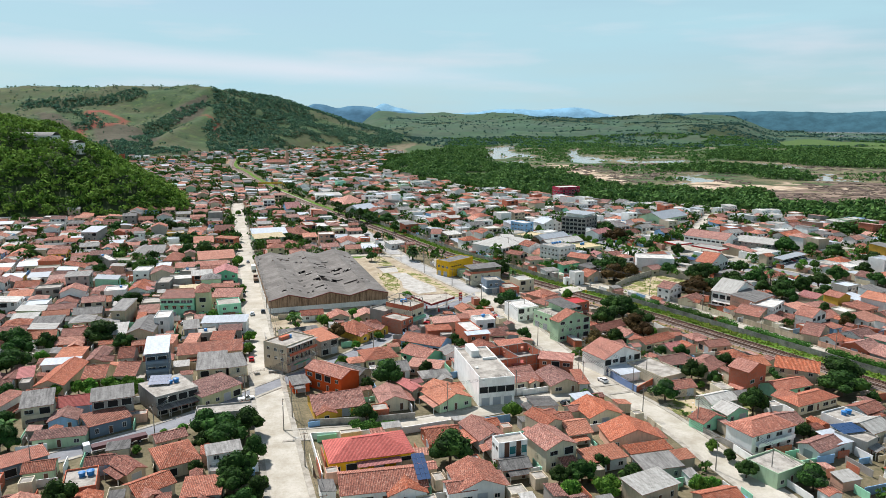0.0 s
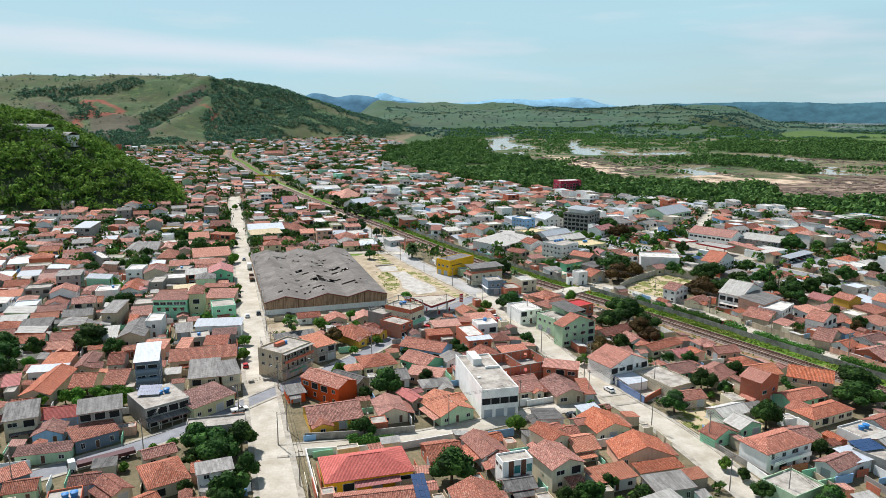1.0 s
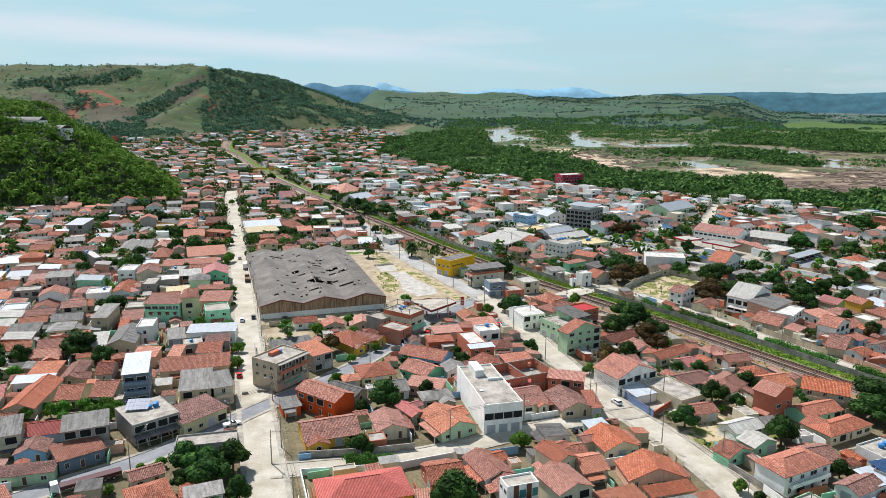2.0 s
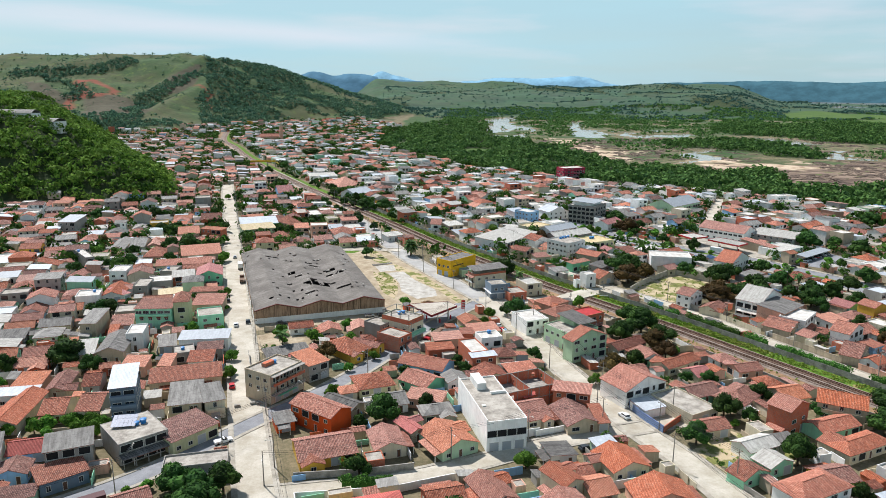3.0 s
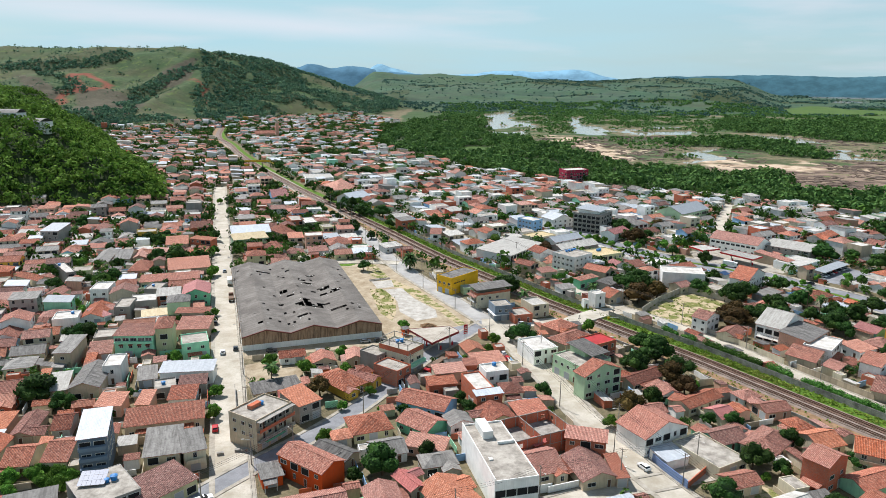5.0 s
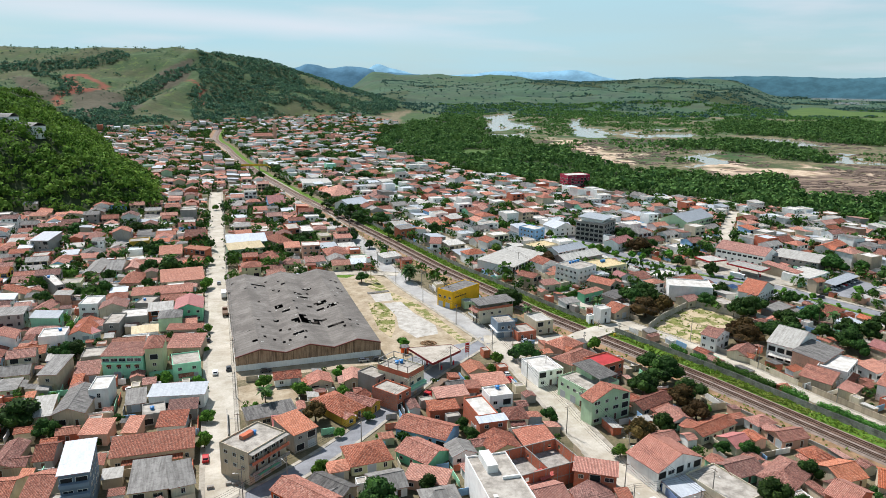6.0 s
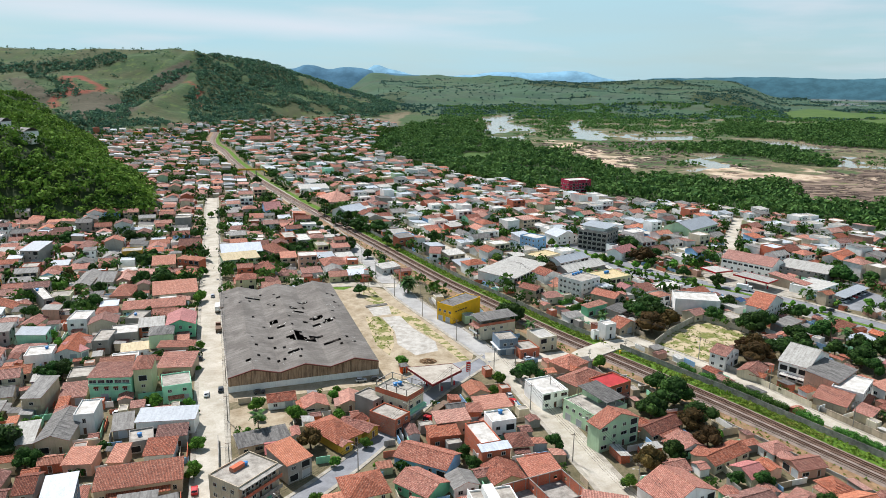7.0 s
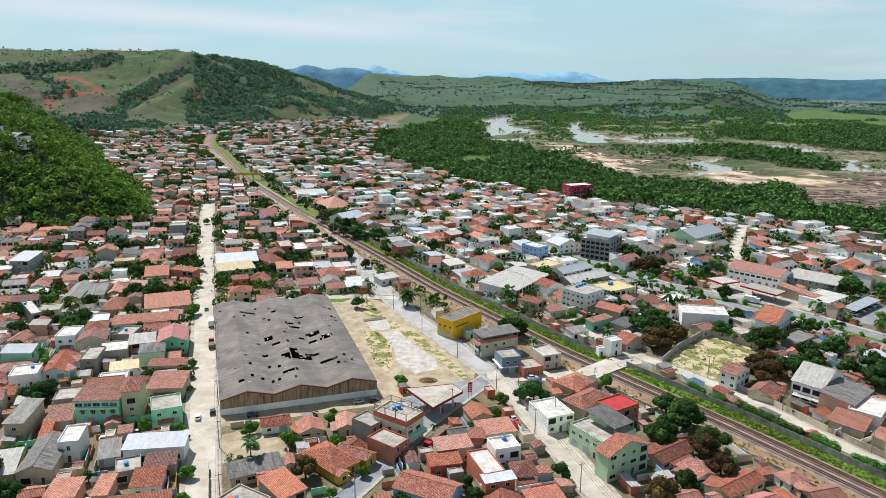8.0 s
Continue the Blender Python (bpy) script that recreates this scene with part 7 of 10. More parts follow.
mb.slabs([(-10.6, -3.6, 5.6), (-8.72, -3.6, 6.1), (-8.72, 3.6, 6.1), (-10.6, 3.6, 5.6)], 0.1)
part("awning_roof", mb, ROOFS["terracotta"], gallery_house)
# slate corner shop with a pale canopy round the corner
dress(slate_shop, 7.9, 8.7, "-y", "window", (-1.6, 1.2), (4.0,))
dress(slate_shop, 7.9, 8.7, "-x", "roller_door", (-2.2, 1.4), (0.15,))
dress(slate_shop, 7.9, 8.7, "-y", "roller_door", (0.4,), (0.15,))
block(slate_shop, "shop_canopy", (-4.9, -5.4, 2.9, 4.2, -4.37, 3.05), M_WHITE)
block(slate_shop, "shop_canopy", (-4.9, -4.36, 2.9, -3.97, 4.2, 3.05), M_WHITE)
# workshops on the asphalt road: open bays blacked in as shade, posts and an outside stair
dress(workshop_loft, 10.8, 8.4, "-y", "dark", (-3.6, 0.0, 3.6), (4.6,))
dress(workshop_loft, 10.8, 8.4, "-y", "wide", (-2.6, 2.2), (1.0,))
dress(open_workshop, 12.8, 14.6, "-y", "dark", (-4.6, -1.6, 1.6, 4.6), (3.5, 0.3))
dress(open_workshop, 12.8, 14.6, "+x", "dark", (-5.4, -2.2, 1.2, 4.6), (3.5, 0.3))
for k in range(8):
    block(open_workshop, "step", (-5.2 + k * 0.3, -8.5, 3.0 + k * 0.36, -4.9 + k * 0.3, -7.32, 3.12 + k * 0.36), M_CONC)
mb = MB()
mb.slabs([(-6.5, -10.0, 2.7), (6.5, -10.0, 2.7), (6.5, -7.32, 3.15), (-6.5, -7.32, 3.15)], 0.1)
part("pent_roof", mb, ROOFS["old fibre"], open_workshop)
for u in (-6.2, -3.1, 0.0, 3.1, 6.2):
    block(open_workshop, "post", (u - 0.1, -9.8, -0.2, u + 0.1, -9.6, 2.7), M_CONC)
# open lorry shed: bays along its yard side blacked in as shade
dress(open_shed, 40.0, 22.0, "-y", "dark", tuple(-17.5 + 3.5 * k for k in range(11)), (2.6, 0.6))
# long green house with a band of dark openings under the eaves
dress(green_block, 14.0, 10.5, "-y", "wide", (-5.6, -2.8, 0.0, 2.8, 5.4), (6.6,))
dress(green_block, 14.0, 10.5, "-y", "window", (-4.6, -1.2, 2.0, 5.0), (3.9,))
dress(green_block, 14.0, 10.5, "-y", "roller_door", (-2.0, 4.0), (0.15,))
for u in (-4.6, -1.2, 2.0, 5.0):
    mb = MB()
    mb.slabs([(u - 0.8, -6.0, 4.95), (u + 0.8, -6.0, 4.95), (u + 0.8, -5.26, 5.3), (u - 0.8, -5.26, 5.3)], 0.05)
    part("awning", mb, M_TRIM, green_block, "small red window awning")
block(green_block, "balcony", (-6.9, -6.1, 5.8, 6.9, -5.27, 6.4), WALLS["mint"])
# flats
for name, w, d, side, us, zs, kind in ((white_flats, 15.4, 14.9, "-x", (-5.5, -3, 0, 3, 5.5), (1.2, 4.1, 7.0), "window"), (white_flats, 15.4, 14.9, "-y", (-5, -1.5, 2, 5.5), (4.1, 7.0), "window"), (white_flats, 15.4, 14.9, "-y", (-4, 3), (0.15,), "roller_door"),
                                       (blue_flats, 9.9, 13.7, "-x", (-4.5, -1.5, 1.5, 4.5), (1.2, 4.1, 7.0), "window"), (blue_flats, 9.9, 13.7, "-y", (-2.5, 2.5), (1.2, 4.1, 7.0), "window")):
    dress(name, w, d, side, kind, us, zs)
for k in range(4):
    tank(67.5 + k * 1.7, 428.5 + k * 1.45, 9.3, 0.75)
# houses beside the railway street with deep verandas, drawn as flat black shade
for z in (0.6, 3.6):
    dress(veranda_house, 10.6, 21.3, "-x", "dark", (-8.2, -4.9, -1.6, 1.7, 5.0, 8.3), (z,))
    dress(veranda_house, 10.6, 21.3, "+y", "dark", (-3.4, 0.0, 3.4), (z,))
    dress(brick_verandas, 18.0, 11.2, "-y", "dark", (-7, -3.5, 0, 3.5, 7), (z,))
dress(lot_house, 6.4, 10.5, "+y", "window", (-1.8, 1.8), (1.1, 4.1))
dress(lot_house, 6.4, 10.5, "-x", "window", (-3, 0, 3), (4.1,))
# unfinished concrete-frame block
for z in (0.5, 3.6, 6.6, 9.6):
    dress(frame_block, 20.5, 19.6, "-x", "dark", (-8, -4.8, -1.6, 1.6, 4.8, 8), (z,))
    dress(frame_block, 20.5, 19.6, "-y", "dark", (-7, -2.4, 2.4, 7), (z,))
    block(frame_block, "floor_edge", (-10.9, -10.1, z - 0.5, -10.26, 9.8, z - 0.25), M_CONC)
mb = MB()
mb.slabs([(-9, -9, 15.0), (10, -9, 15.0), (10, 9.5, 15.6), (-9, 9.5, 15.6)], 0.12)
part("upper_roof", mb, ROOFS["white"], frame_block)
block(frame_block, "penthouse", (-6, -6, 12.5, 9, 8.5, 14.9), WALLS["white"])
# long white hall beside the avenue
dress(long_hall, 29.1, 17.1, "-y", "wide", tuple(-12.5 + 3.1 * k for k in range(9)), (4.4,))
dress(long_hall, 29.1, 17.1, "-y", "window", tuple(-12 + 4.0 * k for k in range(7)), (1.3,))


def solar(x, y, z, turn, tilt, rows, cols):
    """A field of solar modules on a roof."""
    root = thing("solar_array", None, None, pose(x, y, z, tilt, 0, turn), "dark blue solar panels mounted on a roof", "solar panels", "solar arrays")
    for r in range(rows):
        for c in range(cols):
            mb = MB()
            mb.box(c * 1.05, r * 1.75, 0.06, c * 1.05 + 1.0, r * 1.75 + 1.68, 0.1)
            part("solar_module", mb, M_SOLAR, root)
    for r in range(rows):
        mb = MB()
        mb.box(0, r * 1.75 + 0.8, -0.3, cols * 1.05, r * 1.75 + 0.88, 0.05)
        part("rail", mb, M_STEEL, root)


solar(-89.5, 203.5, 6.6, 10, 12, 3, 6)
solar(-5.6, 150.0, 4.9, 14, 16, 5, 3)
solar(106.5, 175.5, 4.4, 14, 4, 3, 7)
solar(141.0, 393.0, 6.6, 38, 16, 2, 5)


def brick_shell(x, y, turn, w, d, h):
    """An unfinished upper storey: bare brick walls between concrete columns, open to the sky."""
    root = thing("unfinished_building", None, None, pose(x, y, 0, 0, 0, turn), "unfinished roofless building of bare red brick and concrete", "building")
    for u0, v0, u1, v1 in ((-w / 2, -d / 2, w / 2, -d / 2), (-w / 2, d / 2, w / 2, d / 2), (-w / 2, -d / 2, -w / 2, d / 2), (w / 2, -d / 2, w / 2, d / 2), (-w * 0.05, -d / 2, -w * 0.05, d / 2)):
        L = math.dist((u0, v0), (u1, v1))
        n = max(2, round(L / 3.6))
        m = pose(u0, v0, 0, 0, 0, math.degrees(math.atan2(v1 - v0, u1 - u0)))
        for k in range(n):
            a, b = k * L / n + 0.13, (k + 1) * L / n - 0.13
            c = (a + b) / 2
            mb = MB()
            for q in ((a, -1.0, b, 3.9), (a, 3.9, c - 0.6, 5.2), (c + 0.6, 3.9, b, 5.2), (a, 5.2, b, h)) if k % 2 == 0 else ((a, -1.0, b, h),):
                mb.box(q[0], -0.09, q[1], q[2], 0.09, q[3])
            part("brick_panel", mb, WALLS["brick"], root).matrix_basis = m
        for k in range(n + 1):
            mb = MB()
            mb.box(k * L / n - 0.125, -0.12, -1.0, k * L / n + 0.125, 0.12, h + 0.25)
            part("column", mb, M_CONC, root).matrix_basis = m
        for z in (2.9, h - 0.05):
            mb = MB()
            mb.box(0.13, -0.105, z, L - 0.13, 0.105, z + 0.22)
            part("beam", mb, M_CONC, root).matrix_basis = m
    block(root, "floor_slab", (-w / 2 + 0.2, -d / 2 + 0.2, 2.85, w / 2 - 0.2, d / 2 - 0.2, 3.0), M_CONC)
    take(x, y, w / 2, d / 2, radians(turn))


brick_shell(24.5, 236.5, 25, 19.0, 12.5, 6.2)


def carport():
    root = thing("carport", None, None, pose(212, 424, 0, 0, 0, 38), "long white sheet-roofed carport over a row of cars", "carport")
    mb = MB()
    mb.slabs([(-15, -3.2, 3.0), (15, -3.2, 3.0), (15, 3.2, 3.5), (-15, 3.2, 3.5)], 0.08)
    part("carport_roof", mb, ROOFS["white"], root)
    for k in range(7):
        block(root, "post", (-14.6 + k * 4.85, 2.6, 0, -14.45 + k * 4.85, 2.75, 3.35), M_STEEL)


carport()


# ---- level crossing ----
def crossing_sign(x, y):
    root = thing("crossing_sign", None, None, pose(x, y, 0, 0, 0, 20), "level-crossing signal with crossed boards on a post", "crossing sign", "crossing signs")
    mb = MB()
    mb.tube((0, 0, 0), (0, 0, 4.2), 0.09, 0.07, 6)
    part("post", mb, M_DARK, root)
    for a in (45, -45):
        mb = MB()
        mb.box(-0.8, -0.03, -0.1, 0.8, 0.0, 0.1)
        part("board", mb, M_FRAME, root).matrix_basis = pose(0, -0.1 - 0.0004 * (a + 50), 3.9, 0, a, 0)
    for s in (-0.45, 0.45):
        mb = MB()
        mb.tube((s, -0.02, 2.7), (s, -0.25, 2.7), 0.2, 0.2, 10)
        part("signal_light", mb, M_DARK, root)


def crossing_deck():
    """Paved deck level with the rails, with a ramp on either side."""
    a, b = Vector((CROSSING[2][0], CROSSING[2][1])), Vector((CROSSING[3][0], CROSSING[3][1]))
    w = (b - a).normalized()
    n = Vector((w.y, -w.x)) * 4.9
    mid = Vector((63.5, 347.6))
    mb = MB()
    for u0, u1, z0, z1 in ((-11.5, -7.0, 0.08, 0.63), (-7.0, 7.0, 0.63, 0.63), (7.0, 12.0, 0.63, 0.08)):
        p, q = mid + w * u0, mid + w * u1
        mb.slabs([(*(p + n), z0), (*(q + n), z1), (*(q - n), z1), (*(p - n), z0)], 0.6)
    thing("crossing_deck", mb, M_ROADDUST, Matrix(), "pale paved deck of the level crossing", "road", kind="structure")


crossing_deck()
crossing_sign(74.9, 349.3)
crossing_sign(66.5, 352.6)
crossing_sign(57.5, 338.0)


def barrier(x, y, turn):
    root = thing("crossing_barrier", None, None, pose(x, y, 0, 0, 0, turn), "lowered level-crossing barrier on a yellow pedestal", "barrier", "crossing barriers")
    block(root, "pedestal", (-0.35, -0.35, 0, 0.35, 0.35, 1.2), M_YELLOW)
    block(root, "boom", (0.3, -0.06, 0.95, 6.5, 0.06, 1.1), M_WHITE)


barrier(71.7, 344.6, 2)
house(64.6, 360.6, 20, 2.6, 2.4, 3.6, "flat", "white", "screed", fronts="-y", label="small white and yellow level-crossing guard hut", name="guard_hut", category="hut")
house(-16.2, 324.3, 20, 2.4, 2.4, 2.9, "shed", "orange", "old fibre", fronts="-y", label="small orange kiosk beside the filling station", name="kiosk", category="kiosk")
def water_tower(x, y):
    root = thing("water_tower", None, None, pose(x, y, 0, 0, 0, 18), "small white water tank on a braced steel lattice tower", "water tower")
    for sx in (-1, 1):
        for sy in (-1, 1):
            mb = MB()
            mb.tube((sx * 1.3, sy * 1.3, 0), (sx * 0.9, sy * 0.9, 10), 0.09, 0.08, 5)
            part("leg", mb, M_RUST, root)
    for z in (2.4, 4.9, 7.4):
        q = 1.3 - 0.04 * z
        for a, b in (((-q, -q), (q, -q)), ((q, -q), (q, q)), ((q, q), (-q, q)), ((-q, q), (-q, -q))):
            mb = MB()
            mb.tube((*a, z), (*b, z), 0.05, 0.05, 4)
            part("brace", mb, M_RUST, root)
            mb = MB()
            mb.tube((*a, z - 2.2), (*b, z), 0.035, 0.035, 4)
            part("diagonal", mb, M_RUST, root)
    block(root, "platform", (-1.3, -1.3, 10.0, 1.3, 1.3, 10.15), M_CONC)
    mb = MB()
    mb.tube((0, 0, 10.16), (0, 0, 12.3), 1.15, 1.15, 14)
    part("tank_body", mb, M_WHITE, root)
    mb = MB()
    mb.tube((0, 0, 12.3), (0, 0, 12.9), 1.25, 0.1, 14)
    part("tank_roof", mb, M_TRIM, root)


M_RUST = plain("rusty painted steel", srgb("8a7a5c"), 0.7, 0.3, wear=0.6)
water_tower(-40, 425)


def rubble_pile(x, y):
    rng = random.Random(3)
    mb = MB()
    for _ in range(240):
        a, q = rng.uniform(0, 6.28), 2.6 * rng.random() ** 0.6
        h = 1.1 * (1 - q / 2.8)
        cx, cy, r = math.cos(a) * q * 1.3, math.sin(a) * q, rng.uniform(0.12, 0.42)
        z = h * rng.uniform(0.5, 1.0)
        mb.slabs([(cx - r, cy - r * 0.7, z), (cx + r * 0.6, cy - r, z + 0.1), (cx + r, cy + r * 0.6, z), (cx - r * 0.4, cy + r, z + 0.12)], z + 0.1)
    thing("rubble_pile", mb, M_EARTH, pose(x, y, 0.04), "low heap of brown earth and rubble", "rubble pile")


rubble_pile(-7, 335)
for k in range(4):
    mb = MB()
    mb.box(-5.6, -0.14, 0, 5.6, 0.14, 0.3)
    thing("concrete_beam", mb, M_CONC, pose(-33.5 + k * 0.25, 404.6 - k * 0.75, 0.035, 0, 0, 24), "old concrete beam lying on the grass", "concrete beam", "beams on the grass")
for bx, by in ((-63.3, 229.9), (-58.9, 231.8), (-57.1, 231.8)):
    mb = MB()
    mb.box(-0.9, -0.45, 0, 0.9, 0.45, 0.75)
    thing("concrete_block", mb, M_CONC, pose(bx, by, 0.02, 0, 0, 20), "pale concrete block standing in the street", "concrete block", "street blocks")

# ---- trees ----
def leaf_cloud(lobes, n, size, rng, flat=0.35):
    """Leaf sprays round a set of lobes (x, y, z, r): small bent quads, each an island of its own, over a dark inner body."""
    lob = np.array(lobes)
    pick = rng.choice(len(lob), n, p=lob[:, 3] ** 2 / (lob[:, 3] ** 2).sum())
    way = rng.normal(size=(n, 3))
    way[:, 2] = np.abs(way[:, 2]) * 1.1 - 0.35
    way /= np.linalg.norm(way, axis=1)[:, None]
    c = lob[pick, :3] + way * (lob[pick, 3] * rng.uniform(0.72, 1.08, n))[:, None]
    nrm = way + rng.normal(size=(n, 3)) * flat
    nrm /= np.linalg.norm(nrm, axis=1)[:, None]
    t = np.cross(nrm, rng.normal(size=(n, 3)))
    t /= np.linalg.norm(t, axis=1)[:, None] + 1e-9
    b = np.cross(nrm, t)
    s = (size * rng.uniform(0.6, 1.35, n))[:, None]
    droop = nrm * s * 0.25
    quad = np.stack([c - t * s - b * s * 0.35 - droop, c + t * s * 0.2 - b * s * 0.75, c + t * s + b * s * 0.3 - droop, c - t * s * 0.1 + b * s * 0.8], 1)
    v, f = quad.reshape(-1, 3), np.arange(4 * n).reshape(-1, 4)
    return v, f


ICO = None


def ico():
    global ICO
    if ICO is None:
        bm = bmesh.new()
        bmesh.ops.create_icosphere(bm, subdivisions=2, radius=1.0)
        ICO = (np.array([q.co[:] for q in bm.verts]), [tuple(q.index for q in g.verts) for g in bm.faces])
        bm.free()
    return ICO


def crown_mesh(name, mat, seed, n=750, size=0.42, wide=4.0, tall=3.0, lobes=9):
    rng = np.random.default_rng(seed)
    lo = []
    for k in range(lobes):
        a = 2 * math.pi * k / lobes + rng.uniform(-0.4, 0.4)
        q = rng.uniform(0.25, 0.68) * wide
        lo.append((math.cos(a) * q, math.sin(a) * q, tall * rng.uniform(0.75, 1.35), wide * rng.uniform(0.3, 0.46)))
    lo.append((0, 0, tall * 1.45, wide * 0.5))
    v, f = leaf_cloud(lo, n, size, rng)
    verts, faces = [tuple(p) for p in v], [tuple(q) for q in f]
    iv, if_ = ico()
    for x, y, z, r in lo:
        k = len(verts)
        wob = 1 + 0.2 * np.sin(iv[:, 0] * 5 + x) * np.cos(iv[:, 1] * 4 + y)
        verts += [tuple(p) for p in iv * (r * 0.84 * wob)[:, None] + (x, y, z)]
        faces += [tuple(k + i for i in g) for g in if_]
    me = bpy.data.meshes.new(name)
    me.from_pydata(verts, [], faces)
    me.materials.append(mat)
    return me


def trunk_mesh(seed, tall=3.0):
    rng = random.Random(seed)
    mb = MB()
    top = Vector((rng.uniform(-0.2, 0.2), rng.uniform(-0.2, 0.2), tall * 0.7))
    mb.tube((0, 0, -0.4), top, 0.3, 0.2, 7)
    for k in range(5):
        a = k * 1.26 + rng.uniform(-0.3, 0.3)
        e = top + Vector((math.cos(a) * 1.7, math.sin(a) * 1.7, tall * rng.uniform(0.25, 0.6)))
        mb.tube(top, e, 0.14, 0.05, 5)
    return mb.mesh("trunk", M_BARK)


TREE_SORTS = {"mango": (4.0, 3.6, 9), "bright": (4.0, 3.0, 8), "brown": (4.0, 3.4, 9)}
TREE_WORDS = {"mango": "dense dark-green mango tree with a broad crown", "bright": "bright green street tree with a rounded crown", "brown": "tree with russet new leaves and a broad crown"}
CROWNS = {k: [crown_mesh("crown", LEAF[k], 10 * i + len(k), 1150, 0.26, *TREE_SORTS[k]) for i in range(3)] for k in TREE_SORTS}
FAR_CROWNS = {k: [crown_mesh("crown", LEAF[k], 10 * i + len(k), 620, 0.36, *TREE_SORTS[k]) for i in range(3)] for k in TREE_SORTS}
TRUNKS = [trunk_mesh(i) for i in range(3)]
TREE_COUNT = [0]


def tree(x, y, r, kind="mango", z=None):
    TREE_COUNT[0] += 1
    i = TREE_COUNT[0]
    rng = random.Random(i)
    s = r / 4.0
    root = thing("tree", None, None, pose(x, y, 0 if z is None else z, 0, 0, rng.uniform(0, 360)) @ Matrix.Diagonal((s, s, (s if s < 1.1 else 1.1 + 0.35 * (s - 1.1)) * rng.uniform(0.85, 1.1), 1)), TREE_WORDS[kind], "tree", "trees of the town")
    part("trunk", TRUNKS[i % 3], None, root)
    part("crown", (CROWNS if y < 340 else FAR_CROWNS)[kind][i % 3], None, root)
    take(x, y, r * 0.55, r * 0.55, 0)


def frond_mesh():
    mb = MB()
    n = 9
    for k in range(n):
        a, b = k / n, (k + 1) / n
        x0, x1 = 3.1 * a, 3.1 * b
        z0, z1 = 0.9 * math.sin(a * 2.1) - 1.5 * a * a, 0.9 * math.sin(b * 2.1) - 1.5 * b * b
        for s in (-1, 1):
            w = 0.75 * math.sin(math.pi * min(0.97, a + 0.12)) + 0.1
            mb.face([(x0, 0, z0), (x1, 0, z1), (x1 + 0.25, s * w, z1 - 0.35), (x0 + 0.28, s * w, z0 - 0.35)])
    return mb.mesh("frond", LEAF["palm"])


FROND = frond_mesh()


def palm(x, y, h):
    root = thing("palm_tree", None, None, pose(x, y, 0, 0, 0, x * 7), "coconut palm with drooping feathery fronds", "palm tree", "palm trees")
    mb = MB()
    mb.tube((0, 0, -0.3), (0.2, 0, h * 0.55), 0.24, 0.18, 7)
    mb.tube((0.2, 0, h * 0.55), (0.55, 0, h), 0.18, 0.14, 7)
    part("trunk", mb, M_BARK, root)
    for k in range(15):
        part("frond", FROND, None, root).matrix_basis = pose(0.55, 0, h, 0, -28 + (k % 3) * 30, k * 24 * 1.618)


def date_palm(x, y):
    """A stout palm with a dense round head."""
    root = thing("palm_tree", None, None, pose(x, y, 0), "stout palm with a dense round head of fronds", "palm tree", "palm trees")
    mb = MB()
    mb.tube((0, 0, -0.3), (0, 0, 4.6), 0.45, 0.36, 9)
    mb.tube((0, 0, 4.6), (0, 0, 5.6), 0.36, 0.7, 9)
    part("trunk", mb, M_BARK, root)
    for k in range(42):
        part("frond", FROND, None, root).matrix_basis = pose(0, 0, 5.5, 0, -58 + (k % 6) * 19, k * 137.5) @ Matrix.Scale(1.55, 4)


def hedge(a, b, h):
    """A clipped hedge of leaf sprays from a to b."""
    rng = np.random.default_rng(int(abs(a[0]) * 10))
    L = math.dist(a, b)
    lo = [(k * 1.3 + rng.uniform(-0.3, 0.3), rng.uniform(-0.15, 0.15), h * rng.uniform(0.45, 0.66), h * rng.uniform(0.3, 0.46)) for k in range(int(L / 1.3) + 1)]
    v, f = leaf_cloud(lo, int(L * 130), 0.22, rng)
    v[:, 2] = np.maximum(v[:, 2], 0.05)
    verts, faces = [tuple(p) for p in v], [tuple(q) for q in f]
    mb = MB()
    mb.v, mb.f = verts, faces
    mb.box(0, -h * 0.24, 0, L, h * 0.24, h * 0.66)
    mb.mi = [0] * len(mb.f)
    thing("hedge", mb, LEAF["hedge"], pose(a[0], a[1], 0, 0, 0, math.degrees(math.atan2(b[1] - a[1], b[0] - a[0]))), "clipped bright green hedge along a street", "hedge", "hedges")


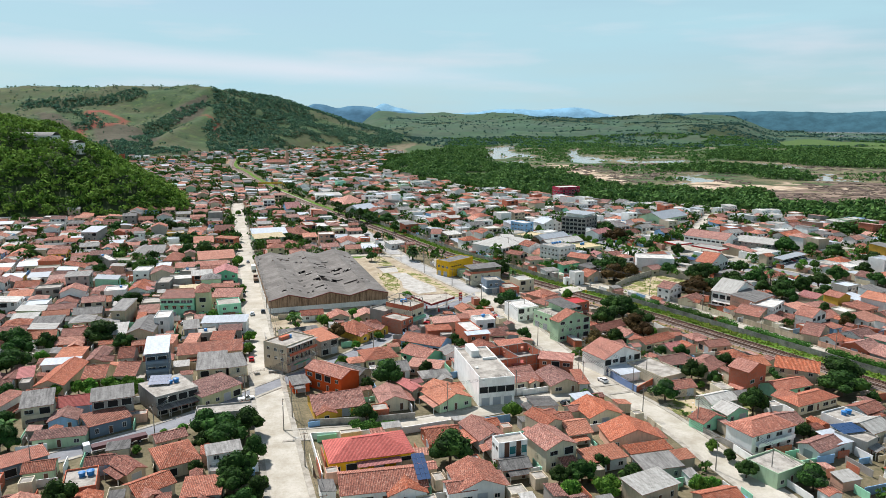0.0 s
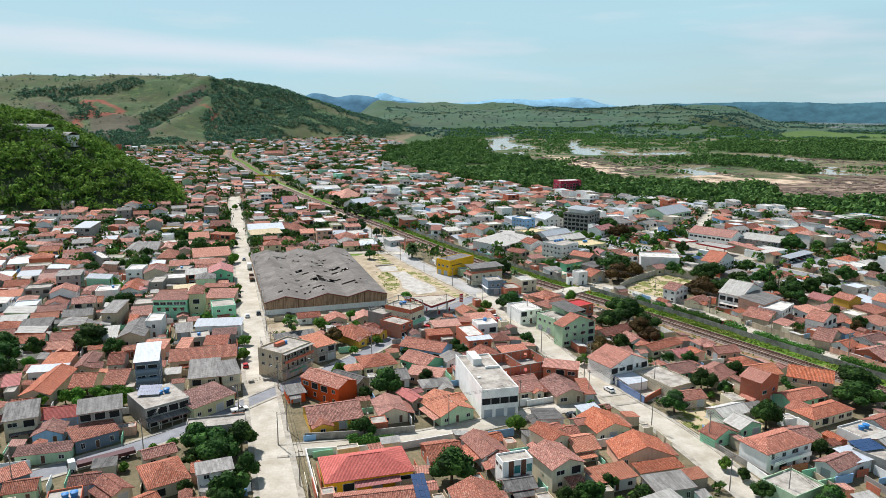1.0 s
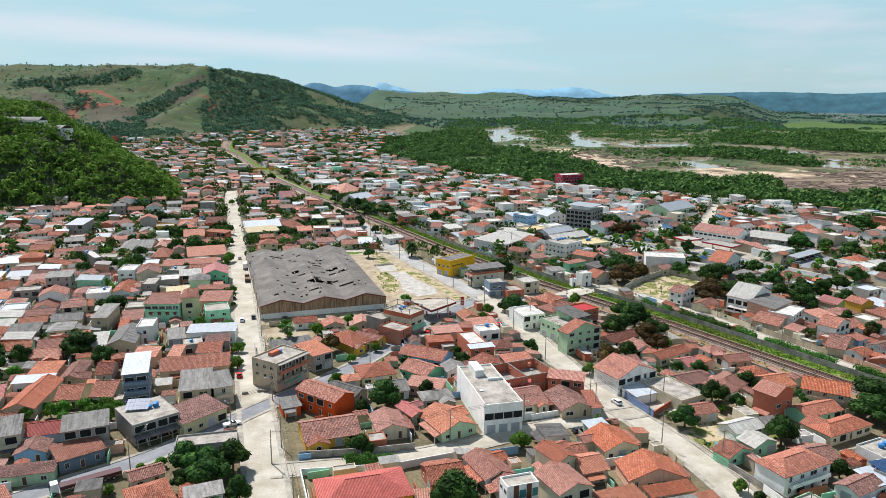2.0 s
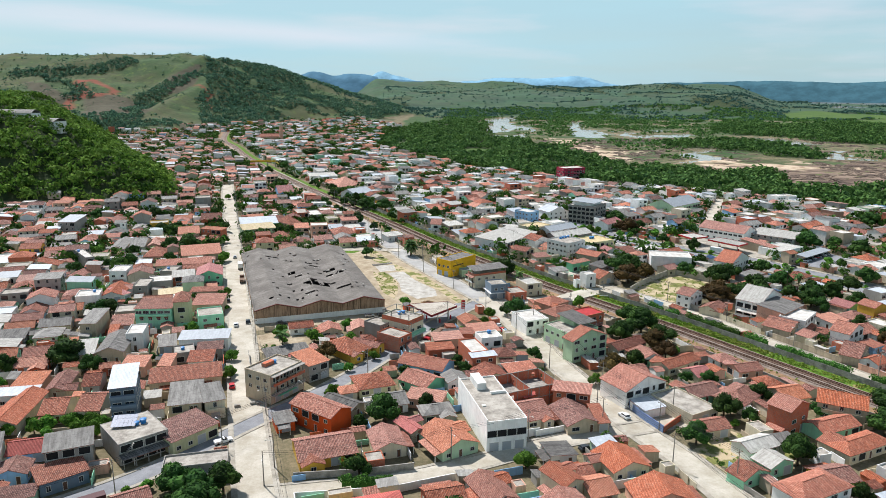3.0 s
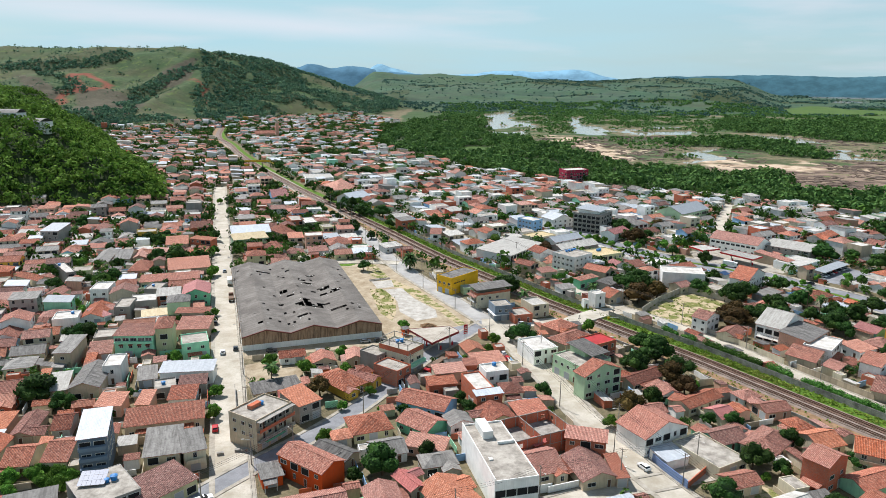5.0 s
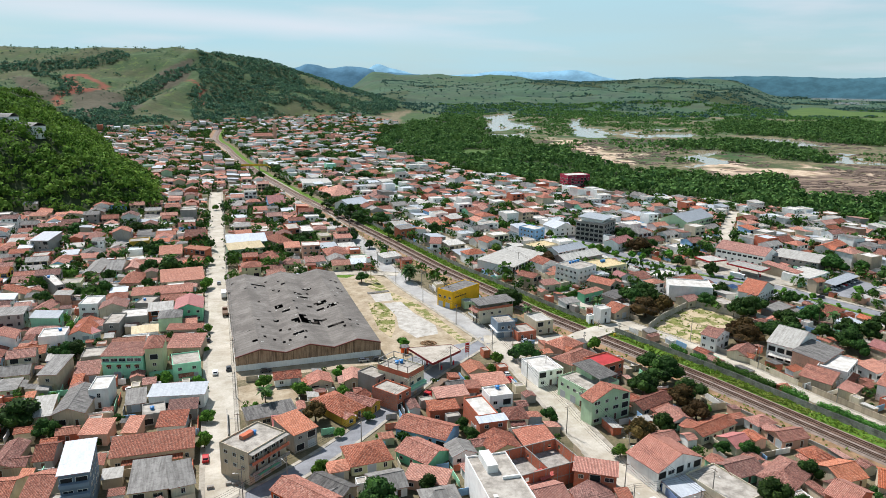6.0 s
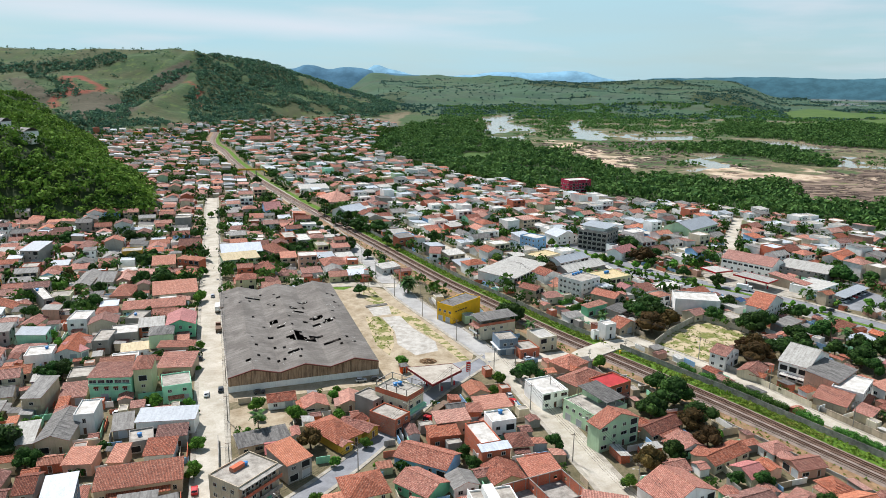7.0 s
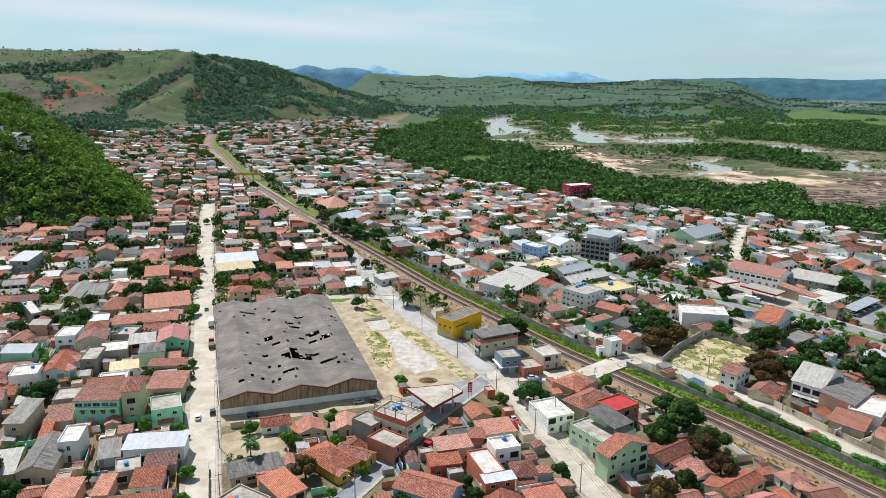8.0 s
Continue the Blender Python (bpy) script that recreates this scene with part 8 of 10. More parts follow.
# ---- woods, scrub on the river islets, trees on far slopes ----
def clump_field(name, places, quads, leaf, mat, label, category, seed, spread_=0.42, shell=(0.5, 0.66)):
    """Many small tree crowns joined: each a few lobes of leaf sprays; places are rows of x, y, z, r."""
    rng = np.random.default_rng(seed)
    P = np.array(places, float)
    n = len(P)
    k = quads
    way = rng.normal(size=(n, k, 3))
    way[..., 2] = np.abs(way[..., 2]) * 1.15 - 0.3
    way /= np.linalg.norm(way, axis=2)[..., None]
    lob = rng.normal(size=(n, 5, 3)) * (spread_, spread_, spread_ * 0.52)
    c = way * rng.uniform(*shell, (n, k, 1)) + lob[np.arange(n)[:, None], rng.integers(0, 5, (n, k))]
    c[..., 2] = c[..., 2] * 0.85 + 0.75
    nrm = way + rng.normal(size=(n, k, 3)) * 0.3
    nrm /= np.linalg.norm(nrm, axis=2)[..., None]
    t = np.cross(nrm, rng.normal(size=(n, k, 3)))
    t /= np.linalg.norm(t, axis=2)[..., None] + 1e-9
    b = np.cross(nrm, t)
    s = leaf * rng.uniform(0.6, 1.3, (n, k, 1))
    q = np.stack([c - t * s - b * s * 0.4, c + t * s * 0.2 - b * s * 0.8, c + t * s + b * s * 0.3, c - t * s * 0.1 + b * s * 0.8], 2)
    q = q * P[:, None, None, 3:4] + P[:, None, None, :3]
    co = q.reshape(-1, 3)
    me = bpy.data.meshes.new(name)
    me.vertices.add(len(co))
    me.vertices.foreach_set("co", co.ravel())
    me.loops.add(len(co))
    me.loops.foreach_set("vertex_index", np.arange(len(co)))
    me.polygons.add(len(co) // 4)
    me.polygons.foreach_set("loop_start", np.arange(0, len(co), 4))
    me.update()
    me.materials.append(mat)
    tagged(new(name, me), label, category, kind="stuff")


def wood_mat(name, a, b, c, pale):
    """Canopy: hue drifts over tens of metres, and from spray to spray."""
    m = Mat(name, 0.85, 0.0, 0.06)
    col = m.ramp(m.island(), ((0.0, a), (0.5, b), (1.0, c)))
    big = m.ramp(m.noise(0.05, 3.0, m.world_pos()), ((0.42, (0, 0, 0, 1)), (0.62, (1, 1, 1, 1))))
    col = m.mix(m.math("MULTIPLY", big, 0.5), col, pale)
    single = m.noise(0.16, 2.0, m.world_pos())
    col = m.mix(m.math("MULTIPLY", m.ramp(single, ((0.55, (0, 0, 0, 1)), (0.66, (1, 1, 1, 1)))), 0.55), col, a)
    col = m.mix(m.math("MULTIPLY", m.ramp(single, ((0.34, (1, 1, 1, 1)), (0.44, (0, 0, 0, 1)))), 0.7), col, pale)
    m.colour(col)
    tr = m.node("BsdfTranslucent")
    m.put(tr.inputs["Color"], col)
    mx = m.node("MixShader", Fac=0.2)
    m.t.links.new(m.b.outputs[0], mx.inputs[1])
    m.t.links.new(tr.outputs[0], mx.inputs[2])
    m.t.links.new(mx.outputs[0], m.t.nodes["Material Output"].inputs["Surface"])
    return m.m


M_WOODS = wood_mat("woodland canopy", srgb("1e3613"), srgb("3e5e22"), srgb("6e9238"), srgb("8aa84a"))
M_SCRUB = wood_mat("riverside scrub", srgb("2e4d28"), srgb("446a38"), srgb("5f8448"), srgb("70904c"))

M_BANKWOOD = wood_mat("riverside canopy", srgb("213a1e"), srgb("38592e"), srgb("57793e"), srgb("6b8b48"))
M_GARDEN = wood_mat("garden leaves", srgb("1a2d13"), srgb("2b461c"), srgb("426226"), srgb("567632"))
# the next two greens are shifted towards blue to carry distance haze
M_HILLWOOD = wood_mat("hill thicket tinted with haze", srgb("334f45"), srgb("486c5a"), srgb("678a6c"), srgb("738e68"))
M_FARWOOD = wood_mat("far woodland tinted with haze", srgb("34504a"), srgb("43625a"), srgb("547468"), srgb("607c6c"))


def woods():
    rng = np.random.default_rng(4)

    def scatter(n, x0, x1, y0, y1):
        x, y = rng.uniform(x0, x1, n), rng.uniform(y0, y1, n)
        near = abs(x) < 0.7 * (y + 40)
        return x[near], y[near]

    # spur beside the town
    x, y = scatter(34000, -760, -190, 560, 1250)
    d = along(x, y, SPUR)[0]
    keep = inside(x, y, SPUR_AREA) & (d > 3) & (d < 330)
    keep &= ~((x > -414) & (x < -334) & (abs(y - np.interp(x, (-408, -367, -338), (688, 684, 668)) - 2) < 7.5))
    keep &= rng.uniform(size=len(x)) < np.interp(y, (560, 700, 1250), (0.5, 0.34, 0.2))
    x, y = x[keep], y[keep]
    r = rng.uniform(2.6, 6.6, len(x))
    clump_field("hill_woods", np.stack([x, y, ground(x, y) - 0.5 + rng.uniform(-1.0, 1.6, len(x)), r], 1), 44, 0.21, M_WOODS, "dense green woodland on the hill beside the town", "woods", 1, 0.3, (0.62, 0.78))
    # gallery woods along the bank and on the larger islets
    x, y = scatter(60000, -180, 1150, 420, 2300)
    d, _, side = along(x, y, BANK)
    jog = 14 * fbm(x, y, 40, 61, 3)
    gal = (side > 0) & (d > 3) & (inside(x + jog, y + 2 * jog, GALLERY) | inside(x + jog, y + 2 * jog, ISLETS[0]) | inside(x + jog, y + 2 * jog, ISLETS[1]))
    keep = gal & (ground(x, y) > WATER_Z + 0.5) & (fbm(x, y, 60, 17, 2) > -0.75) & ~inside(x, y, MEADOWS[0])
    keep &= rng.uniform(size=len(x)) < np.interp(y, (420, 1000, 2300), (0.95, 0.75, 0.42))
    x, y = x[keep], y[keep]
    r = rng.uniform(2.8, 6.6, len(x))
    clump_field("riverside_woods", np.stack([x, y, ground(x, y) - 0.5, r], 1), 20, 0.32, M_BANKWOOD, "dark green woods along the river bank", "woods", 2, 0.32, (0.6, 0.76))
    # scrub on islets
    x, y = scatter(42000, 0, 1900, 700, 2500)
    d, _, side = along(x, y, BANK)
    dry = (pooled(x, y) < 0.5) & ~inside(x, y, SAND[0]) & ~inside(x, y, MEADOWS[1]) & ~inside(x, y, MEADOWS[2]) & ~(inside(x, y, ROCK) & (rng.uniform(size=len(x)) < 0.9))
    keep = (side > 0) & (d > 90) & dry & (fbm(x, y, 85, 19, 3) + 0.5 * fbm(x, y, 26, 20, 2) > np.interp(y, (780, 980, 1150, 1500, 2200), (0.42, 0.22, 0.1, -0.1, -0.3)))
    x, y = x[keep], y[keep]
    r = rng.uniform(1.2, 3.6, len(x)) + np.interp(y, (1300, 2300), (0, 1.6))
    clump_field("river_scrub", np.stack([x, y, ground(x, y) - 0.6, r], 1), 9, 0.5, M_SCRUB, "scrub and small trees on the river islets", "scrub", 3)
    # big hill: thick wood on its right shoulder and in gullies, single trees elsewhere
    x, y = scatter(70000, -1500, -120, 1260, 2450)
    wooded = hill_wood(x, y)
    lone = (rng.uniform(size=len(x)) < 0.014) & ~inside(x, y, BARE[0]) & ~inside(x, y, BARE[1])
    g = ground(x, y)
    keep = (wooded | lone) & (g > 1.0) & (rng.uniform(size=len(x)) < 0.6) & (along(x, y, BANK)[2] <= 0)
    x, y, g = x[keep], y[keep], g[keep]
    crest = np.array([p for p in resample(RIDGE[1:5], 17.0) if p[0] > -1450]) + rng.normal(size=(len([p for p in resample(RIDGE[1:5], 17.0) if p[0] > -1450]), 2)) * 9
    x, y = np.append(x, crest[:, 0]), np.append(y, crest[:, 1])
    g = ground(x, y)
    r = rng.uniform(1.8, 5.4, len(x))
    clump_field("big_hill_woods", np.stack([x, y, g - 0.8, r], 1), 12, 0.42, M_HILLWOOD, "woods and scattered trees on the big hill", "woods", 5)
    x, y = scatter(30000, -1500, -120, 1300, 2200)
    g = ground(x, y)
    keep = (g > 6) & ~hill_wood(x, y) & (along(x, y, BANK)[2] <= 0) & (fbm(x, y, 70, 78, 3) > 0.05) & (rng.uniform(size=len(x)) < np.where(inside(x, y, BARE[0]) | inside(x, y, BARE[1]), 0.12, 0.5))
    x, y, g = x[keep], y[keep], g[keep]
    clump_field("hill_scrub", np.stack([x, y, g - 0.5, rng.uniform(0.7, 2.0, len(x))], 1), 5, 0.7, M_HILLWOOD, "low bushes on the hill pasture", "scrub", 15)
    # far pastures
    x, y = scatter(42000, -300, 3200, 2000, 4600)
    keep = (fbm(x, y, 260, 91, 4) + 0.4 * fbm(x, y, 70, 93, 2) > 0.28) | (rng.uniform(size=len(x)) < 0.07) | ((y < 2500) & (fbm(x, y, 120, 95, 2) > -0.1))
    keep &= (pooled(x, y) < 0.5) & (rng.uniform(size=len(x)) < 0.8) & ~inside(x, y, MEADOWS[1]) & ~inside(x, y, MEADOWS[2])
    x, y = x[keep], y[keep]
    r = rng.uniform(2.2, 5.4, len(x))
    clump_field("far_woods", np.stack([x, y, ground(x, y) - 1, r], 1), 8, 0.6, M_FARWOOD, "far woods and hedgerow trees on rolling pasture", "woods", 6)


woods()


def river_rocks():
    """Low brown ledges and boulders on the sand bars."""
    rng = np.random.default_rng(21)
    bm = bmesh.new()
    bmesh.ops.create_icosphere(bm, subdivisions=1, radius=1.0)
    iv, faces = np.array([q.co[:] for q in bm.verts]), np.array([[q.index for q in g.verts] for g in bm.faces])
    bm.free()
    x, y = rng.uniform(160, 760, 9000), rng.uniform(690, 1360, 9000)
    bed = inside(x, y, ROCK) | inside(x, y, SAND[0]) | inside(x, y, SAND[1]) | ((along(x, y, BANK)[0] > 190) & (along(x, y, BANK)[2] > 0) & ~inside(x, y, GALLERY) & ~inside(x, y, ISLETS[1]))
    keep = bed & (pooled(x, y) < 0.5) & (fbm(x, y, 45, 66, 3) > 0.02) & (abs(x) < 0.68 * y)
    x, y = x[keep][:2600], y[keep][:2600]
    r = rng.uniform(0.7, 1.0, (len(x), 1, 1)) ** 2 * rng.uniform(1.0, 4.6, (len(x), 1, 1))
    a = radians(-24) + rng.normal(size=len(x)) * 0.3
    p = iv[None] * (1 + 0.3 * rng.normal(size=(len(x), len(iv), 1))) * (1.6, 0.7, 0.3) * r
    c, s = np.cos(a)[:, None], np.sin(a)[:, None]
    p = np.stack([p[..., 0] * c - p[..., 1] * s + x[:, None], p[..., 0] * s + p[..., 1] * c + y[:, None], p[..., 2] + ground(x, y)[:, None]], 2)
    f = faces[None] + (np.arange(len(x)) * len(iv))[:, None, None]
    me = bpy.data.meshes.new("river_rocks")
    me.from_pydata(p.reshape(-1, 3).tolist(), [], f.reshape(-1, 3).tolist())
    me.materials.append(slab("brown river rock", srgb("77675a"), srgb("4a3e36"), 0.3))
    tagged(new("river_rocks", me), "brown rock ledges and boulders on the river bars", "rocks", kind="stuff")


river_rocks()


# ---- vehicles ----
CAR_PAINT = {"white": M_WHITE, "pickup": M_WHITE, "dark": plain("dark grey car paint", srgb("34383c"), 0.3, wear=0.05), "silver": plain("silver car paint", srgb("a9adb1"), 0.35, 0.3, wear=0.05), "red": M_RED, "trailer": M_WHITE, "brown": plain("brown paint", srgb("6a4a36"), 0.6)}


M_MAROON = plain("dark red trailer paint", srgb("4f2a2c"), 0.7)


def wheel_mesh():
    mb = MB()
    mb.tube((0, -0.1, 0), (0, 0.1, 0), 0.31, 0.31, 12)
    mb.tube((0, 0.1, 0), (0, -0.105, 0), 0.31, 0.31, 12)
    mb.tube((0, -0.12, 0), (0, 0.12, 0), 0.18, 0.18, 10, 1)
    return mb.mesh("wheel", M_DARK, CAR_PAINT["silver"])


WHEEL = wheel_mesh()


def car(x, y, turn, kind):
    word = "pickup truck" if kind == "pickup" else "hatchback car"
    root = thing("car", None, None, pose(x, y, 0.08, 0, 0, turn), f"{'white' if kind == 'pickup' else kind} {word} on the street", "car", "cars")
    L, W = (5.0, 1.8) if kind == "pickup" else (4.1, 1.72)
    prof = [(-L / 2, 0.35), (L / 2, 0.35), (L / 2, 0.7), (L / 2 - 0.15, 0.82), (L * 0.2, 0.95), (-L / 2 + 0.1, 0.98), (-L / 2, 0.75)]
    mb = MB()
    n = len(prof)
    pts = [(px, -W / 2, pz) for px, pz in prof] + [(px, W / 2, pz) for px, pz in prof]
    mb.solid(pts, [tuple(range(n)), tuple(range(2 * n - 1, n - 1, -1))] + [(i, n + i, n + (i + 1) % n, (i + 1) % n) for i in range(n)])
    part("body", mb, CAR_PAINT[kind], root)
    back = -0.3 if kind == "pickup" else -L / 2 + 0.25
    for a, b, c_, d_, z0, z1, mat, name, ww in ((L * 0.23, back, L * 0.07, back + 0.3, 0.94, 1.4, M_GLASS, "window_band", 0.86), (L * 0.07 + 0.02, back + 0.26, L * 0.06, back + 0.34, 1.4, 1.47, CAR_PAINT[kind], "car_roof", 0.8)):
        mb = MB()
        w0, w1 = W / 2 * ww, W / 2 * 0.78
        p = [(b, -w0, z0), (a, -w0, z0), (a, w0, z0), (b, w0, z0), (d_, -w1, z1), (c_, -w1, z1), (c_, w1, z1), (d_, w1, z1)]
        mb.solid(p, [(3, 2, 1, 0), (4, 5, 6, 7), (0, 1, 5, 4), (1, 2, 6, 5), (2, 3, 7, 6), (3, 0, 4, 7)])
        part(name, mb, mat, root)
    for sx in (-L * 0.31, L * 0.31):
        for sy in (-W / 2 + 0.05, W / 2 - 0.05):
            part("wheel", WHEEL, None, root).matrix_basis = pose(sx, sy, 0.3)


def truck(x, y, turn, kind):
    long = {"red": 11.0, "white": 6.0, "brown": 5.0, "trailer": 14.0}[kind]
    root = thing("truck", None, None, pose(x, y, 0.08, 0, 0, turn), {"red": "red lorry with a long canvas-covered trailer", "white": "white box truck parked at the roadside", "brown": "old brown truck with a wooden bed", "trailer": "white lorry with a long dark-red open trailer"}[kind], "truck", "trucks")
    mb = MB()
    p = [(long / 2, -1.15, 0.6), (long / 2 + 2.0, -1.15, 0.6), (long / 2 + 2.0, 1.15, 0.6), (long / 2, 1.15, 0.6), (long / 2, -1.1, 2.9), (long / 2 + 1.6, -1.1, 2.9), (long / 2 + 1.6, 1.1, 2.9), (long / 2, 1.1, 2.9)]
    mb.solid(p, [(3, 2, 1, 0), (4, 5, 6, 7), (0, 1, 5, 4), (1, 2, 6, 5), (2, 3, 7, 6), (3, 0, 4, 7)])
    part("cab", mb, CAR_PAINT[kind], root)
    mb = MB()
    mb.solid([(long / 2 + 1.97, -1.0, 1.6), (long / 2 + 1.97, 1.0, 1.6), (long / 2 + 1.72, 1.0, 2.6), (long / 2 + 1.72, -1.0, 2.6), (long / 2 + 1.8, -1.0, 1.6), (long / 2 + 1.8, 1.0, 1.6), (long / 2 + 1.6, 1.0, 2.6), (long / 2 + 1.6, -1.0, 2.6)], [(0, 1, 2, 3), (5, 4, 7, 6), (3, 2, 6, 7), (4, 5, 1, 0), (0, 3, 7, 4), (1, 5, 6, 2)])
    part("windscreen", mb, M_GLASS, root)
    mb = MB()
    mb.box(-long / 2, -1.2, 1.0, long / 2 - 0.3, 1.2, 3.3 if kind in ("red", "white") else 1.9)
    part("cargo_body", mb, {"red": M_SLEEPER, "white": M_WHITE, "brown": M_SLEEPER, "trailer": M_MAROON}[kind], root)
    for sx in (-long * 0.36, -long * 0.22, long / 2 + 1.0):
        for sy in (-1.0, 1.0):
            part("wheel", WHEEL, None, root).matrix_basis = pose(sx, sy, 0.48) @ Matrix.Scale(1.6, 4)

# ---- trees, hedges, vehicles ----
tree(-17.3, 220.2, 5.6, "mango")
tree(-5.6, 227.8, 3.1, "mango")
tree(-21.7, 190.8, 3.6, "mango")
tree(20.8, 195.1, 3.6, "bright")
tree(2.0, 167.0, 6.5, "mango")
tree(-35.6, 237.0, 2.7, "bright")
tree(-59.2, 180.9, 5.8, "mango")
tree(-47.8, 168.5, 3.7, "mango")
tree(-48.4, 151.5, 4.4, "mango")
tree(-63.3, 174.2, 3.2, "mango")
tree(-60.4, 160.7, 2.5, "mango")
tree(-146.7, 230.0, 6.6, "mango")
tree(-142.2, 240.8, 3.0, "bright")
tree(-114.2, 173.6, 3.8, "mango")
tree(-76.5, 181.6, 1.9, "bright")
tree(-72.2, 184.4, 2.0, "bright")
tree(-115.2, 212.2, 2.9, "bright")
tree(-106.5, 215.4, 3.0, "bright")
tree(-101.6, 216.6, 2.9, "bright")
tree(-97.2, 215.6, 2.6, "bright")
tree(-102.8, 212.4, 2.6, "bright")
tree(-113.0, 214.2, 3.2, "bright")
tree(-97.8, 211.0, 3.1, "bright")
tree(-85.5, 144.0, 4.3, "mango")
tree(-71.4, 250.5, 2.5, "bright")
tree(-79.8, 172.0, 1.8, "bright")
tree(-74.8, 221.5, 1.9, "bright")
tree(-110.1, 209.5, 2.3, "bright")
tree(-53.5, 164.8, 2.7, "mango")
tree(-42.7, 156.6, 1.7, "bright")
tree(-44.5, 145.6, 3.3, "mango")
tree(69.1, 207.7, 4.7, "mango")
tree(82.9, 223.8, 4.7, "mango")
tree(89.1, 220.6, 3.0, "mango")
tree(83.8, 217.9, 1.7, "bright")
tree(92.0, 197.2, 4.7, "mango")
tree(126.2, 211.9, 7.3, "mango")
tree(132.2, 205.3, 2.6, "mango")
tree(98.4, 179.8, 3.4, "mango")
tree(71.4, 174.3, 2.2, "bright")
tree(73.8, 169.1, 2.1, "mango")
tree(74.6, 160.6, 3.0, "mango")
tree(87.8, 154.1, 3.8, "mango")
tree(60.1, 153.5, 3.0, "bright")
tree(87.2, 247.5, 3.1, "mango")
tree(79.9, 248.4, 2.7, "mango")
tree(64.4, 155.6, 2.0, "bright")
tree(39.9, 154.7, 2.9, "bright")
tree(37.9, 150.6, 3.5, "bright")
tree(29.3, 151.2, 3.1, "bright")
tree(31.0, 316.1, 5.9, "mango")
tree(27.2, 318.5, 3.5, "mango")
tree(16.1, 302.9, 2.8, "bright")
tree(7.0, 297.6, 1.7, "bright")
tree(-1.5, 287.6, 1.4, "bright")
tree(4.5, 261.4, 2.8, "mango")
tree(6.9, 254.7, 2.9, "mango")
tree(65.8, 292.3, 3.0, "mango")
tree(78.7, 297.6, 7.8, "mango")
tree(75.7, 307.4, 5.2, "mango")
tree(67.6, 287.9, 5.6, "mango")
tree(78.6, 280.1, 6.1, "brown")
tree(79.6, 269.0, 5.3, "brown")
tree(57.3, 256.1, 5.2, "brown")
tree(66.3, 260.9, 4.5, "mango")
tree(89.9, 385.0, 6.9, "mango")
tree(91.9, 369.2, 7.5, "brown")
tree(102.2, 376.4, 5.3, "brown")
tree(98.8, 400.1, 6.1, "mango")
tree(123.0, 335.2, 8.4, "brown")
tree(137.6, 370.4, 7.4, "mango")
tree(135.5, 338.0, 7.1, "mango")
tree(145.0, 340.2, 5.9, "mango")
tree(163.4, 331.5, 6.9, "mango")
tree(60.7, 458.9, 5.2, "brown")
tree(59.8, 329.1, 3.4, "bright")
tree(28.3, 385.9, 5.8, "mango")
tree(-64.2, 292.3, 3.3, "bright")
tree(-49.3, 284.8, 3.8, "bright")
tree(-35.4, 285.0, 2.9, "bright")
tree(-41.5, 266.8, 4.6, "brown")
tree(-24.9, 267.9, 2.3, "bright")
tree(-33.2, 257.3, 2.0, "bright")
tree(-20.9, 256.8, 1.3, "bright")
tree(-39.0, 306.1, 1.7, "bright")
tree(-16.9, 330.1, 3.2, "bright")
tree(-60.8, 284.4, 1.8, "bright")
tree(-55.8, 277.4, 1.5, "bright")
tree(-62.3, 274.2, 2.1, "bright")
tree(-56.7, 275.2, 1.9, "bright")
tree(-143.9, 315.3, 4.8, "mango")
tree(-148.0, 314.5, 3.4, "mango")
tree(-143.5, 321.4, 3.2, "mango")
tree(-137.7, 327.3, 2.7, "mango")
tree(-98.4, 293.8, 3.3, "bright")
tree(-102.0, 294.8, 2.1, "bright")
tree(-87.0, 293.5, 2.3, "bright")
tree(-83.2, 289.5, 1.1, "bright")
tree(-102.7, 264.6, 2.3, "mango")
tree(-72.3, 254.3, 2.3, "bright")
tree(-94.3, 324.3, 1.4, "bright")
tree(-118.0, 255.0, 3.3, "mango")
tree(-134.3, 279.2, 2.0, "bright")
tree(-130.9, 280.4, 2.0, "bright")
tree(-120.5, 408.0, 3.9, "bright")
tree(-133.6, 453.8, 2.8, "mango")
tree(-178.5, 471.3, 6.6, "mango")
tree(-171.2, 466.7, 5.4, "mango")
tree(-171.9, 483.3, 4.7, "mango")
tree(-150.1, 439.6, 5.3, "mango")
tree(-199.9, 422.3, 3.7, "bright")
tree(-195.8, 424.5, 3.5, "bright")
tree(-202.0, 442.3, 3.7, "brown")
tree(-186.7, 379.6, 4.7, "mango")
tree(-175.9, 389.7, 3.7, "mango")
tree(-165.8, 394.5, 4.7, "mango")
tree(-149.0, 407.3, 3.5, "mango")
tree(-170.2, 355.7, 3.2, "bright")
tree(-165.5, 355.7, 3.0, "bright")
tree(-159.5, 348.8, 2.6, "bright")
tree(-134.5, 380.6, 3.6, "mango")
tree(-194.3, 453.7, 3.6, "mango")
tree(-188.5, 457.0, 3.8, "mango")
tree(-213.6, 481.1, 3.1, "bright")
tree(-100.4, 345.9, 2.6, "bright")
tree(-143.2, 486.9, 3.9, "mango")
tree(-175.4, 424.2, 2.5, "bright")
tree(-146.7, 399.3, 2.7, "bright")
tree(143.0, 373.9, 6.1, "mango")
tree(138.0, 373.9, 3.8, "mango")
tree(127.9, 346.3, 5.6, "brown")
tree(124.3, 350.2, 3.5, "brown")
tree(138.1, 344.7, 4.5, "mango")
tree(149.3, 351.5, 5.2, "mango")
tree(160.6, 363.2, 3.7, "mango")
tree(140.2, 404.8, 3.9, "mango")
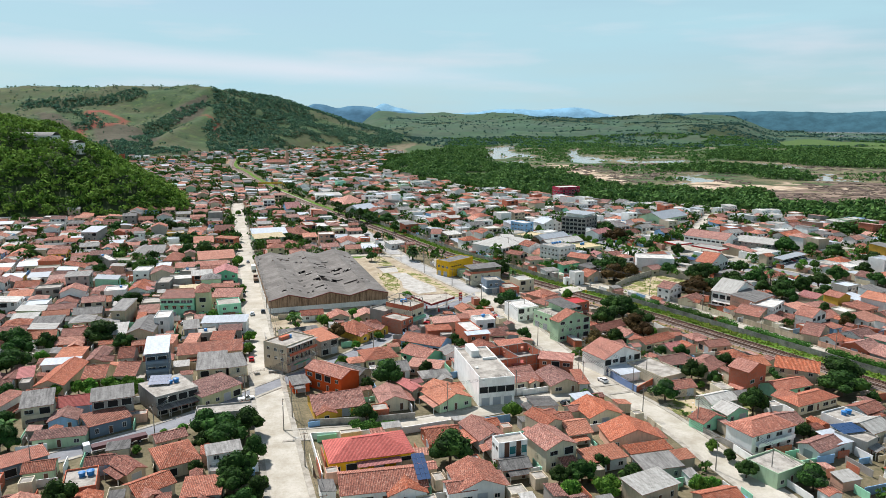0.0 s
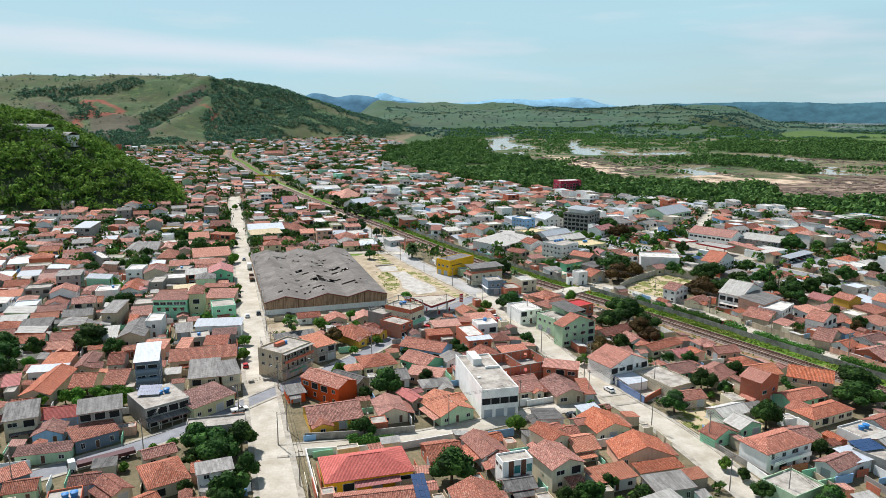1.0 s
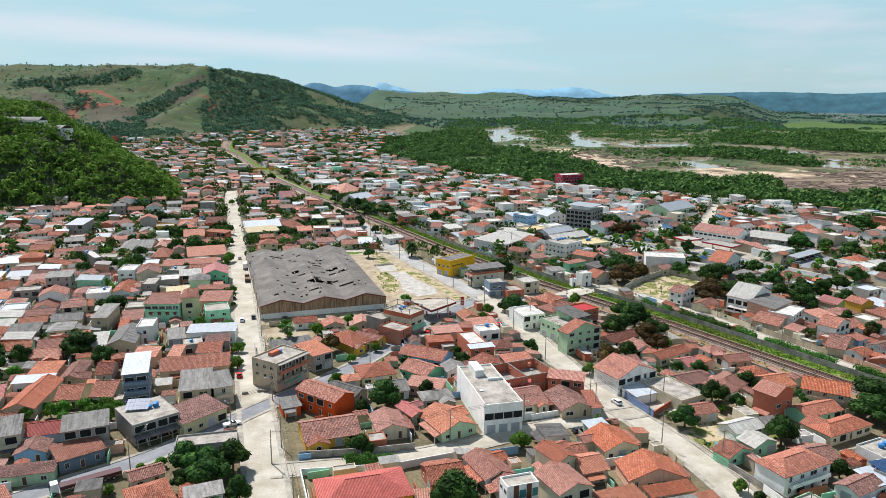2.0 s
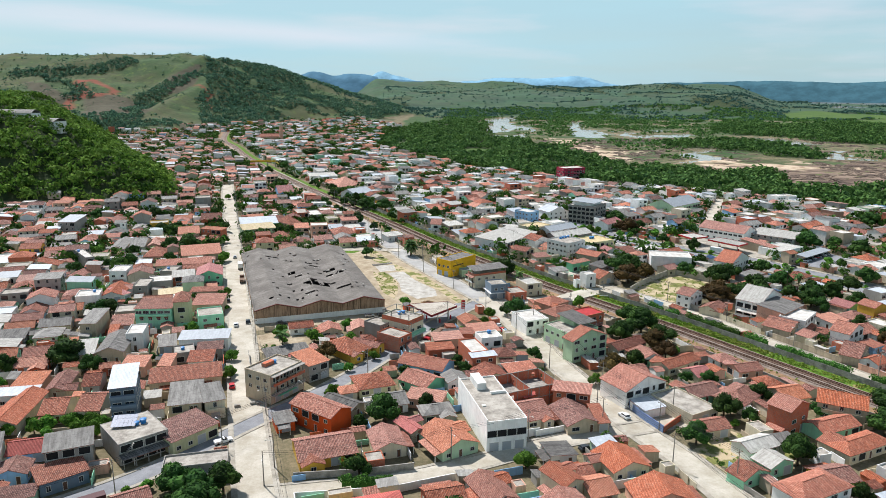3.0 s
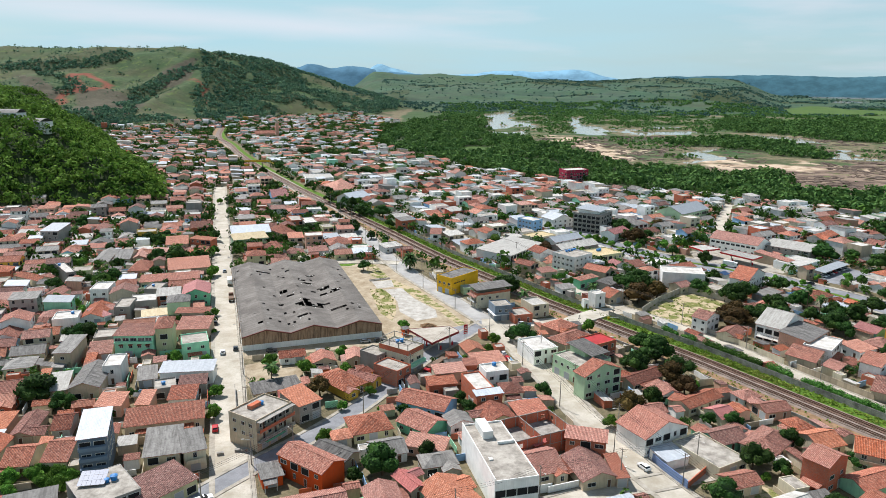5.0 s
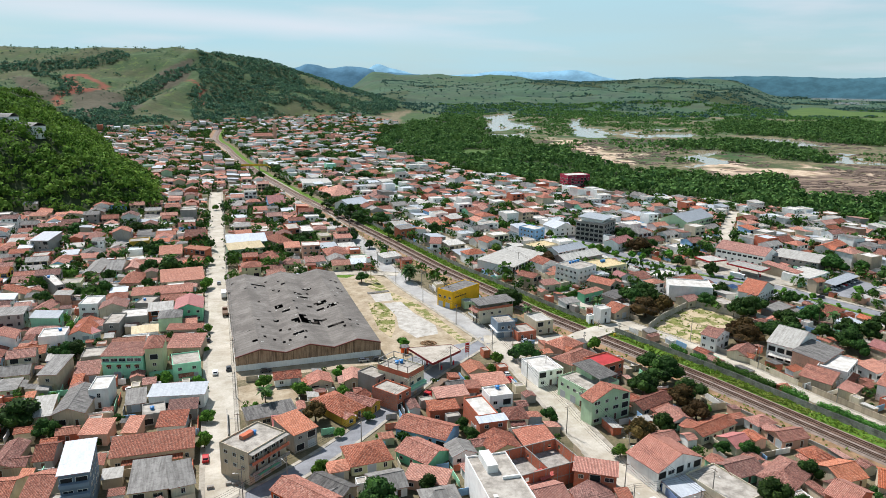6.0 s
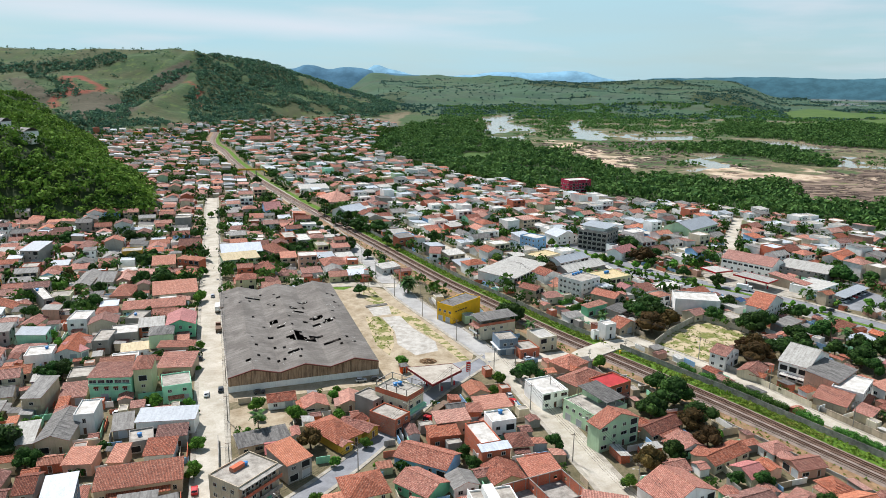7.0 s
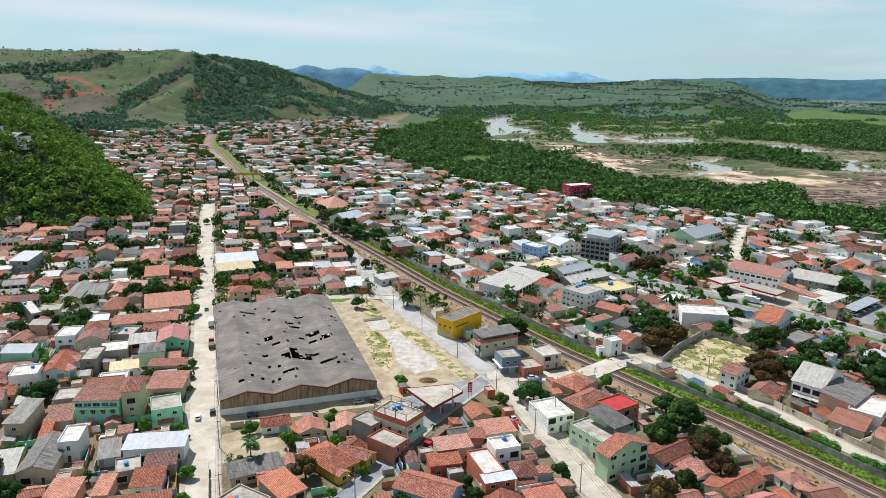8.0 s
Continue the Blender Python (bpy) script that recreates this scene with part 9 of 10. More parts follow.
tree(133.5, 396.2, 2.5, "mango")
tree(164.0, 419.4, 2.3, "bright")
tree(221.9, 451.4, 7.6, "mango")
tree(237.2, 449.0, 5.3, "mango")
tree(236.7, 496.4, 5.0, "brown")
tree(165.4, 489.5, 3.5, "mango")
tree(154.8, 482.9, 3.4, "mango")
tree(136.7, 477.0, 3.8, "bright")
tree(128.8, 408.2, 3.6, "bright")
tree(147.8, 439.0, 2.1, "bright")
tree(156.2, 432.2, 1.8, "bright")
tree(174.4, 408.9, 1.9, "bright")
tree(176.5, 402.9, 2.0, "bright")
tree(178.5, 395.4, 1.8, "bright")
tree(183.7, 399.0, 2.0, "bright")
tree(195.6, 406.3, 2.6, "bright")
tree(212.4, 408.2, 3.2, "bright")
tree(138.7, 447.8, 1.9, "bright")
tree(170.3, 341.4, 4.4, "mango")
tree(121.0, 519.3, 7.2, "mango")
tree(118.0, 533.5, 4.3, "mango")
tree(122.9, 489.8, 7.4, "brown")
tree(118.2, 493.3, 4.7, "brown")
tree(149.9, 531.5, 5.3, "brown")
tree(61.1, 462.0, 4.8, "brown")
tree(31.9, 380.3, 6.0, "mango")
tree(27.6, 379.9, 3.9, "mango")
tree(73.0, 531.7, 3.6, "bright")
tree(36.0, 561.4, 3.5, "bright")
tree(43.5, 555.0, 3.7, "bright")
tree(49.5, 549.6, 3.7, "bright")
tree(60.9, 551.1, 4.2, "bright")
tree(94.1, 495.1, 3.0, "bright")
tree(98.4, 493.4, 2.9, "bright")
tree(102.1, 489.2, 2.9, "bright")
tree(105.8, 481.2, 2.7, "bright")
tree(113.8, 477.1, 2.8, "bright")
tree(119.3, 473.0, 2.9, "bright")
tree(33.0, 487.8, 4.8, "bright")
tree(148.6, 476.8, 4.0, "bright")
tree(133.5, 501.0, 3.8, "mango")
tree(73.5, 515.8, 2.9, "bright")
tree(81.3, 514.3, 2.0, "bright")
tree(221.7, 447.7, 7.3, "mango")
tree(220.1, 463.7, 6.0, "mango")
tree(166.1, 365.5, 6.0, "mango")
tree(150.0, 355.3, 5.8, "mango")
tree(140.3, 345.2, 5.1, "mango")
tree(178.2, 341.9, 6.2, "mango")
tree(192.8, 353.8, 6.4, "mango")
tree(211.0, 371.2, 6.1, "mango")
tree(296.8, 513.9, 8.3, "mango")
tree(316.8, 526.9, 8.5, "mango")
tree(242.7, 429.6, 7.0, "mango")
tree(250.1, 471.2, 6.9, "mango")
tree(253.8, 410.3, 7.3, "mango")
tree(133.0, 371.3, 4.2, "mango")
tree(129.7, 346.9, 4.5, "mango")
tree(124.6, 385.7, 5.0, "mango")
tree(99.6, 386.1, 5.7, "mango")
tree(159.2, 343.0, 5.1, "mango")
tree(163.7, 323.1, 4.2, "mango")
tree(135.0, 324.5, 3.7, "mango")
tree(234.0, 384.6, 5.6, "mango")
tree(225.7, 357.9, 5.3, "mango")
tree(171.5, 289.6, 3.3, "mango")
tree(168.8, 302.6, 3.5, "mango")
tree(152.3, 289.5, 3.3, "mango")
tree(170.3, 345.9, 5.7, "mango")
tree(183.4, 330.5, 5.4, "mango")
tree(165.7, 386.1, 5.0, "mango")
tree(148.6, 439.9, 4.3, "mango")
tree(136.2, 458.9, 4.5, "mango")
tree(-153.7, 245.2, 5.3, "mango")
tree(-148.0, 253.1, 4.2, "mango")
tree(-149.1, 230.5, 3.9, "mango")
tree(-232.8, 432.5, 4.9, "mango")
tree(-245.5, 417.7, 4.1, "mango")
tree(-205.9, 528.2, 5.1, "mango")
tree(-159.4, 433.4, 4.9, "mango")
tree(-174.6, 418.5, 4.1, "mango")
tree(-141.1, 316.0, 4.7, "mango")
tree(-120.3, 254.6, 4.2, "mango")
tree(-99.8, 666.7, 4.3, "mango")
tree(-87.4, 642.9, 4.5, "mango")
tree(-72.8, 609.1, 4.6, "mango")
tree(-61.5, 580.1, 5.3, "mango")
tree(-81.3, 572.8, 2.1, "mango")
tree(-74.3, 555.6, 2.4, "mango")
tree(-68.3, 543.3, 2.3, "mango")
tree(-59.5, 518.3, 4.6, "mango")
tree(-46.3, 494.3, 3.1, "mango")
tree(-36.0, 478.8, 2.8, "bright")
tree(-97.4, 600.0, 3.5, "mango")
tree(-153.0, 682.0, 4.8, "mango")
tree(-146.6, 620.0, 3.0, "mango")
tree(-174.6, 820.8, 7.7, "mango")
tree(-184.6, 783.6, 4.7, "mango")
tree(-87.6, 494.3, 5.2, "mango")
tree(-95.1, 505.3, 3.2, "mango")
tree(-109.1, 460.0, 3.1, "bright")
tree(-109.0, 446.5, 2.8, "bright")
tree(-121.9, 560.4, 2.7, "bright")
tree(-129.8, 556.6, 2.4, "mango")
tree(-76.7, 778.1, 9.0, "mango")
tree(-88.6, 769.9, 5.9, "mango")
tree(-68.1, 856.3, 5.7, "mango")
tree(-42.7, 741.4, 5.7, "mango")
tree(-20.1, 729.0, 6.0, "mango")
tree(-15.8, 712.1, 4.7, "mango")
tree(-47.2, 626.3, 4.7, "mango")
tree(-39.2, 633.3, 3.1, "bright")
tree(-36.3, 528.2, 3.6, "mango")
tree(-5.5, 536.4, 5.1, "mango")
tree(-46.7, 570.6, 6.1, "mango")
tree(-95.4, 592.1, 4.2, "mango")
tree(-93.2, 627.5, 5.4, "mango")
tree(-78.7, 590.1, 4.8, "mango")
tree(-69.8, 578.6, 4.4, "mango")
tree(-61.9, 572.6, 5.8, "mango")
tree(-59.1, 511.7, 4.6, "mango")
tree(-43.3, 420.3, 3.8, "mango")
tree(-44.2, 568.3, 6.9, "mango")
tree(-134.0, 452.9, 2.9, "bright")
tree(-120.2, 406.3, 3.6, "bright")
tree(-178.7, 615.6, 3.1, "bright")
tree(-148.1, 432.7, 7.3, "mango")
tree(-205.9, 528.6, 5.8, "mango")
tree(-109.3, 458.5, 3.0, "bright")
tree(-79.7, 773.1, 9.4, "mango")
tree(-164.1, 940.4, 14.4, "mango")
tree(-151.6, 674.9, 6.2, "mango")
tree(-88.0, 500.8, 5.5, "mango")
tree(-203.3, 588.6, 4.8, "mango")
tree(-244.0, 525.2, 6.3, "mango")
palm(164.9, 357.2, 11.0)
palm(162.6, 342.6, 11.0)
palm(70.0, 369.9, 7.5)
palm(36.4, 359.6, 7.5)
palm(159.8, 489.6, 7.5)
date_palm(-18.5, 424.0)
palm(-59.2, 274.6, 7.5)
palm(-114.7, 174.0, 7.5)
palm(-181.2, 455.5, 7.5)
hedge((-25.4, 186.6), (-12.8, 186.7), 3.2)
hedge((59.4, 396.4), (69.0, 403.4), 3.0)
hedge((57.5, 406.6), (66.2, 412.6), 2.6)
car(31.2, 203.0, 24, "white")
car(38.2, 204.8, 24, "dark")
car(53.4, 224.0, 115, "white")
car(-61.0, 207.9, 32, "pickup")
car(-97.0, 335.2, 106, "dark")
car(-84.3, 303.1, 106, "white")
car(-100.0, 292.5, 20, "silver")
car(-108.5, 288.4, 20, "white")
car(-31.4, 315.5, 17, "silver")
car(-26.1, 316.8, 17, "dark")
car(-66.3, 305.0, 17, "dark")
car(-13.1, 280.5, 57, "white")
car(23.0, 299.0, 109, "red")
car(21.9, 304.0, 109, "white")
car(33.3, 337.2, 17, "white")
car(-69.0, 243.9, 107, "red")
car(188.7, 400.7, 132, "dark")
car(186.7, 448.5, 126, "silver")
car(191.2, 452.1, 126, "dark")
car(219.4, 426.9, 34, "silver")
car(214.1, 423.1, 34, "dark")
car(223.5, 429.5, 34, "silver")
car(149.4, 473.0, 17, "silver")
car(-80.5, 307.0, 106, "dark")
car(-116.6, 415.5, 106, "silver")
truck(-3.2, 288.6, 238, "red")
truck(-86.4, 176.5, 215, "trailer")
truck(159.9, 434.5, -40, "white")
truck(-107.3, 393.0, 107, "white")
truck(-99.1, 366.7, 107, "brown")
for y0, y1, tall in ((322, 328, 2.0), (315, 320, 2.0), (300, 311, 2.6), (291, 299, 2.4), (281, 289, 2.6), (254, 278, 2.4), (225, 250, 2.4)):
    run = [p for p in offset(smooth(RAIL, 5), 12.1) if y0 <= p[1] <= y1]
    hedge(run[-1], run[0], tall + 1.5)
tree(-131.5, 262.0, 8.0, "mango")
tree(-158.9, 253.8, 6.4, "mango")
tree(-65.0, 183.6, 4.8, "mango")
tree(-53.6, 183.0, 4.9, "mango")
tree(-57.4, 175.6, 5.6, "mango")
tree(-48.9, 156.1, 5.1, "mango")
tree(-42.5, 149.6, 3.5, "mango")
tree(-86.8, 208.8, 2.5, "bright")
tree(-132.3, 204.0, 3.9, "mango")
tree(-122.5, 185.8, 3.6, "mango")
tree(-122.1, 210.9, 2.3, "bright")
tree(-75.8, 266.9, 2.9, "bright")
tree(49.9, 247.4, 2.9, "bright")
tree(81.4, 283.5, 6.1, "mango")
tree(93.9, 203.1, 3.8, "mango")
tree(89.6, 158.0, 3.1, "mango")
tree(132.0, 222.3, 7.6, "mango")
tree(33.7, 157.8, 3.7, "mango")
tree(45.7, 157.0, 3.4, "mango")
tree(28.1, 156.9, 2.8, "mango")
tree(39.0, 163.5, 2.6, "mango")
tree(25.5, 167.9, 2.4, "mango")
tree(99.0, 235.7, 3.6, "mango")
tree(112.6, 224.8, 3.4, "mango")
for x, y, r in ((-96, 596, 2.6), (-89, 581, 2.9), (-82, 570, 2.4), (-76, 557, 2.8), (-67, 538, 3.0), (-59, 520, 3.6), (-46, 496, 3.2), (-36, 486, 2.6), (-119, 701, 3.2), (-99, 666, 3.6), (-90, 642, 3.8), (-79, 616, 4.2), (-71, 605, 4.4), (-62, 582, 4.6), (-54, 568, 4.0), (-37, 539, 2.4), (-29, 515, 2.6)):
    tree(x, y, r, "mango")
# young trees on the avenue's median, cars under the carport and at the pumps
for k, p in enumerate(resample(AVENUE, 9.5)):
    if 350 < p[1] < 580 and k % 5:
        tree(p[0] + 0.4 * math.sin(k * 7), p[1], 1.2 + 0.5 * abs(math.sin(k * 3.1)), "bright")
for k in range(9):
    c_, s_ = math.cos(radians(38)), math.sin(radians(38))
    u = -13 + k * 3.1
    car(212 + u * c_ + 1.5 * s_, 424 + u * s_ - 1.5 * c_, 38 - 90, ("white", "silver", "dark", "white", "red", "silver", "dark", "white", "silver")[k])
car(181, 452, 20, "white")
car(186, 449, 20, "dark")
hedge((-121.4, 217.6), (-100.9, 222.1), 2.4)


# ---- the rest of the town, lot by lot: the nearest as houses, those behind joined ----
def fill(near_most):
    rng = random.Random(5)
    walls = ["white"] * 12 + ["cream"] * 5 + ["beige"] * 4 + ["grey"] * 4 + ["salmon"] * 2 + ["yellow", "pale green", "mint", "blue", "olive", "brick", "brick", "brick"]
    tiles = ["terracotta"] * 7 + ["orange"] * 4 + ["dark"] * 3 + ["pale"] * 5 + ["red"]
    lots = []
    for (ox, oy, turn, nu, nv, lu, lv, keep) in (
            (-58, 222, 17.2, (-40, 1), (-8, 150), 12.5, 10.5, -1),
            (-58, 222, 17.2, (0, 14), (-8, 150), 12.0, 10.5, -1),
            (67, 355, 27.5, (-1, 34), (-22, 135), 13.0, 11.5, 1)):
        c, s = math.cos(radians(turn)), math.sin(radians(turn))
        for iv in range(*nv):
            for iu in range(*nu):
                u, v = (iu + 0.5) * lu, (iv + 0.5) * lv
                lots.append((ox + u * c - v * s + rng.uniform(-1.2, 1.2), oy + u * s + v * c + rng.uniform(-1.2, 1.2), turn, lu, lv, keep))
    lots.sort(key=lambda q: q[1])
    X, Y = np.array([q[0] for q in lots]), np.array([q[1] for q in lots])
    keep = np.array([q[5] for q in lots])
    bd, _, bside = along(X, Y, BANK)
    ok = (abs(X) < 0.68 * (Y + 14)) & (Y > 112) & (Y < 1850) & (along(X, Y, RAIL)[2] * keep > 0) & (bside <= 0) & (bd > 7) & (ground(X, Y) < 7)
    ok &= ~(inside(X, Y, SPUR_AREA) & (np.array([rng.random() for _ in lots]) < 0.8))
    made, far = 0, {}
    gaps = []
    for (x, y, turn, lu, lv, _), good in zip(lots, ok):
        r = [rng.random() for _ in range(8)]
        if not good:
            continue
        if r[0] < (0.1 if y < 330 else 0.2 if y < 1200 else 0.4):
            gaps.append((x, y))
            continue
        w, d = lu * (0.72 + 0.2 * r[6]), lv * (0.74 + 0.2 * r[1])
        t = turn + (0 if r[2] < 0.55 else 90) + rng.gauss(0, 2.0)
        if r[2] >= 0.55:
            w, d = lv * 0.93, lu * (0.7 + 0.2 * r[6])
        for k in (1.0, 0.85, 0.7, 0.55):
            if free(x, y, w / 2 * k, d / 2 * k, radians(t)):
                break
        else:
            gaps.append((x, y))
            continue
        w, d = w * k, d * k
        h = (3.1 + 0.4 * r[7]) if r[3] < (0.7 if x < 60 - (y - 355) * 0.5 else 0.58) else 5.6 + 0.8 * r[7] if r[3] < 0.96 else 8.8
        lean = 0.12 if x < 60 - (y - 355) * 0.5 else 0.0
        kind = "gable" if r[4] < 0.36 + lean else "hip" if r[4] < 0.46 + lean else "shed" if r[4] < 0.74 + lean else "flat"
        if y > 480 and kind in ("gable", "hip") and r[6] < 0.3:
            kind = "flat" if r[6] < 0.15 else "shed"
        if y < 300:
            h = 3.0 + 0.3 * r[7]
            if kind == "flat" or (kind == "shed" and r[6] < 0.5):
                kind = "gable"
        wall = rng.choice(walls)
        if not lean and r[1] < 0.4:
            wall = "white"
        if kind in ("gable", "hip"):
            tile = rng.choice(tiles if y < 480 else ("terracotta", "terracotta", "pale", "pale", "dark", "dark", "orange")) if r[5] < 0.86 else rng.choice(("fibre", "old fibre"))
        elif kind == "shed":
            tile = rng.choice(("fibre", "light fibre", "old fibre", "pale", "terracotta", "orange", "white", "white", "pale", "light fibre"))
        else:
            tile = rng.choice(("screed", "white screed", "white screed", "white"))
        if made < near_most:
            house(x, y, t, w, d, h, kind, wall, tile, fronts="-y+x-x", balcony=h > 5 and r[7] < 0.5, whole=True)
            made += 1
        else:
            rise = 0.5 if kind == "flat" else d * RISE[kind]
            own = rng.random()
            m = pose(x, y, max(0.0, gz(x, y)) if y > 560 else 0.0, 0, 0, t)
            bits = [(walls_for(kind, w, d, h, rise), WALLS[wall]), (roof_for(kind, w, d, h, rise, 0.4), ROOFS[tile])]
            if y < 800:
                for what, mo in openings_for(w, d, h, "-y+x", None, True, rng):
                    mb = MB()
                    a, b = {"window": (0.6, 1.0), "tall": (0.45, 1.4), "wide": (1.1, 1.1), "door": (0.45, 2.1), "roller_door": (1.2, 2.4), "dark": (1.3, 1.9)}[what]
                    mb.v = [tuple(mo @ Vector(p)) for p in ((-a, -0.04, 0), (a, -0.04, 0), (a, -0.04, b), (-a, -0.04, b))]
                    mb.f, mb.mi = [(0, 1, 2, 3)], [0]
                    # verandas too become one flat dark quad, standing for their shade
                    bits.append((mb, M_GLASS if what != "roller_door" else M_STEEL))
            for mb, mat in bits:
                acc = far.setdefault(mat.name, (MB(), mat))[0]
                n = len(acc.v)
                acc.v += [tuple(m @ Vector(p)) for p in mb.v]
                acc.f += [tuple(n + i for i in f) for f in mb.f]
                acc.mi += [own] * len(mb.f)
            take(x, y, w / 2, d / 2, radians(t))
    join("distant_houses", far, "close-packed plastered houses with tiled, sheeted and flat roofs", "houses")
    return gaps


def join(name, far, label, category):
    """One mesh from geometry gathered material by material; each face keeps its house's own number."""
    total, mats, lot = MB(), [], []
    for mb, mat in far.values():
        n = len(total.v)
        total.v += mb.v
        total.f += [tuple(n + i for i in f) for f in mb.f]
        total.mi += [len(mats)] * len(mb.f)
        lot += mb.mi
        mats.append(mat)
    ob = thing(name, total, mats, Matrix(), label, category, kind="stuff")
    ob.data.attributes.new("lot", "FLOAT", "FACE").data.foreach_set("value", lot)


GAPS = fill(88)


def annexes():
    """Lean-tos, wash-houses and sheds that fill the yards behind the houses."""
    rng = random.Random(31)
    far = {}
    spots = [(rng.uniform(-330, 300), rng.uniform(112, 760)) for _ in range(16000)]
    X, Y = np.array([q[0] for q in spots]), np.array([q[1] for q in spots])
    ok = (abs(X) < 0.67 * (Y + 12)) & (along(X, Y, BANK)[2] <= 0) & ~inside(X, Y, SPUR_AREA)
    for (x, y), good in zip(spots, ok):
        if not good:
            continue
        w, d, h = rng.uniform(2.6, 7.0), rng.uniform(2.4, 4.6), rng.uniform(2.3, 3.1)
        t = (17.2 if float(x) < 67 - (y - 355) * 0.5 else 27.5) + rng.choice((0, 90))
        if not free(x, y, w / 2 + 0.2, d / 2 + 0.2, radians(t)):
            continue
        kind = rng.choice(("shed", "shed", "flat", "gable"))
        tile = {"shed": rng.choice(("fibre", "old fibre", "terracotta", "dark", "pale", "light fibre")), "flat": "screed", "gable": rng.choice(("terracotta", "dark", "orange"))}[kind]
        wall = rng.choice(("grey", "beige", "white", "brick", "cream", "salmon"))
        rise = 0.3 if kind == "flat" else d * 0.16
        own, m = rng.random(), pose(x, y, 0, 0, 0, t)
        for mb, mat in ((walls_for(kind, w, d, h, rise), WALLS[wall]), (roof_for(kind, w, d, h, rise, 0.25), ROOFS[tile])):
            acc = far.setdefault(mat.name, (MB(), mat))[0]
            n = len(acc.v)
            acc.v += [tuple(m @ Vector(p)) for p in mb.v]
            acc.f += [tuple(n + i for i in f) for f in mb.f]
            acc.mi += [own] * len(mb.f)
        take(x, y, w / 2 + 0.4, d / 2 + 0.4, radians(t))
    join("outbuildings", far, "sheds, lean-tos and wash-houses crowded in the yards", "outbuildings")


annexes()


def yard_walls():
    """Low plastered walls that part the yards."""
    rng = random.Random(63)
    far = {}
    for _ in range(9000):
        x, y = rng.uniform(-260, 260), rng.uniform(112, 560)
        if abs(x) > 0.67 * (y + 12) or float(along(x, y, RAIL)[0]) < 13 or float(along(x, y, BANK)[2]) > 0:
            continue
        L, h = rng.uniform(3, 9), rng.uniform(1.5, 2.4)
        t = (17.2 if float(x) < 67 - (y - 355) * 0.5 else 27.5) + rng.choice((0, 90))
        if not free(x, y, L / 2, 0.3, radians(t)):
            continue
        wall = WALLS[rng.choice(("white", "white", "grey", "beige", "cream", "brick", "mint", "blue"))]
        mb = MB()
        mb.box(-L / 2, -0.08, -0.3, L / 2, 0.08, h)
        m = pose(x, y, 0, 0, 0, t)
        acc = far.setdefault(wall.name, (MB(), wall))[0]
        n = len(acc.v)
        acc.v += [tuple(m @ Vector(p)) for p in mb.v]
        acc.f += [tuple(n + i for i in f) for f in mb.f]
        acc.mi += [rng.random()] * len(mb.f)
        take(x, y, L / 2, 0.3, radians(t))
    join("yard_walls", far, "plastered and brick walls between the yards", "walls")


yard_walls()


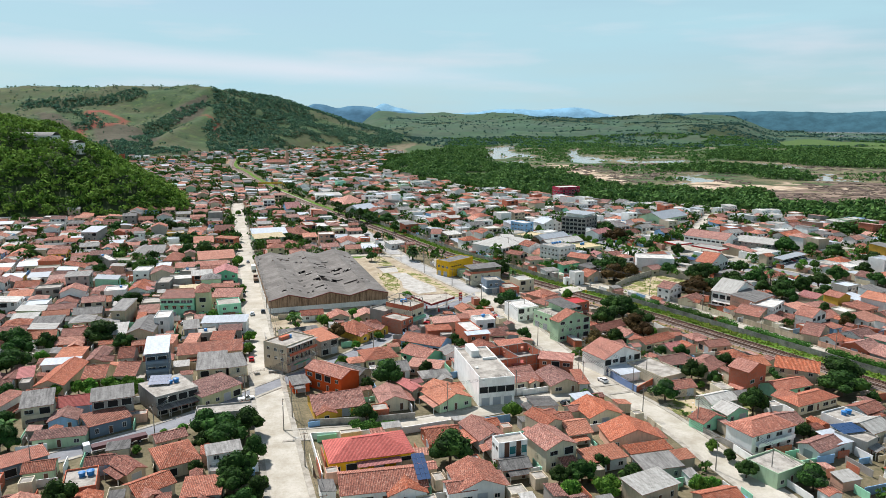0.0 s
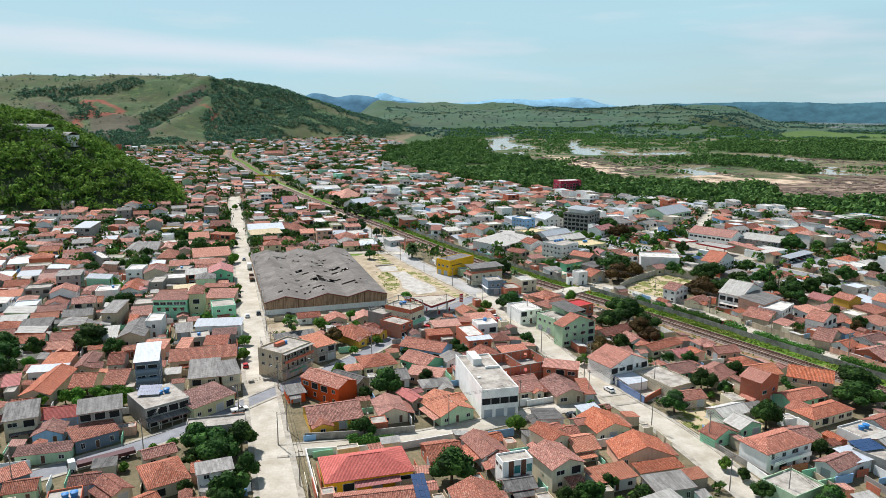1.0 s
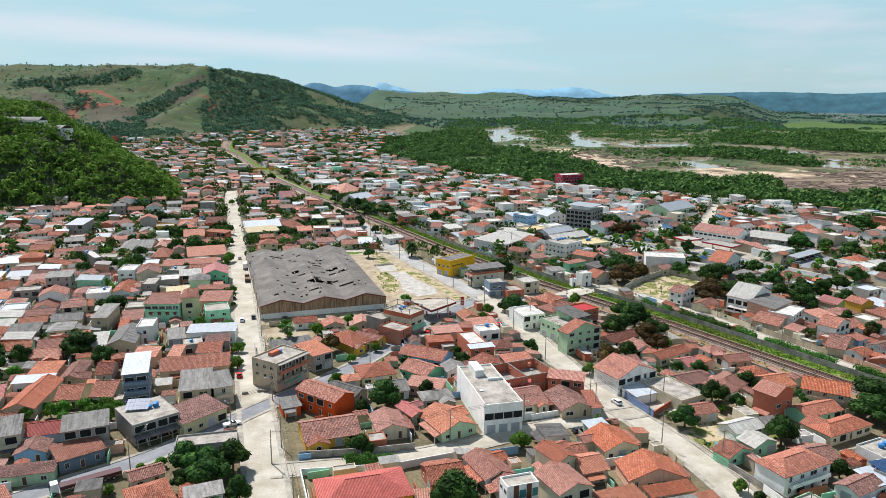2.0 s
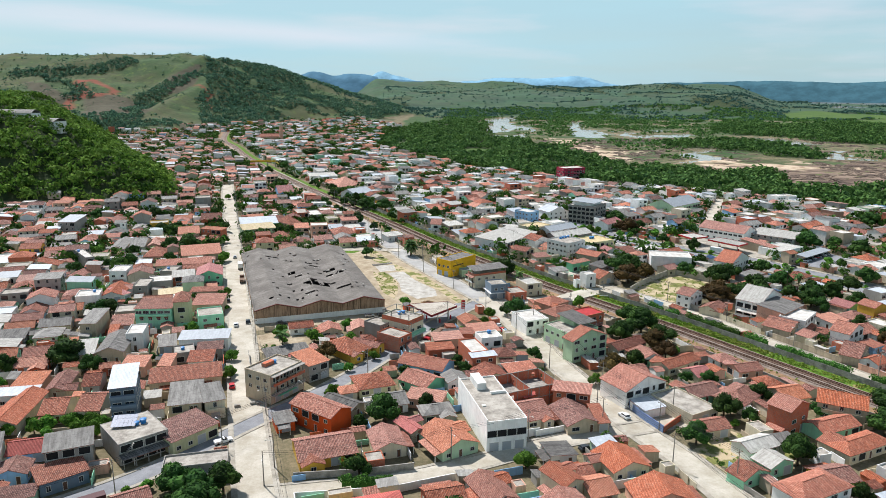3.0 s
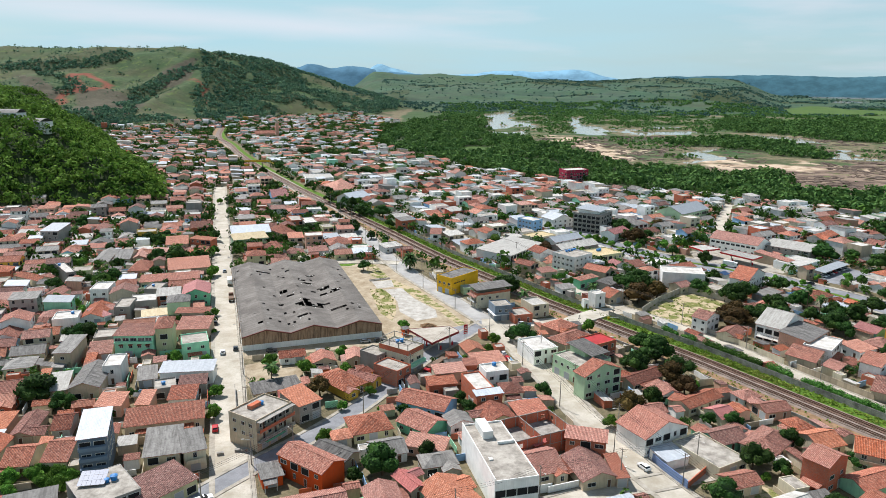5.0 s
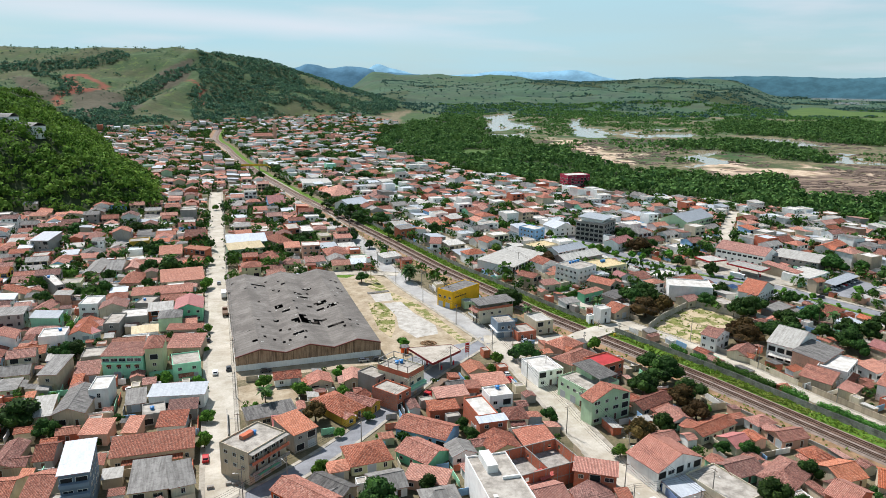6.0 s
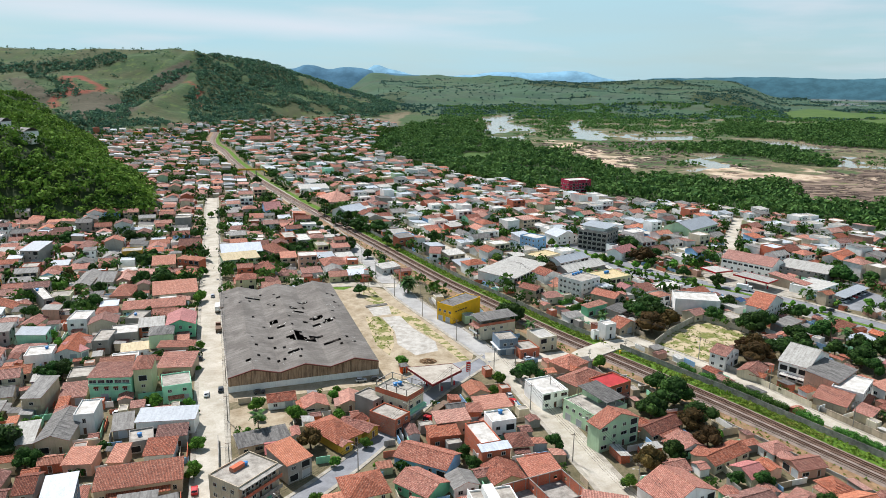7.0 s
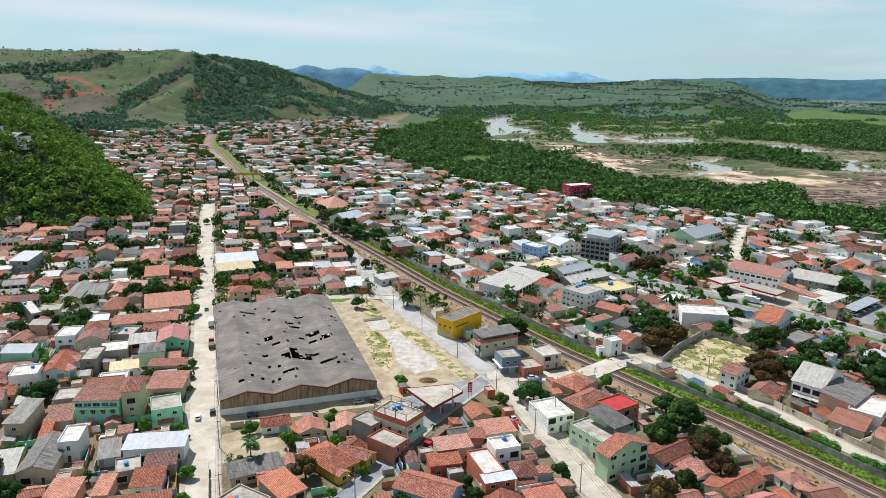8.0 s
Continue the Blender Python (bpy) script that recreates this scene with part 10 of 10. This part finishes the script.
def more_trees():
    """Garden trees in the gaps between houses; the nearest as trees, those behind joined."""
    rng = random.Random(12)
    far = []
    for x, y in GAPS:
        x, y = x + rng.uniform(-2, 2), y + rng.uniform(-2, 2)
        r = rng.uniform(2.2, 4.6)
        if not free(x, y, 1.3, 1.3, 0):
            continue
        if y < 330 and abs(x) < 0.66 * (y + 12):
            if not free(x, y, r * 0.55, r * 0.55, 0):
                continue
            tree(x, y, min(r, 3.0), rng.choice(("mango", "mango", "bright", "mango", "brown")))
        else:
            far.append((x, y, max(0.0, gz(x, y)), r * (1.35 if free(x, y, r * 0.6, r * 0.6, 0) else 0.8)))
    for k in range(14000):
        x, y = rng.uniform(-420, 330), rng.uniform(115, 1300)
        if abs(x) < 0.68 * (y + 14) and free(x, y, 1.0, 1.0, 0) and float(along(x, y, RAIL)[0]) > 14 and rng.random() < 0.3:
            far.append((x, y, 0.0, rng.uniform(0.9, 2.6) if y < 330 else rng.uniform(1.2, 3.6)))
            take(x, y, 1.5, 1.5, 0)
    far = [p for p in far if float(along(p[0], p[1], BANK)[2]) <= 0]
    near = [p for p in far if p[1] < 400]
    clump_field("garden_trees", near, 110, 0.2, M_GARDEN, "garden trees and shrubs between the houses", "trees", 9)
    back = [p for p in far if p[1] >= 400]
    while len(back) < 5600:
        x, y = rng.uniform(-420, 380), rng.uniform(400, 1500)
        if abs(x) < 0.68 * (y + 14) and float(along(x, y, BANK)[2]) <= 0 and float(along(x, y, RAIL)[0]) > 10 and not inside(x, y, SPUR_AREA) and free(x, y, 0.6, 0.6, 0):
            r = next((q for q in (5.4, 4.4, 3.4, 2.6) if free(x, y, q * 0.3, q * 0.3, 0)), 1.8)
            back.append((x, y, max(0.0, gz(x, y)), r * rng.uniform(0.8, 1.05)))
            take(x, y, r * 0.2, r * 0.2, 0)
    clump_field("garden_trees", back, 30, 0.25, M_GARDEN, "dark garden trees between the farther houses", "trees", 10, 0.3, (0.6, 0.76))
    line = offset(smooth(RAIL), 8.0)
    for a, b in zip(line, line[1:]):
        n = int(math.dist(a, b) / 9)
        for i in range(n):
            if 560 < a[1] < 800 and rng.random() < 0.5:
                p = Vector(a).lerp(Vector(b), i / n)
                tree(p.x + rng.uniform(-1, 1), p.y, rng.uniform(2.0, 3.2), "mango")


more_trees()


def verge_weeds():
    """Weeds and low bushes on the railway verge, the vacant lots and the yard."""
    rng = random.Random(77)
    spots = []
    for off0, off1, n, big in ((5.0, 9.6, 2600, 0.62), (-11.2, -5.8, 500, 0.5)):
        line = smooth(RAIL)
        ok = [k for k in range(len(line) - 1) if 170 < line[k][1] < 560]
        for _ in range(n):
            k = rng.choice(ok)
            o = rng.uniform(off0, off1)
            q = Vector(offset(line[k:k + 2], o)[0]).lerp(Vector(offset(line[k:k + 2], o)[1]), rng.random())
            if math.dist(q, (60, 349)) > 9:
                spots.append((q.x, q.y, 0.0, rng.uniform(0.2, big)))
    for poly, n in (([(86, 352), (99, 367), (119, 387), (134, 369), (120, 351), (104, 338), (98, 339)], 260), ([(-36.7, 385.6), (-30.9, 388.1), (-23, 372), (-21.5, 351.3), (-22.6, 340.8), (-28.7, 351.2)], 90), ([(67, 205), (82, 216), (96, 203), (84, 190), (74, 189)], 160)):
        xs, ys = [p[0] for p in poly], [p[1] for p in poly]
        for _ in range(n):
            x, y = rng.uniform(min(xs), max(xs)), rng.uniform(min(ys), max(ys))
            if inside(x, y, poly):
                spots.append((x, y, 0.0, rng.uniform(0.15, 0.45)))
    clump_field("weeds", spots, 12, 0.55, M_WEEDS, "rank green weeds on the verges and vacant lots", "weeds", 14)


M_WEEDS = wood_mat("rank weeds", srgb("4d6a24"), srgb("6a8a30"), srgb("84a23c"), srgb("8d8f48"))
verge_weeds()
